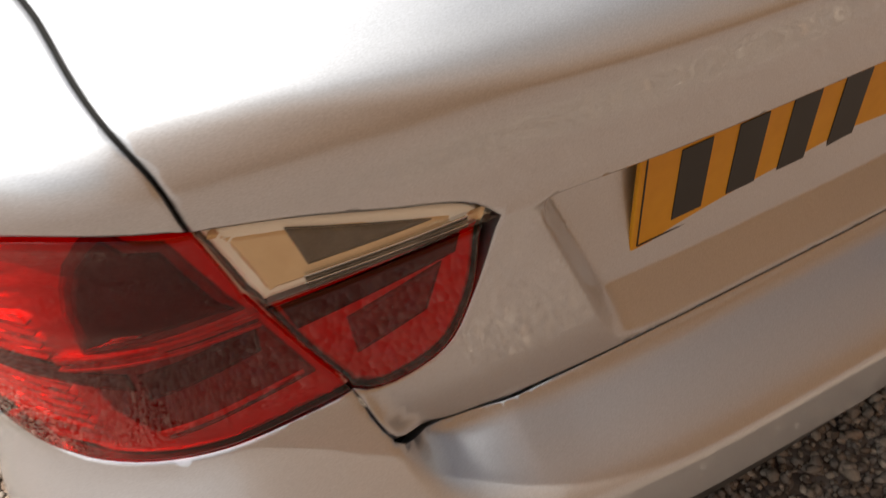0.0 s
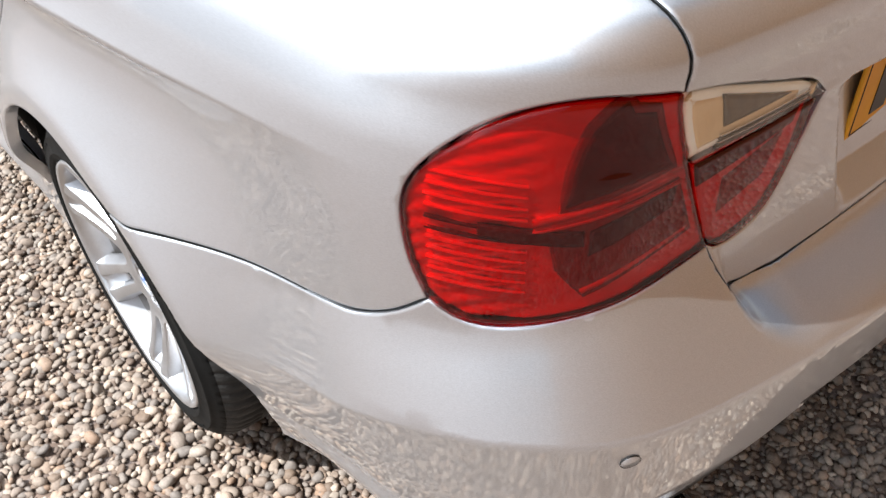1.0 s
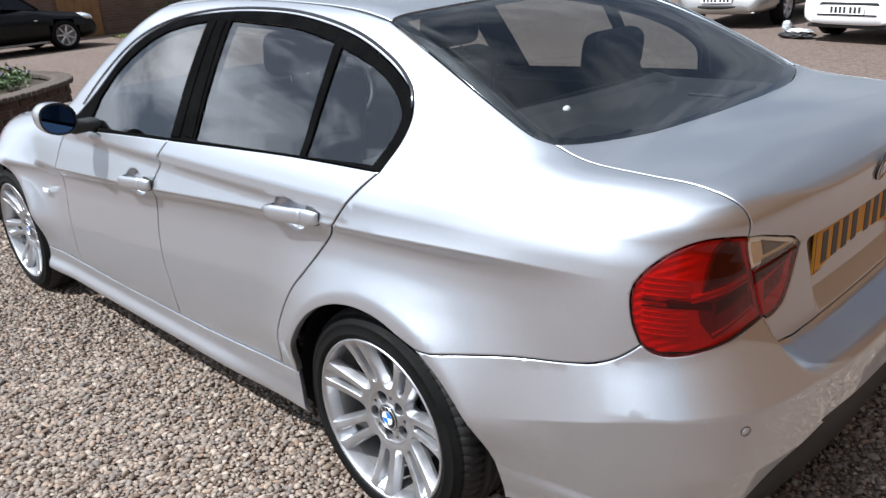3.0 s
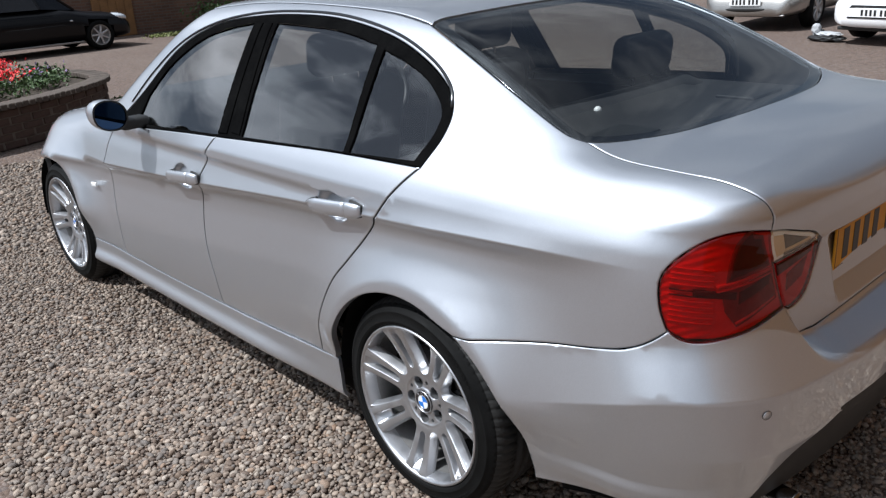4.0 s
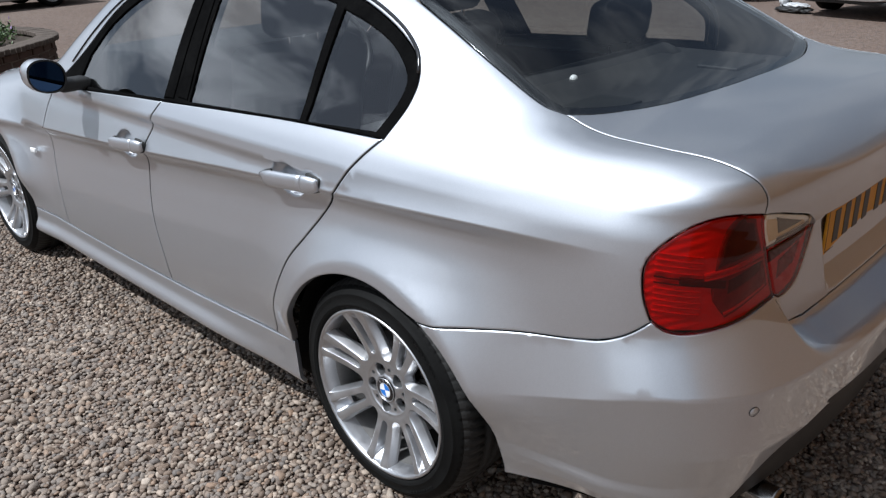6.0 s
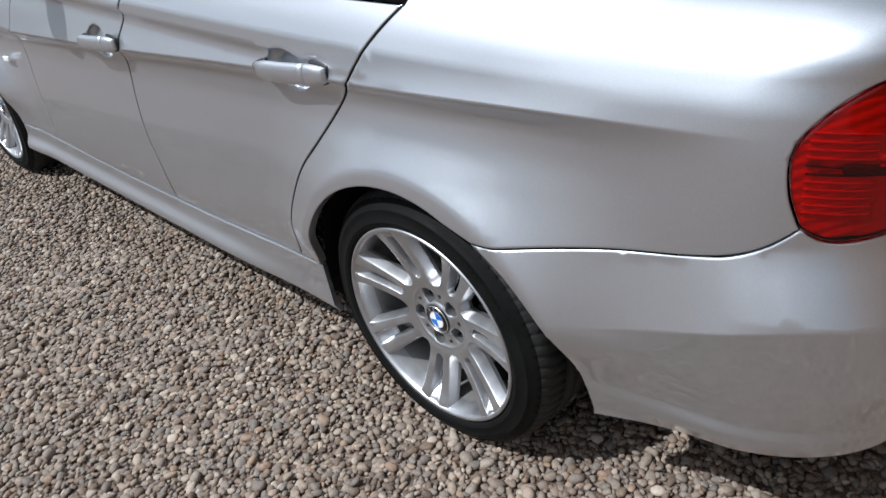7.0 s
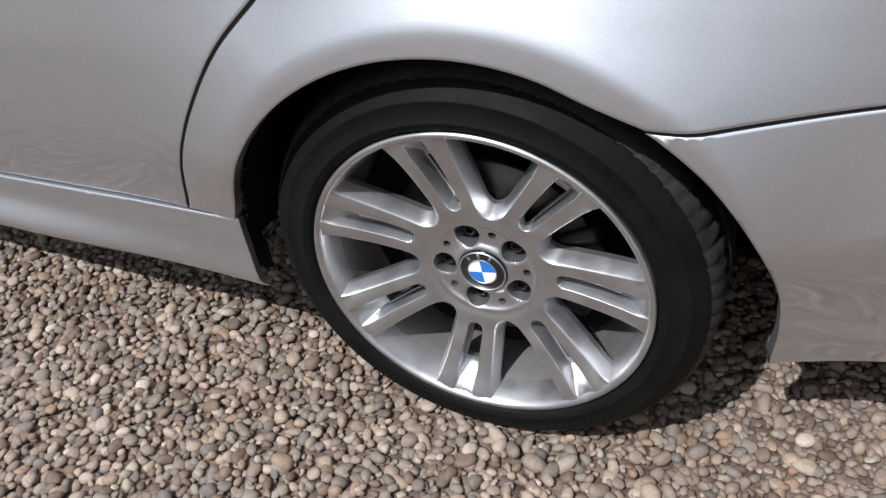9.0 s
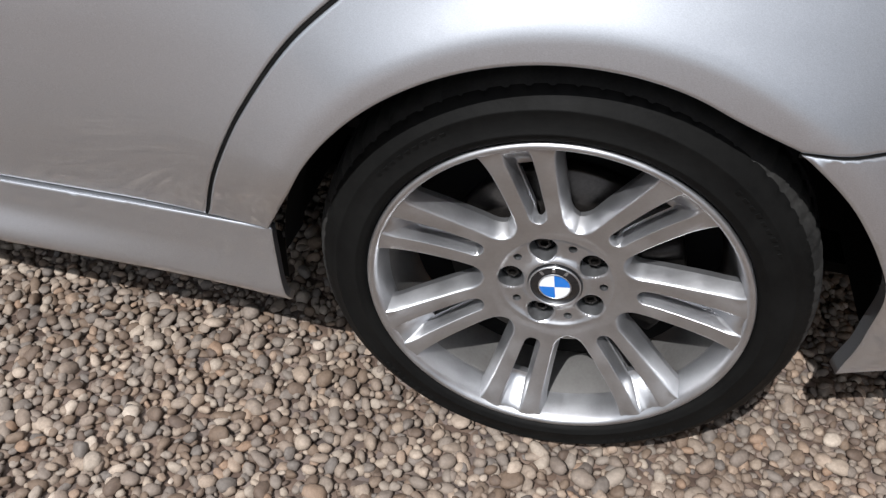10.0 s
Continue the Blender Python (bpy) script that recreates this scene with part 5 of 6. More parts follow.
    # tyre with lettering bands on the wall and lugs on the shoulder
    prof = [(0.2430, 0.010), (0.2450, 0.0235), (0.2480, 0.0300), (0.2530, 0.0325), (0.2560, 0.0330), (0.2575, 0.0342), (0.2595, 0.0340), (0.2610, 0.0328), (0.2720, 0.0318), (0.2830, 0.0290), (0.2845, 0.0298), (0.2865, 0.0290), (0.2880, 0.0265), (0.2980, 0.0205), (0.3060, 0.0140), (0.3075, 0.0120),
            (0.3140, 0.0030), (0.3180, -0.0080), (0.3205, -0.0260), (0.3215, -0.0500), (0.3130, -0.0520), (0.3130, -0.0590), (0.3220, -0.0610), (0.3225, -0.0860), (0.3135, -0.0880), (0.3135, -0.0960), (0.3225, -0.0980), (0.3215, -0.1240), (0.3130, -0.1260), (0.3130, -0.1340),
            (0.3200, -0.1600), (0.3130, -0.1900), (0.290, -0.212), (0.262, -0.218), (0.243, -0.20)]

    def lugs(ang, i):
        r, y = prof[i]
        if not (-0.052 < y < 0.0125 and r > 0.307):
            return 0
        phase = (ang * 76 / (2 * math.pi) + y * 9) % 1
        cut = np.where(phase < 0.24, -0.0045, 0.0)
        return cut * (1 if y < -0.012 else 0.55)

    v, fs = lathe(prof, 544, lugs)
    cut = 15 * 544
    tyre = part("tyre", v, [f[::-1] for f in fs[:cut]], RUBBER, w, "black low-profile road tyre")
    part("tread", v, [f[::-1] for f in fs[cut:]], TREAD, tyre, "grey worn tread with side grooves")
    for a0 in (0.6, 2.2, 3.9, 5.2):
        for j in range(9):
            a = a0 + j * 0.045
            m = Matrix.Rotation(-a, 4, "Y") @ Matrix.Translation((0.2745, 0.0305, 0)) @ Matrix.Rotation(0.22, 4, 'Z')
            from_bm("tyre_mark", soft_box((0.010 if j % 3 else 0.012, 0.0016, 0.007), m, 0.0004, 1), RUBBER, w)
    v, fs = lathe([(0.070, -0.055), (0.150, -0.055), (0.1515, -0.060), (0.1515, -0.076), (0.07, -0.076)], 72)
    part("brake_disc", v, [f[::-1] for f in fs], STEEL, w)
    arc = [radians(150 + k * 6) for k in range(11)]
    turn = [np.array((math.cos(q), 0, math.sin(q))) for q in arc]
    v, fs = sweep([q * 0.135 + np.array((0, -0.066, 0)) for q in turn], [np.array((0, 1.0, 0))] * 11, turn, rounded(0.060, 0.052, 5, 16))
    part("brake_caliper", v, fs, BOLT, w)
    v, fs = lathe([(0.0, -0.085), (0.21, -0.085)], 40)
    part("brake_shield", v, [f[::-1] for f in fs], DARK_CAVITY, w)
    return w


wheel = build_wheel()
wheel.matrix_basis = pose(0.005, 0.874, HUB_Z)
copy_thing(wheel, pose(WHEELBASE, 0.868, HUB_Z) @ Matrix.Rotation(radians(-23), 4, "Y"))
copy_thing(wheel, pose(0, -0.876, HUB_Z, 0, 0, 180))
copy_thing(wheel, pose(WHEELBASE, -0.876, HUB_Z, 0, 0, 180))

# exhaust tail pipes
for y in (0.49,):
    v, fs = lathe([(0.031, 0.11), (0.0335, 0.112), (0.0345, 0.10), (0.0345, -0.12), (0.0, -0.12)], 36)
    vi, fi = lathe([(0.031, 0.11), (0.030, -0.06), (0.0, -0.06)], 36)
    m = pose(-0.80, y - 0.01, 0.212, 0, 0, 90) @ pose(0, 0, 0, -4, 0, 0)
    pipe = part("exhaust_pipe", [m @ Vector(q) for q in v], [f[::-1] for f in fs], PIPE_STEEL, car, "bare steel exhaust tail pipe")
    part("pipe_bore", [m @ Vector(q) for q in vi], fi, DARK_CAVITY, pipe)

# the cabin
bm = bmesh.new()
box(bm, (0.62, 1.30, 0.03), Matrix.Translation((-0.22, 0, 0.995)), 0.01)
box(bm, (0.5, 0.9, 0.02), Matrix.Translation((-0.25, 0, 1.012)), 0.008)
shelf = from_bm("parcel_shelf", bm, CABIN_GREY, car)
for y in (0.36, -0.36):
    bm = bmesh.new()
    box(bm, (0.13, 0.20, 0.012), Matrix.Translation((-0.30, y, 1.026)), 0.004)
    from_bm("shelf_speaker", bm, BLACK_PLASTIC, shelf)
bm = bmesh.new()
bmesh.ops.create_uvsphere(bm, u_segments=16, v_segments=8, radius=0.013, matrix=Matrix.Translation((-0.03, 0.09, 1.022)))
from_bm("belt_guide", bm, WHITE_PLASTIC, shelf, "pale belt guide", True)


def seat(x, y, wide, back_tilt, name):
    s = new(name)
    s.parent = car
    s["label"] = "dark cloth car seat"
    bm = soft_box((0.50, wide, 0.16), pose(x + 0.28, y, 0.50), 0.05, 3)
    from_bm("seat_cushion", bm, CLOTH, s, "", True)
    bm = soft_box((0.15, wide, 0.62), pose(x, y, 0.80 if wide < 1 else 0.735, 0, back_tilt, 0), 0.05, 3)
    from_bm("seat_back", bm, CLOTH, s, "", True)
    return s


def headrest(x, y, z, s, tilt=-8):
    bm = soft_box((0.10, 0.30, 0.155), pose(x, y, z, 0, tilt, 0), 0.046, 4)
    from_bm("headrest", bm, CLOTH, s, "", True)
    for dy in (0.06, -0.06):
        bm = bmesh.new()
        bmesh.ops.create_cone(bm, cap_ends=True, segments=10, radius1=0.006, radius2=0.006, depth=0.12, matrix=pose(x, y + dy, z - 0.12))
        from_bm("headrest_post", bm, CHROME, s, "", True)


bench = seat(0.12, 0.0, 1.22, -18, "rear_bench")
headrest(0.14, 0.42, 1.13, bench)
headrest(0.14, -0.41, 1.125, bench)
for y in (0.37, -0.37):
    s = seat(0.98, y, 0.52, -14, "front_seat")
    headrest(0.90, y, 1.20, s)
bm = soft_box((0.45, 1.35, 0.30), pose(2.02, 0, 0.86), 0.08, 3)
from_bm("dashboard", bm, CABIN_GREY, car, "", True)
v, fs = [], []
ring, m = 40, 8
for i in range(ring):
    a = 2 * math.pi * i / ring
    for j in range(m):
        b = 2 * math.pi * j / m
        r = 0.18 + 0.014 * math.cos(b)
        v.append(pose(1.66, -0.37, 0.93, 0, -65, 0) @ Vector((r * math.cos(a), r * math.sin(a), 0.014 * math.sin(b))))
fs = [(i * m + j, ((i + 1) % ring) * m + j, ((i + 1) % ring) * m + (j + 1) % m, i * m + (j + 1) % m) for i in range(ring) for j in range(m)]
part("steering_wheel", v, fs, BLACK_PLASTIC, car)
bm = bmesh.new()
box(bm, (2.3, 1.2, 0.02), Matrix.Translation((1.1, 0, 0.32)))
from_bm("cabin_floor", bm, CLOTH, car)
lin = place(top_rays, body, np.array([(x, y) for x in np.linspace(0.2, 1.48, 10) for y in np.linspace(-0.5, 0.5, 8)]))
part("headlining", lin - [0, 0, 0.025], [(i * 8 + j, i * 8 + j + 1, (i + 1) * 8 + j + 1, (i + 1) * 8 + j) for i in range(9) for j in range(7)], CABIN_GREY, car)


# ---- the yard: bed of fine gravel, and loose pebbles over it ----
def gravel_bed():
    k = material("gravel_bed", (0.25, 0.22, 0.19), 0.9)
    p = k.node_tree.nodes["Principled BSDF"]
    co = k.node_tree.nodes.new("ShaderNodeTexCoord")
    v = node(k, "ShaderNodeTexVoronoi", Scale=48, Randomness=1.0)
    wire(k, co.outputs["Object"], v.inputs["Vector"])
    sep = k.node_tree.nodes.new("ShaderNodeSeparateColor")
    wire(k, v.outputs["Color"], sep.inputs[0])
    stones = blend(k, sep.outputs[0], [(0.0, (0.071, 0.050, 0.041)), (0.3, (0.130, 0.094, 0.073)), (0.6, (0.171, 0.132, 0.110)), (0.85, (0.122, 0.104, 0.100)), (1.0, (0.227, 0.186, 0.161))])
    big = blend(k, noise_tex(k, 0.35, 5), [(0.3, (0.82, 0.74, 0.68)), (0.7, (1.0, 0.97, 0.93))])
    mul = k.node_tree.nodes.new("ShaderNodeMix")
    mul.data_type, mul.blend_type = "RGBA", "MULTIPLY"
    mul.inputs["Factor"].default_value = 1.0
    wire(k, stones, mul.inputs["A"])
    wire(k, big, mul.inputs["B"])
    wire(k, mul.outputs["Result"], p.inputs["Base Color"])
    bn = node(k, "ShaderNodeBump", Strength=0.9, Distance=0.012)
    bn.invert = True
    wire(k, v.outputs["Distance"], bn.inputs["Height"])
    wire(k, bn.outputs[0], p.inputs["Normal"])
    return k


def pebble_stone():
    k = material("pebble_stone", (0.4, 0.35, 0.3), 0.75)
    p = k.node_tree.nodes["Principled BSDF"]
    g = k.node_tree.nodes.new("ShaderNodeNewGeometry")
    tone = blend(k, g.outputs["Random Per Island"], [(0.0, (0.093, 0.067, 0.053)), (0.14, (0.147, 0.105, 0.075)), (0.3, (0.209, 0.166, 0.135)), (0.45, (0.130, 0.114, 0.103)), (0.6, (0.257, 0.204, 0.160)),
                                                     (0.75, (0.168, 0.144, 0.126)), (0.86, (0.325, 0.275, 0.226)), (0.95, (0.224, 0.148, 0.100)), (1.0, (0.408, 0.351, 0.296))])
    spots = blend(k, noise_tex(k, 160, 4, 0.7), [(0.35, (0.78, 0.76, 0.74)), (0.65, (1.08, 1.06, 1.03))])
    mul = k.node_tree.nodes.new("ShaderNodeMix")
    mul.data_type, mul.blend_type = "RGBA", "MULTIPLY"
    mul.inputs["Factor"].default_value = 1.0
    wire(k, tone, mul.inputs["A"])
    wire(k, spots, mul.inputs["B"])
    wire(k, mul.outputs["Result"], p.inputs["Base Color"])
    bn = node(k, "ShaderNodeBump", Strength=0.25, Distance=0.001)
    wire(k, noise_tex(k, 400, 3), bn.inputs["Height"])
    wire(k, bn.outputs[0], p.inputs["Normal"])
    return k


PEBBLE = pebble_stone()
n = 60
xs = np.linspace(-60, 60, n + 1)
gv = [(x, y, -0.010 + (0.012 * noise.noise(Vector((x * 0.2, y * 0.2, 0))) if max(abs(x), abs(y)) > 9 else 0)) for x in xs for y in xs]
ground = part("ground", gv, [(i * (n + 1) + j, (i + 1) * (n + 1) + j, (i + 1) * (n + 1) + j + 1, i * (n + 1) + j + 1) for i in range(n) for j in range(n)], gravel_bed())
tagged(ground, "yard of small tan and grey gravel", "ground", "", "structure")


def pebbles(name, x0, x1, y0, y1, pitch, size, sub, seed, skip=lambda x, y: False):
    """Loose rounded stones strewn over a stretch of the yard, as one mesh."""
    rng = np.random.default_rng(seed)
    gx, gy = np.meshgrid(np.arange(x0, x1, pitch), np.arange(y0, y1, pitch * 0.866), indexing="ij")
    gx = gx + (np.arange(gx.shape[1]) % 2)[None] * pitch * 0.5
    c = np.stack([gx.ravel(), gy.ravel()], -1) + rng.uniform(-0.42, 0.42, (gx.size, 2)) * pitch
    c = c[~np.array([skip(x, y) for x, y in c])]
    m = len(c)
    bm = bmesh.new()
    bmesh.ops.create_icosphere(bm, subdivisions=sub, radius=1)
    base = np.array([tuple(v.co) for v in bm.verts])
    bm.verts.index_update()
    tri = np.array([[v.index for v in f.verts] for f in bm.faces])
    bm.free()
    # a few differently worn shapes
    kinds = []
    for q in range(12):
        w = base.copy()
        for _ in range(5):
            d = rng.normal(size=3)
            d /= np.linalg.norm(d)
            w += d[None] * (np.maximum(w @ d - rng.uniform(0.45, 0.85), 0) * -0.75)[:, None]
        kinds.append(np.sign(w) * np.abs(w) ** 0.92)
    r = size * np.clip(rng.lognormal(0, 0.30, m), 0.55, 1.9)
    axes = np.stack([r * rng.uniform(0.95, 1.35, m), r * rng.uniform(0.75, 1.0, m), r * rng.uniform(0.5, 0.8, m)], -1)
    yaw, tilt, lean = rng.uniform(0, 2 * np.pi, m), rng.normal(0, 0.28, m), rng.normal(0, 0.28, m)
    z = rng.uniform(-0.35, 0.55, m) * r
    v = np.empty((m, len(base), 3))
    pick = rng.integers(0, 12, m)
    for q in range(12):
        s = pick == q
        w = kinds[q][None] * axes[s][:, None]
        x, y, h = w[..., 0], w[..., 1], w[..., 2]
        ct, st = np.cos(tilt[s])[:, None], np.sin(tilt[s])[:, None]
        x, h = x * ct - h * st, x * st + h * ct
        cl, sl = np.cos(lean[s])[:, None], np.sin(lean[s])[:, None]
        y, h = y * cl - h * sl, y * sl + h * cl
        cy, sy = np.cos(yaw[s])[:, None], np.sin(yaw[s])[:, None]
        v[s] = np.stack([x * cy - y * sy + c[s, 0][:, None], x * sy + y * cy + c[s, 1][:, None], h + z[s][:, None] - 0.006], -1)
    f = (tri[None] + (np.arange(m) * len(base))[:, None, None]).reshape(-1, 3)
    me = bpy.data.meshes.new(name)
    me.vertices.add(m * len(base))
    me.vertices.foreach_set("co", v.ravel())
    me.loops.add(f.size)
    me.loops.foreach_set("vertex_index", f.ravel().astype(np.int32))
    me.polygons.add(len(f))
    me.polygons.foreach_set("loop_start", np.arange(0, f.size, 3, dtype=np.int32))
    me.polygons.foreach_set("use_smooth", [True] * len(f))
    me.materials.append(PEBBLE)
    me.update(calc_edges=True)
    ob = new(name, me)
    return tagged(ob, "loose rounded tan and grey pebbles on the yard", "gravel", "", "stuff")


pebbles("pebbles", -1.25, 1.75, 0.30, 1.75, 0.0152, 0.0088, 2, 1, lambda x, y: y > 1.65 + 0.25 * x or (x < -0.75 and y > 1.35))
pebbles("pebbles", 1.75, 3.6, 0.30, 2.1, 0.0156, 0.0090, 1, 2, lambda x, y: y > 2.3 - 0.35 * (x - 1.5))
pebbles("pebbles", -1.5, -0.5, -1.0, 0.30, 0.0150, 0.0087, 1, 3)
pebbles("pebbles", 3.6, 6.2, -0.9, 1.9, 0.023, 0.0128, 1, 4, lambda x, y: y > 1.6 - 0.35 * (x - 3.6))

# ---- buildings round the yard ----
def brickwork(name, a, b, mortar, scale=1.0):
    k = material(name, a, 0.85)
    p = k.node_tree.nodes["Principled BSDF"]
    co = k.node_tree.nodes.new("ShaderNodeTexCoord")
    mp = k.node_tree.nodes.new("ShaderNodeMapping")
    mp.inputs["Rotation"].default_value = (radians(90), 0, 0)
    br = node(k, "ShaderNodeTexBrick", Scale=scale, Color1=(*a, 1), Color2=(*b, 1), Mortar=(*mortar, 1))
    br.inputs["Mortar Size"].default_value = 0.010
    br.inputs["Brick Width"].default_value, br.inputs["Row Height"].default_value = 0.225, 0.075
    sw = k.node_tree.nodes.new("ShaderNodeSeparateXYZ")
    cb = k.node_tree.nodes.new("ShaderNodeCombineXYZ")
    ad = k.node_tree.nodes.new("ShaderNodeMath")
    wire(k, co.outputs["Object"], sw.inputs[0])
    wire(k, sw.outputs["X"], ad.inputs[0])
    wire(k, sw.outputs["Y"], ad.inputs[1])
    wire(k, ad.outputs[0], cb.inputs["X"])
    wire(k, sw.outputs["Z"], cb.inputs["Y"])
    wire(k, cb.outputs[0], br.inputs["Vector"])
    mul = k.node_tree.nodes.new("ShaderNodeMix")
    mul.data_type, mul.blend_type = "RGBA", "MULTIPLY"
    mul.inputs["Factor"].default_value = 0.8
    wire(k, br.outputs["Color"], mul.inputs["A"])
    wire(k, blend(k, noise_tex(k, 1.3, 6), [(0.3, (0.6, 0.58, 0.56)), (0.7, (1.1, 1.05, 1.0))]), mul.inputs["B"])
    wire(k, mul.outputs["Result"], p.inputs["Base Color"])
    return k


BRICK_TAN = brickwork("tan_brick", (0.30, 0.145, 0.042), (0.23, 0.108, 0.032), (0.23, 0.14, 0.06))
BRICK_DARK = brickwork("dark_brick", (0.16, 0.085, 0.055), (0.11, 0.06, 0.042), (0.14, 0.11, 0.09))
SLATE = mottled("slate", (0.045, 0.043, 0.045), (0.08, 0.075, 0.072), 3, 0.7, bump=0.4, bump_scale=8, depth=0.02)
OAK = mottled("stained_oak", (0.16, 0.075, 0.025), (0.24, 0.12, 0.04), 5, 0.5, bump=0.2)


def building(name, label, m, length, depth, height, ridge, wall_mat):
    """A plain range with a pitched roof, long side along its own x; its face is at y = 0."""
    b = new(name)
    b.matrix_world = m
    tagged(b, label, "building")
    h = depth / 2
    v = [(0, 0, 0), (length, 0, 0), (length, depth, 0), (0, depth, 0), (0, 0, height), (length, 0, height), (length, depth, height), (0, depth, height), (0, h, ridge), (length, h, ridge)]
    part("wall", v, [(0, 1, 5, 4), (1, 2, 6, 9, 5), (2, 3, 7, 6), (3, 0, 4, 8, 7)], wall_mat, b, "", None, False)
    e, o = 0.3, 0.15
    drop = (ridge - height) * e / h
    for s in (0, 1):
        y0, y1 = (-e, h) if s == 0 else (depth + e, h)
        low, up = height - drop, ridge
        v = [(-o, y0, low), (length + o, y0, low), (length + o, y1, up), (-o, y1, up)]
        v += [(x, y, z + 0.12) for x, y, z in v]
        part("roof", v, [(0, 1, 2, 3)[::-1], (4, 5, 6, 7), (0, 1, 5, 4), (1, 2, 6, 5), (2, 3, 7, 6), (3, 0, 4, 7)], SLATE, b, "", None, False)
    return b


# behind the car's tail, unseen: the wall and house read from its tan reflection, and a dark block added to hide sky;
# then the dark range to its front left, and the barn beyond the black car
yard_wall = tagged(new("boundary_wall"), "tall tan brick boundary wall with dark coping", "wall")
from_bm("wall_core", soft_box((0.30, 8.0, 2.40), pose(-3.45, -8.3, 1.20), 0.006, 1), BRICK_TAN, yard_wall)
for k in range(16):
    from_bm("coping_slab", soft_box((0.38, 0.494, 0.07), pose(-3.45, -12.05 + 0.5 * k, 2.435), 0.012, 1), SLATE, yard_wall)
building("house", "tan brick house with slate roof behind the car", Matrix.Translation((-3.3, -4.3, 0)) @ Matrix.Rotation(radians(90), 4, "Z"), 6.7, 7.0, 5.0, 7.5, BRICK_TAN)
building("sky_blocker", "tall dark brick block, unseen, added to hide sky behind the boundary wall", Matrix.Translation((-4.6, -26.0, 0)) @ Matrix.Rotation(radians(90), 4, "Z"), 23.2, 8.0, 5.0, 8.0, BRICK_DARK)
building("outbuilding", "dark brick outbuilding with slate roof", Matrix.Translation((2.0, 22.0, 0)) @ Matrix.Rotation(radians(-8), 4, "Z"), 20.0, 6.0, 2.7, 4.6, BRICK_DARK)
barn = building("barn", "dark brown brick barn with an oak door", Matrix.Translation((20.6, -2.0, 0)) @ Matrix.Rotation(radians(-96), 4, "Z"), 24.0, 7.0, 3.6, 6.5, BRICK_DARK)
for k in range(5):
    from_bm("door_plank", soft_box((0.20, 0.06, 2.1), pose(4.05 + 0.205 * k, -0.02, 1.05), 0.008), OAK, barn, "orange stained oak plank")
for x in (0.4, 7.6):
    bm = soft_box((1.2, 0.08, 1.1), pose(x + 0.6, -0.01, 1.5), 0.01)
    from_bm("window_frame", bm, WHITE_PLASTIC, barn)
    bm = soft_box((1.0, 0.04, 0.9), pose(x + 0.6, -0.055, 1.5), 0.005)
    from_bm("window_pane", bm, GLOSS_BLACK, barn)

# ---- raised flower bed with a low brick wall ----
BRICK_RED = mottled("red_brick", (0.05, 0.030, 0.023), (0.085, 0.052, 0.040), 9, 0.85, bump=0.4, bump_scale=60)
MORTAR = mottled("mortar", (0.11, 0.09, 0.07), (0.16, 0.13, 0.105), 20, 0.95)
COPING = mottled("coping_brick", (0.055, 0.043, 0.034), (0.10, 0.078, 0.062), 12, 0.85, bump=0.3, bump_scale=70)
SOIL = mottled("soil", (0.035, 0.025, 0.018), (0.06, 0.045, 0.03), 10, 0.95, bump=0.6, bump_scale=30, depth=0.02)
bed = tagged(new("flower_bed"), "raised flower bed with low curved brick wall", "flower bed")
edge = along([(6.9, 2.6), (6.80, 1.4), (6.88, 0.4), (7.05, -0.15), (7.35, -0.70), (7.95, -1.30), (8.7, -1.45), (9.6, -1.2)], 0.235)
tops = 0.40


def at_edge(k):
    d = edge[min(k + 1, len(edge) - 1)] - edge[max(k - 1, 0)]
    return edge[k], math.atan2(d[1], d[0])


me_brick = soft_box((0.215, 0.105, 0.064), Matrix(), 0.005, 1)
first = from_bm("brick", me_brick, BRICK_RED, bed)
data = first.data
bpy.data.objects.remove(first)
for k in range(len(edge) - 1):
    for row in range(5):
        (x, y), a = at_edge(k)
        if row % 2:
            mid = (edge[k] + edge[k + 1]) / 2
            x, y = mid
        b = new("brick", data)
        b.parent = bed
        b.matrix_basis = pose(x, y, 0.035 + row * 0.0745, 0, 0, math.degrees(a) + random.uniform(-1.5, 1.5)) @ Matrix.Translation((0, random.uniform(-0.004, 0.004), 0))
inner = edge + np.stack([np.gradient(edge[:, 1]), -np.gradient(edge[:, 0])], -1) / np.linalg.norm(np.gradient(edge, axis=0), axis=1)[:, None] * -0.045
outer = edge * 2 - inner
mv = [(x, y, z) for z in (0, 0.375) for x, y in np.vstack([inner, outer])]
q = len(edge)
mf = []
for i in range(q - 1):
    mf += [(i, i + 1, 2 * q + i + 1, 2 * q + i), (q + i, 3 * q + i, 3 * q + i + 1, q + i + 1), (2 * q + i, 2 * q + i + 1, 3 * q + i + 1, 3 * q + i)]
part("mortar", mv, mf, MORTAR, bed, "", None, False)
cop = along(edge, 0.078)
me_cop = soft_box((0.068, 0.225, 0.055), Matrix(), 0.007, 1)
first = from_bm("coping_brick", me_cop, COPING, bed)
data = first.data
bpy.data.objects.remove(first)
for k in range(len(cop) - 1):
    d = cop[min(k + 1, len(cop) - 1)] - cop[max(k - 1, 0)]
    b = new("coping_brick", data)
    b.parent = bed
    b.matrix_basis = pose(cop[k][0], cop[k][1], 0.404 + random.uniform(-0.003, 0.003), 0, 0, math.degrees(math.atan2(d[1], d[0])) + random.uniform(-2, 2))
soil = [(x + 0.04, y + 0.03, 0.36) for x, y in edge] + [(10.4, 0.2, 0.40), (9.6, 2.4, 0.40)]
part("soil", soil, [tuple(range(len(soil)))], SOIL, bed, "", None, False)

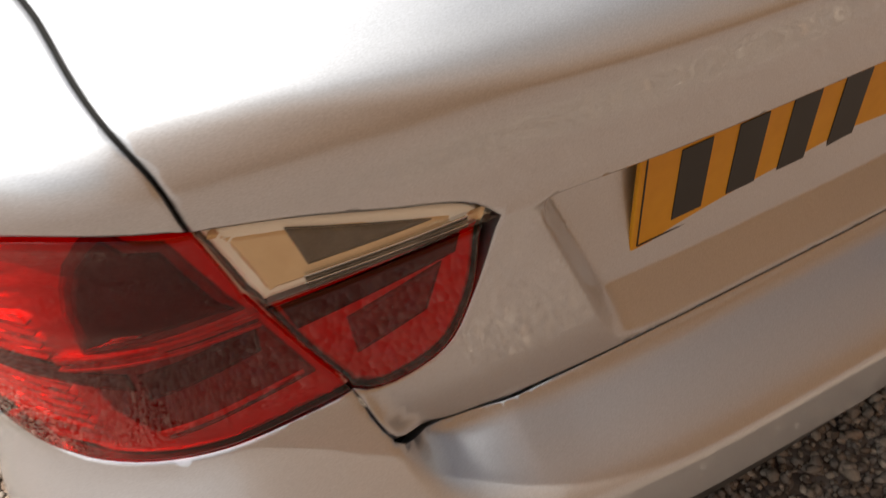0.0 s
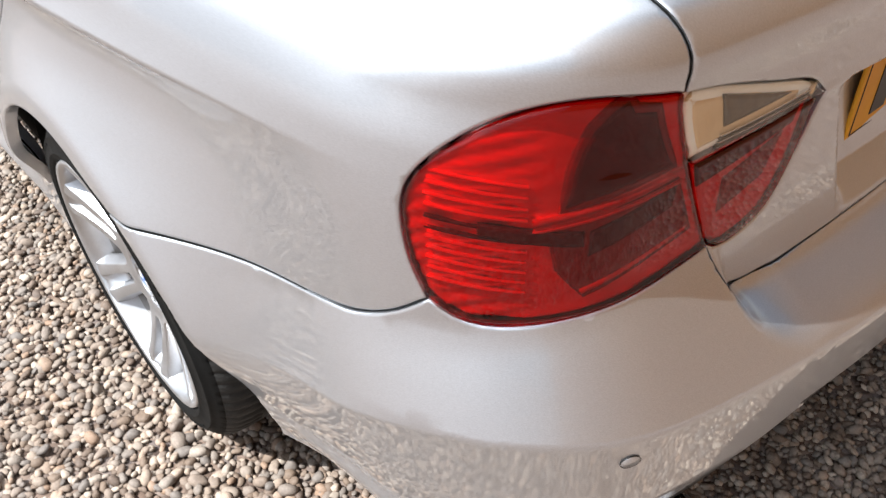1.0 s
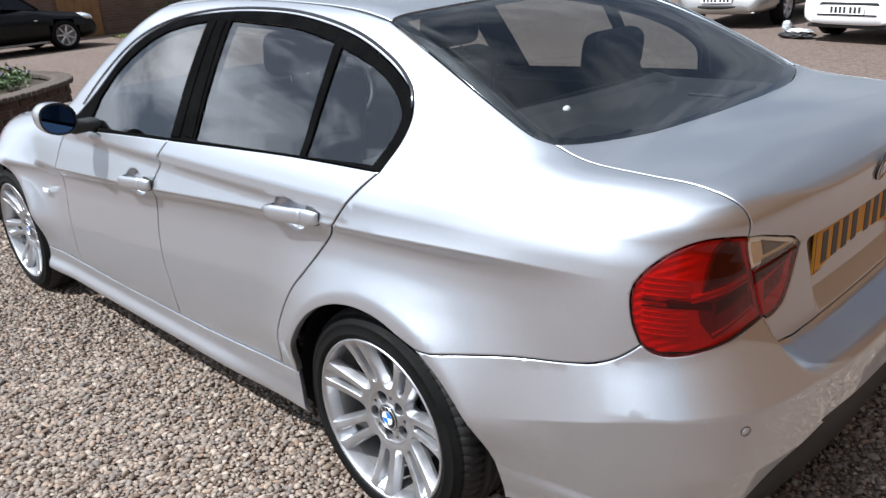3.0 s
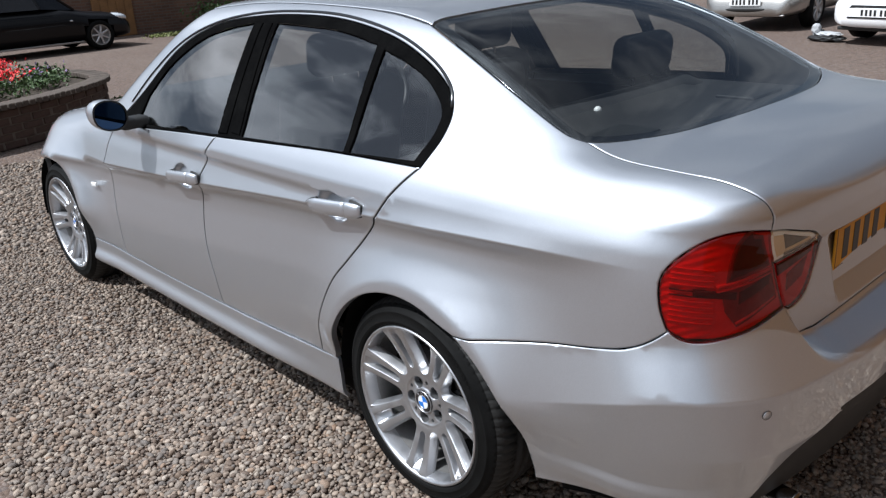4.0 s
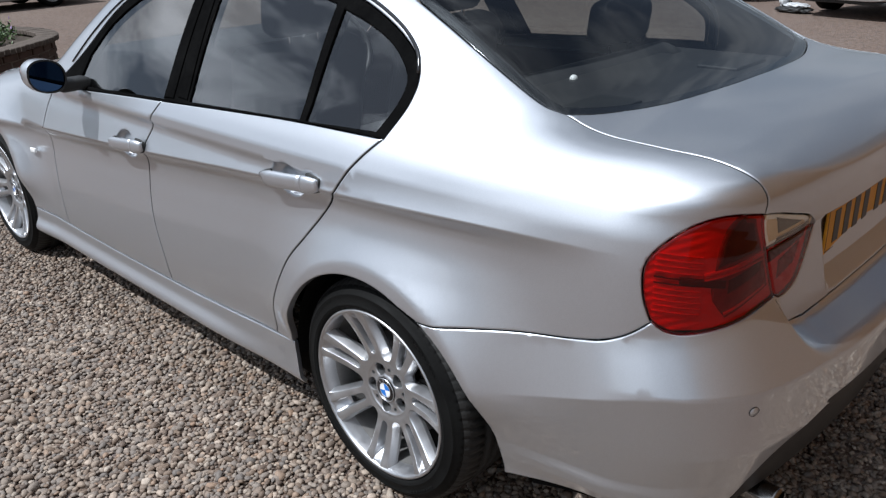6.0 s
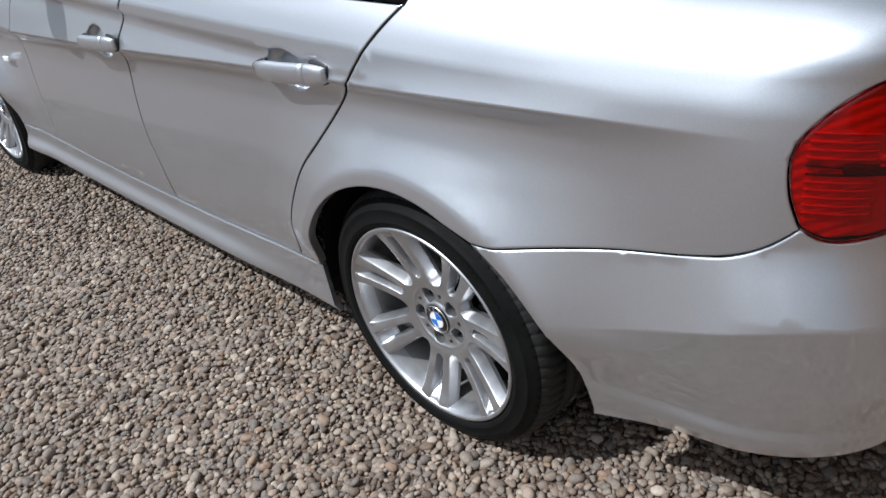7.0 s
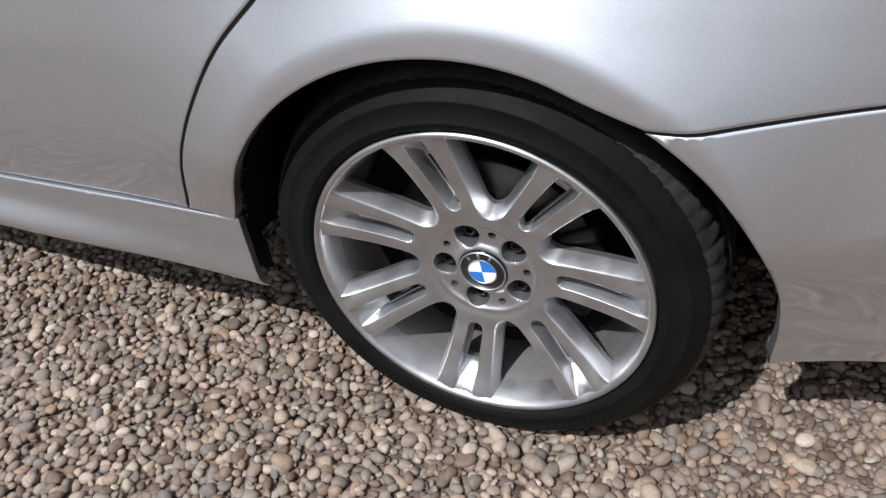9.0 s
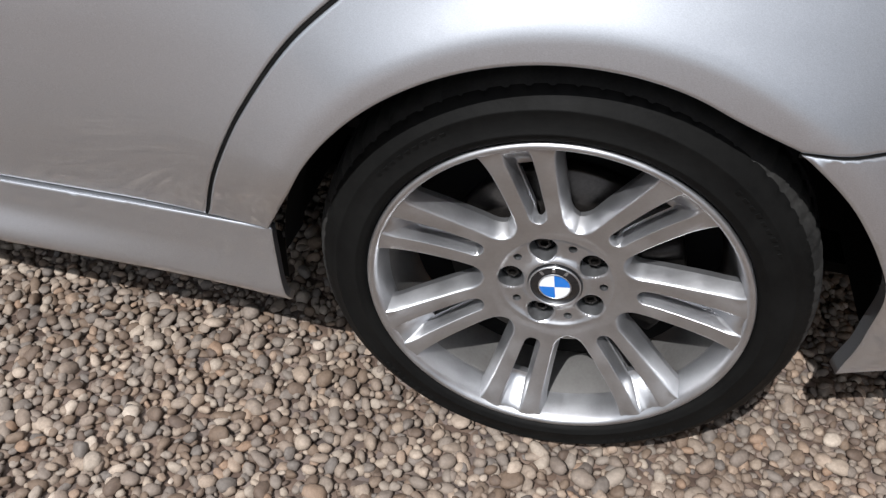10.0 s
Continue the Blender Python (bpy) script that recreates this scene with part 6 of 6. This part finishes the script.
LEAF = mottled("leaf_green", (0.035, 0.075, 0.020), (0.085, 0.13, 0.04), 4, 0.55)
PETAL_RED = mottled("petal_red", (0.75, 0.02, 0.02), (0.85, 0.06, 0.07), 6, 0.6)
PETAL_PALE = mottled("petal_pale", (0.60, 0.25, 0.30), (0.70, 0.42, 0.45), 6, 0.6)
PETAL_MAUVE = mottled("petal_mauve", (0.20, 0.14, 0.28), (0.28, 0.20, 0.36), 6, 0.6)


def leaf_cloud(name, spots, count, spread, size, mat, label, rng, flat=0.5, high=0.3):
    v, f = [], []
    for (sx, sy) in spots:
        for _ in range(count):
            d = rng.normal(size=3) * [spread, spread, spread * flat]
            c = np.array([sx, sy, 0.38 + high]) + d
            c[2] = max(c[2], 0.385)
            a, b = rng.normal(size=3), rng.normal(size=3)
            a /= np.linalg.norm(a)
            b -= a * (a @ b)
            b /= np.linalg.norm(b)
            s = size * rng.uniform(0.6, 1.3)
            k = len(v)
            v += [c - a * s, c + b * s * 0.45, c + a * s, c - b * s * 0.45, c + np.cross(a, b) * s * 0.18]
            f += [(k, k + 1, k + 4), (k + 1, k + 2, k + 4), (k + 2, k + 3, k + 4), (k + 3, k, k + 4)]
    ob = part(name, v, f, mat, None, "", None, False)
    return tagged(ob, label, "plants", "", "stuff")


rng = np.random.default_rng(5)
spots = [(7.35 + rng.uniform(0, 2.0), rng.uniform(-1.0, 2.3)) for _ in range(75)]
spots = [(x, y) for x, y in spots if x > 7.25 + 0.75 * max(-y, 0)]
leaf_cloud("bedding_plants", spots, 130, 0.11, 0.030, LEAF, "low leafy bedding plants in the brick bed", rng, 0.45, 0.09)
reds = [(x, y) for x, y in spots if y > -0.55]
leaf_cloud("red_flowers", reds, 150, 0.12, 0.021, PETAL_RED, "clusters of red geranium flowers in the bed", rng, 0.22, 0.24)
leaf_cloud("pink_flowers", reds[::3], 45, 0.09, 0.018, PETAL_PALE, "pale pink flowers among the red ones", rng, 0.25, 0.24)
leaf_cloud("mauve_flowers", [(x, y) for x, y in spots if y < -0.3], 6, 0.12, 0.020, PETAL_MAUVE, "small mauve flowers along the bed's edge", rng, 0.3, 0.16)
tufts = [(8.3 + rng.uniform(-0.4, 0.9), -1.75 + rng.uniform(-0.18, 0.12)) for _ in range(16)]
ob = leaf_cloud("weeds", tufts, 40, 0.07, 0.03, LEAF, "weeds at the foot of the brick wall", rng, 0.4, 0.0)
ob.location.z = -0.37
shrubs = [(19.4 + rng.uniform(-0.4, 0.4), -8.6 - rng.uniform(0, 6.5)) for _ in range(26)]
ob = leaf_cloud("shrubs", shrubs, 120, 0.30, 0.07, LEAF, "dark shrubs along the barn wall", rng, 0.6, 0.3)
ob.location.z = -0.36
grass = [(18.6 + rng.uniform(-0.3, 0.5), -6.8 - rng.uniform(0, 8)) for _ in range(110)]
ob = leaf_cloud("grass_strip", grass, 26, 0.16, 0.05, mottled("grass_blade", (0.10, 0.13, 0.03), (0.19, 0.19, 0.06), 3, 0.6), "strip of dry grass before the barn", rng, 0.15, -0.36)
ob.location.z = -0.375

# ---- other parked cars ----
def simple_wheel(owner, x, y, z, r, face):
    v, fs = lathe([(r * 0.70, 0.02 * 1), (r * 0.74, 0.03), (r * 0.93, 0.028), (r, 0.0), (r, -0.17), (r * 0.6, -0.19)], 48)
    m = Matrix.Translation((x, y, z)) @ (Matrix() if face > 0 else Matrix.Rotation(math.pi, 4, "Z"))
    w = part("wheel", [m @ Vector(q) for q in v], [f[::-1] for f in fs], RUBBER, owner)
    v, fs = lathe([(r * 0.72, 0.012), (r * 0.68, 0.02), (r * 0.62, 0.0), (r * 0.60, -0.06), (0, -0.06)], 48)
    part("rim", [m @ Vector(q) for q in v], [f[::-1] for f in fs], ALLOY_DARK, w)
    for k in range(7):
        a = 2 * math.pi * k / 7
        bm = soft_box((r * 0.62, 0.03, r * 0.13), m @ Matrix.Rotation(-a, 4, "Y") @ Matrix.Translation((r * 0.33, -0.005, 0)), 0.008, 1)
        from_bm("spoke", bm, ALLOY, w)
    return w


def parked(name, label, m, paint, length, width, height, nose_h, kind):
    """A whole parked car from smooth stations along its length; its nose is at +x, the ground at 0."""
    c = new(name)
    c.matrix_world = m
    tagged(c, label, "car", "parked cars")
    hl, hw = length / 2, width / 2
    half = spline([-hl, -hl + 0.12, -hl + 0.6, 0, hl - 0.8, hl - 0.25, hl - 0.06, hl], [0.72 * hw, 0.88 * hw, hw, hw, 0.985 * hw, 0.90 * hw, 0.78 * hw, 0.62 * hw])
    deck_z = spline([-hl, -hl + 0.2, -hl + 0.8, 0.6, hl - 1.0, hl - 0.35, hl - 0.06, hl], [0.62, 0.92, 0.98, 0.97, nose_h + 0.10, nose_h, nose_h - 0.18, nose_h - 0.35])
    foot = spline([-hl, -hl + 0.3, 0, hl - 0.3, hl], [0.34, 0.24, 0.19, 0.20, 0.24])
    axles = (hl - 0.84, -hl + 0.92)
    r = 0.31
    xs = np.concatenate([np.linspace(-hl, -hl + 0.3, 8), np.linspace(-hl + 0.34, hl - 0.34, 70), np.linspace(hl - 0.3, hl, 12)])
    ring = 28
    v = []
    for x in xs:
        w, top, low = float(half(x)), float(deck_z(x)), float(foot(x))
        for k in range(ring):
            a = -math.pi / 2 + 2 * math.pi * k / ring
            ca, sa = math.cos(a), math.sin(a)
            y = w * math.copysign(abs(ca) ** 0.42, ca)
            z = (top + low) / 2 + (top - low) / 2 * math.copysign(abs(sa) ** 0.55, sa)
            d = min(math.hypot(x - q, z - r) for q in axles)
            y *= 1 - 0.05 * max(0, (z - 0.7)) / 0.3
            v.append((x, y, z))
    fs = []
    for i in range(len(xs) - 1):
        for k in range(ring):
            quad = (i * ring + k, (i + 1) * ring + k, (i + 1) * ring + (k + 1) % ring, i * ring + (k + 1) % ring)
            mid = np.mean([v[j] for j in quad], axis=0)
            if abs(mid[1]) > hw * 0.72 and min(math.hypot(mid[0] - q, mid[2] - r) for q in axles) < r + 0.035:
                continue
            fs.append(quad)
    fs += [tuple(range(ring)), tuple((len(xs) - 1) * ring + k for k in range(ring))[::-1]]
    part("body", v, fs, paint, c)
    # cabin: glass with a painted roof and pillars
    gx = {"saloon": (-hl + 0.55, -hl + 1.15, 0.25, hl - 1.25), "hatch": (-hl + 0.12, -hl + 0.50, 0.35, hl - 1.0)}[kind]
    hwid = hw * 0.93
    low = [(gx[0], hwid * 0.82, 0.94), (gx[1], hwid, 0.95), (gx[2], hwid, 0.94), (gx[3], hwid * 0.86, float(deck_z(gx[3])) - 0.03)]
    up = [(gx[1] - 0.05, hwid * 0.68, height - 0.06), (gx[1] + 0.25, hwid * 0.72, height - 0.02), (gx[2] - 0.1, hwid * 0.73, height - 0.02), (gx[2] + 0.15, hwid * 0.70, height - 0.05)]
    gv2 = [(x, s * y, z) for s in (1, -1) for x, y, z in low + up]
    part("windows", gv2, [(0, 1, 5, 4), (1, 2, 6, 5), (2, 3, 7, 6), (8, 12, 13, 9), (9, 13, 14, 10), (10, 14, 15, 11), (3, 11, 15, 7), (0, 4, 12, 8)], GLOSS_BLACK, c, "dark car windows", None, False)
    rv = [(x, s * (y + 0.01), z + dz) for dz in (0.012, 0.035) for s in (1, -1) for x, y, z in up]
    part("roof", rv, [(0, 1, 5, 4), (1, 2, 6, 5), (2, 3, 7, 6), (8, 12, 13, 9), (9, 13, 14, 10), (10, 14, 15, 11)] + [(i, i + 1, i + 9, i + 8) for i in (0, 1, 2)] + [(i, i + 8, i + 9, i + 1) for i in (4, 5, 6)], paint, c, "", None, False)
    for s in (1, -1):
        for a, b in ((0, 0), (3, 3), (2, 2), (1, 1)):
            p0, p1 = Vector((low[a][0], s * low[a][1], low[a][2])), Vector((up[b][0], s * up[b][1], up[b][2]))
            d = (p1 - p0)
            bm = soft_box((0.05, 0.05, d.length), Matrix.Translation((p0 + p1) / 2) @ d.to_track_quat("Z", "Y").to_matrix().to_4x4(), 0.012, 1)
            from_bm("pillar", bm, paint, c)
        for q in axles:
            simple_wheel(c, q, s * (hw - 0.035), r, r, s)
            ang = np.linspace(-0.1, math.pi + 0.1, 24)
            lv = [(q + (r + 0.04) * math.cos(a), s * y, r + (r + 0.04) * math.sin(a)) for y in (hw - 0.05, hw * 0.6) for a in ang]
            part("arch_liner", lv, [(j, j + 1, 24 + j + 1, 24 + j) for j in range(23)], DARK_CAVITY, c)
    bm = soft_box((length - 0.7, width * 0.72, 0.05), pose(0, 0, 0.24), 0.01, 1)
    from_bm("floor_pan", bm, DARK_CAVITY, c)
    return c, hl, hw


def front_plate(c, x, z):
    from_bm("number_plate", soft_box((0.012, 0.52, 0.111), pose(x, 0, z), 0.003, 1), WHITE_PLASTIC, c, "white number plate with dark bars")
    for k in range(7):
        y = (-0.2, -0.137, -0.075, -0.012, 0.075, 0.137, 0.2)[k]
        from_bm("plate_bar", soft_box((0.002, 0.034, 0.078), pose(x + 0.0068, y, z), 0.0004, 1), INK, c)


def blob(name, size, m, mat, owner, label=""):
    bm = bmesh.new()
    bmesh.ops.create_uvsphere(bm, u_segments=24, v_segments=12, radius=1, matrix=m @ Matrix.Diagonal((*size, 1)))
    return from_bm(name, bm, mat, owner, label, True, 80)


WHITE_PAINT = car_paint("white_paint", (0.80, 0.80, 0.80), 0.0, 0.35)
BLACK_PAINT = car_paint("black_paint", (0.004, 0.004, 0.005), 0.0, 0.5)
BLACK_PAINT.node_tree.nodes["Principled BSDF"].inputs["Coat Weight"].default_value = 0.25
BLACK_PAINT.node_tree.nodes["Principled BSDF"].inputs["Specular IOR Level"].default_value = 0.1
GOLD_SILVER = car_paint("warm_silver_paint", (0.385, 0.371, 0.350), 0.8, 0.34)
HEADLAMP = material("headlamp", (0.62, 0.64, 0.66), 0.08, 0.6, 1.0)

front_yaw = math.degrees(math.atan2(0.93, 0.36))
sc, hl, hw = parked("hatchback", "warm silver hatchback with oval badge and low fog lamps", pose(5.02, -10.75, 0, 0, 0, front_yaw + 24) @ Matrix.Translation((-1.95, 0, 0)), GOLD_SILVER, 3.9, 1.74, 1.50, 0.72, "hatch")
front_plate(sc, hl + 0.012, 0.46)
blob("upper_grille", (0.05, 0.36, 0.045), pose(hl - 0.035, 0, 0.61), GLOSS_BLACK, sc)
blob("badge", (0.02, 0.075, 0.05), pose(hl + 0.01, 0, 0.62), CHROME, sc)
blob("lower_grille", (0.05, 0.42, 0.05), pose(hl - 0.030, 0, 0.345), BLACK_PLASTIC, sc)
for s in (1, -1):
    blob("fog_lamp", (0.05, 0.14, 0.05), pose(hl - 0.115, s * 0.56, 0.37, 0, 0, s * 22), HEADLAMP, sc)
    blob("headlamp", (0.16, 0.19, 0.085), pose(hl - 0.20, s * 0.60, 0.64, 0, 20, s * 32), HEADLAMP, sc)
from_bm("bumper_lip", soft_box((0.05, 1.25, 0.03), pose(hl - 0.06, 0, 0.245), 0.012), GOLD_SILVER, sc)

wc, hl, hw = parked("hatchback", "white hatchback with wide black lower grille", pose(2.50, -9.42, 0, 0, 0, front_yaw + 6) @ Matrix.Translation((-1.95, 0, 0)), WHITE_PAINT, 3.95, 1.72, 1.48, 0.74, "hatch")
front_plate(wc, hl + 0.02, 0.43)
gv3 = [(hl + 0.004 if abs(y) < 0.3 else hl - 0.03, y, z) for y, z in ((-0.52, 0.40), (-0.40, 0.29), (0.40, 0.29), (0.52, 0.40), (0.40, 0.52), (-0.40, 0.52))]
gv3 += [(x - 0.08, y, z) for x, y, z in gv3]
part("lower_grille", gv3, [tuple(range(6))] + [(i, (i + 1) % 6, 6 + (i + 1) % 6, 6 + i)[::-1] for i in range(6)], BLACK_PLASTIC, wc, "black trapezoid grille", None, False)
from_bm("grille_bar", soft_box((0.02, 0.86, 0.016), pose(hl + 0.004, 0, 0.365), 0.005), BLACK_TRIM, wc)
for s in (1, -1):
    blob("fog_lamp", (0.03, 0.045, 0.045), pose(hl - 0.10, s * 0.66, 0.42), GLOSS_BLACK, wc)
    blob("headlamp", (0.22, 0.12, 0.10), pose(hl - 0.26, s * 0.66, 0.70, 0, 28, s * 30), HEADLAMP, wc)
from_bm("bumper_lip", soft_box((0.06, 1.2, 0.05), pose(hl - 0.07, 0, 0.215), 0.015), BLACK_PLASTIC, wc)

dc, hl, hw = parked("saloon_car", "black saloon car parked by the barn", pose(17.6, -3.30, 0, 0, 0, -86), BLACK_PAINT, 4.5, 1.80, 1.42, 0.74, "saloon")
for s in (1, -1):
    blob("headlamp", (0.20, 0.13, 0.075), pose(hl - 0.30, s * 0.68, 0.66, 0, 12, s * 38), HEADLAMP, dc)
    blob("side_repeater", (0.035, 0.01, 0.016), pose(hl - 1.42, s * (hw - 0.004), 0.66), HEADLAMP, dc)
    from_bm("sill_strip", soft_box((2.2, 0.03, 0.04), pose(-0.1, s * (hw - 0.03), 0.21), 0.01), ALLOY_DARK, dc)

# ---- a dropped sack beside the cars ----
def sack():
    SACK_WHITE = mottled("sack_white", (0.36, 0.37, 0.38), (0.52, 0.53, 0.54), 14, 0.4, bump=0.4, bump_scale=25, depth=0.01)
    b = tagged(new("plastic_sack"), "crumpled white and black plastic sack on gravel", "sack")
    rr = np.random.default_rng(8)
    for name, size, at, mat in (("sack_base", (0.30, 0.15, 0.05), (0, 0, 0.03), BLACK_PLASTIC), ("sack_top", (0.20, 0.11, 0.035), (0.05, 0.0, 0.088), SACK_WHITE), ("sack_fold", (0.055, 0.07, 0.09), (-0.19, 0.0, 0.14), SACK_WHITE), ("sack_mark", (0.05, 0.03, 0.03), (-0.16, 0.07, 0.11), INK)):
        bm = bmesh.new()
        bmesh.ops.create_icosphere(bm, subdivisions=4, radius=1)
        for v in bm.verts:
            d = 1 + 0.22 * noise.noise(v.co * 2.1 + Vector(at) * 9) + 0.10 * noise.noise(v.co * 6)
            v.co = Vector((v.co.x * size[0] * d, v.co.y * size[1] * d, v.co.z * size[2] * d)) + Vector(at)
        from_bm(name, bm, mat, b, "", True, 60)
    return b


sk = sack()
sk.matrix_world = pose(3.35, -9.95, 0, 0, 0, 158)
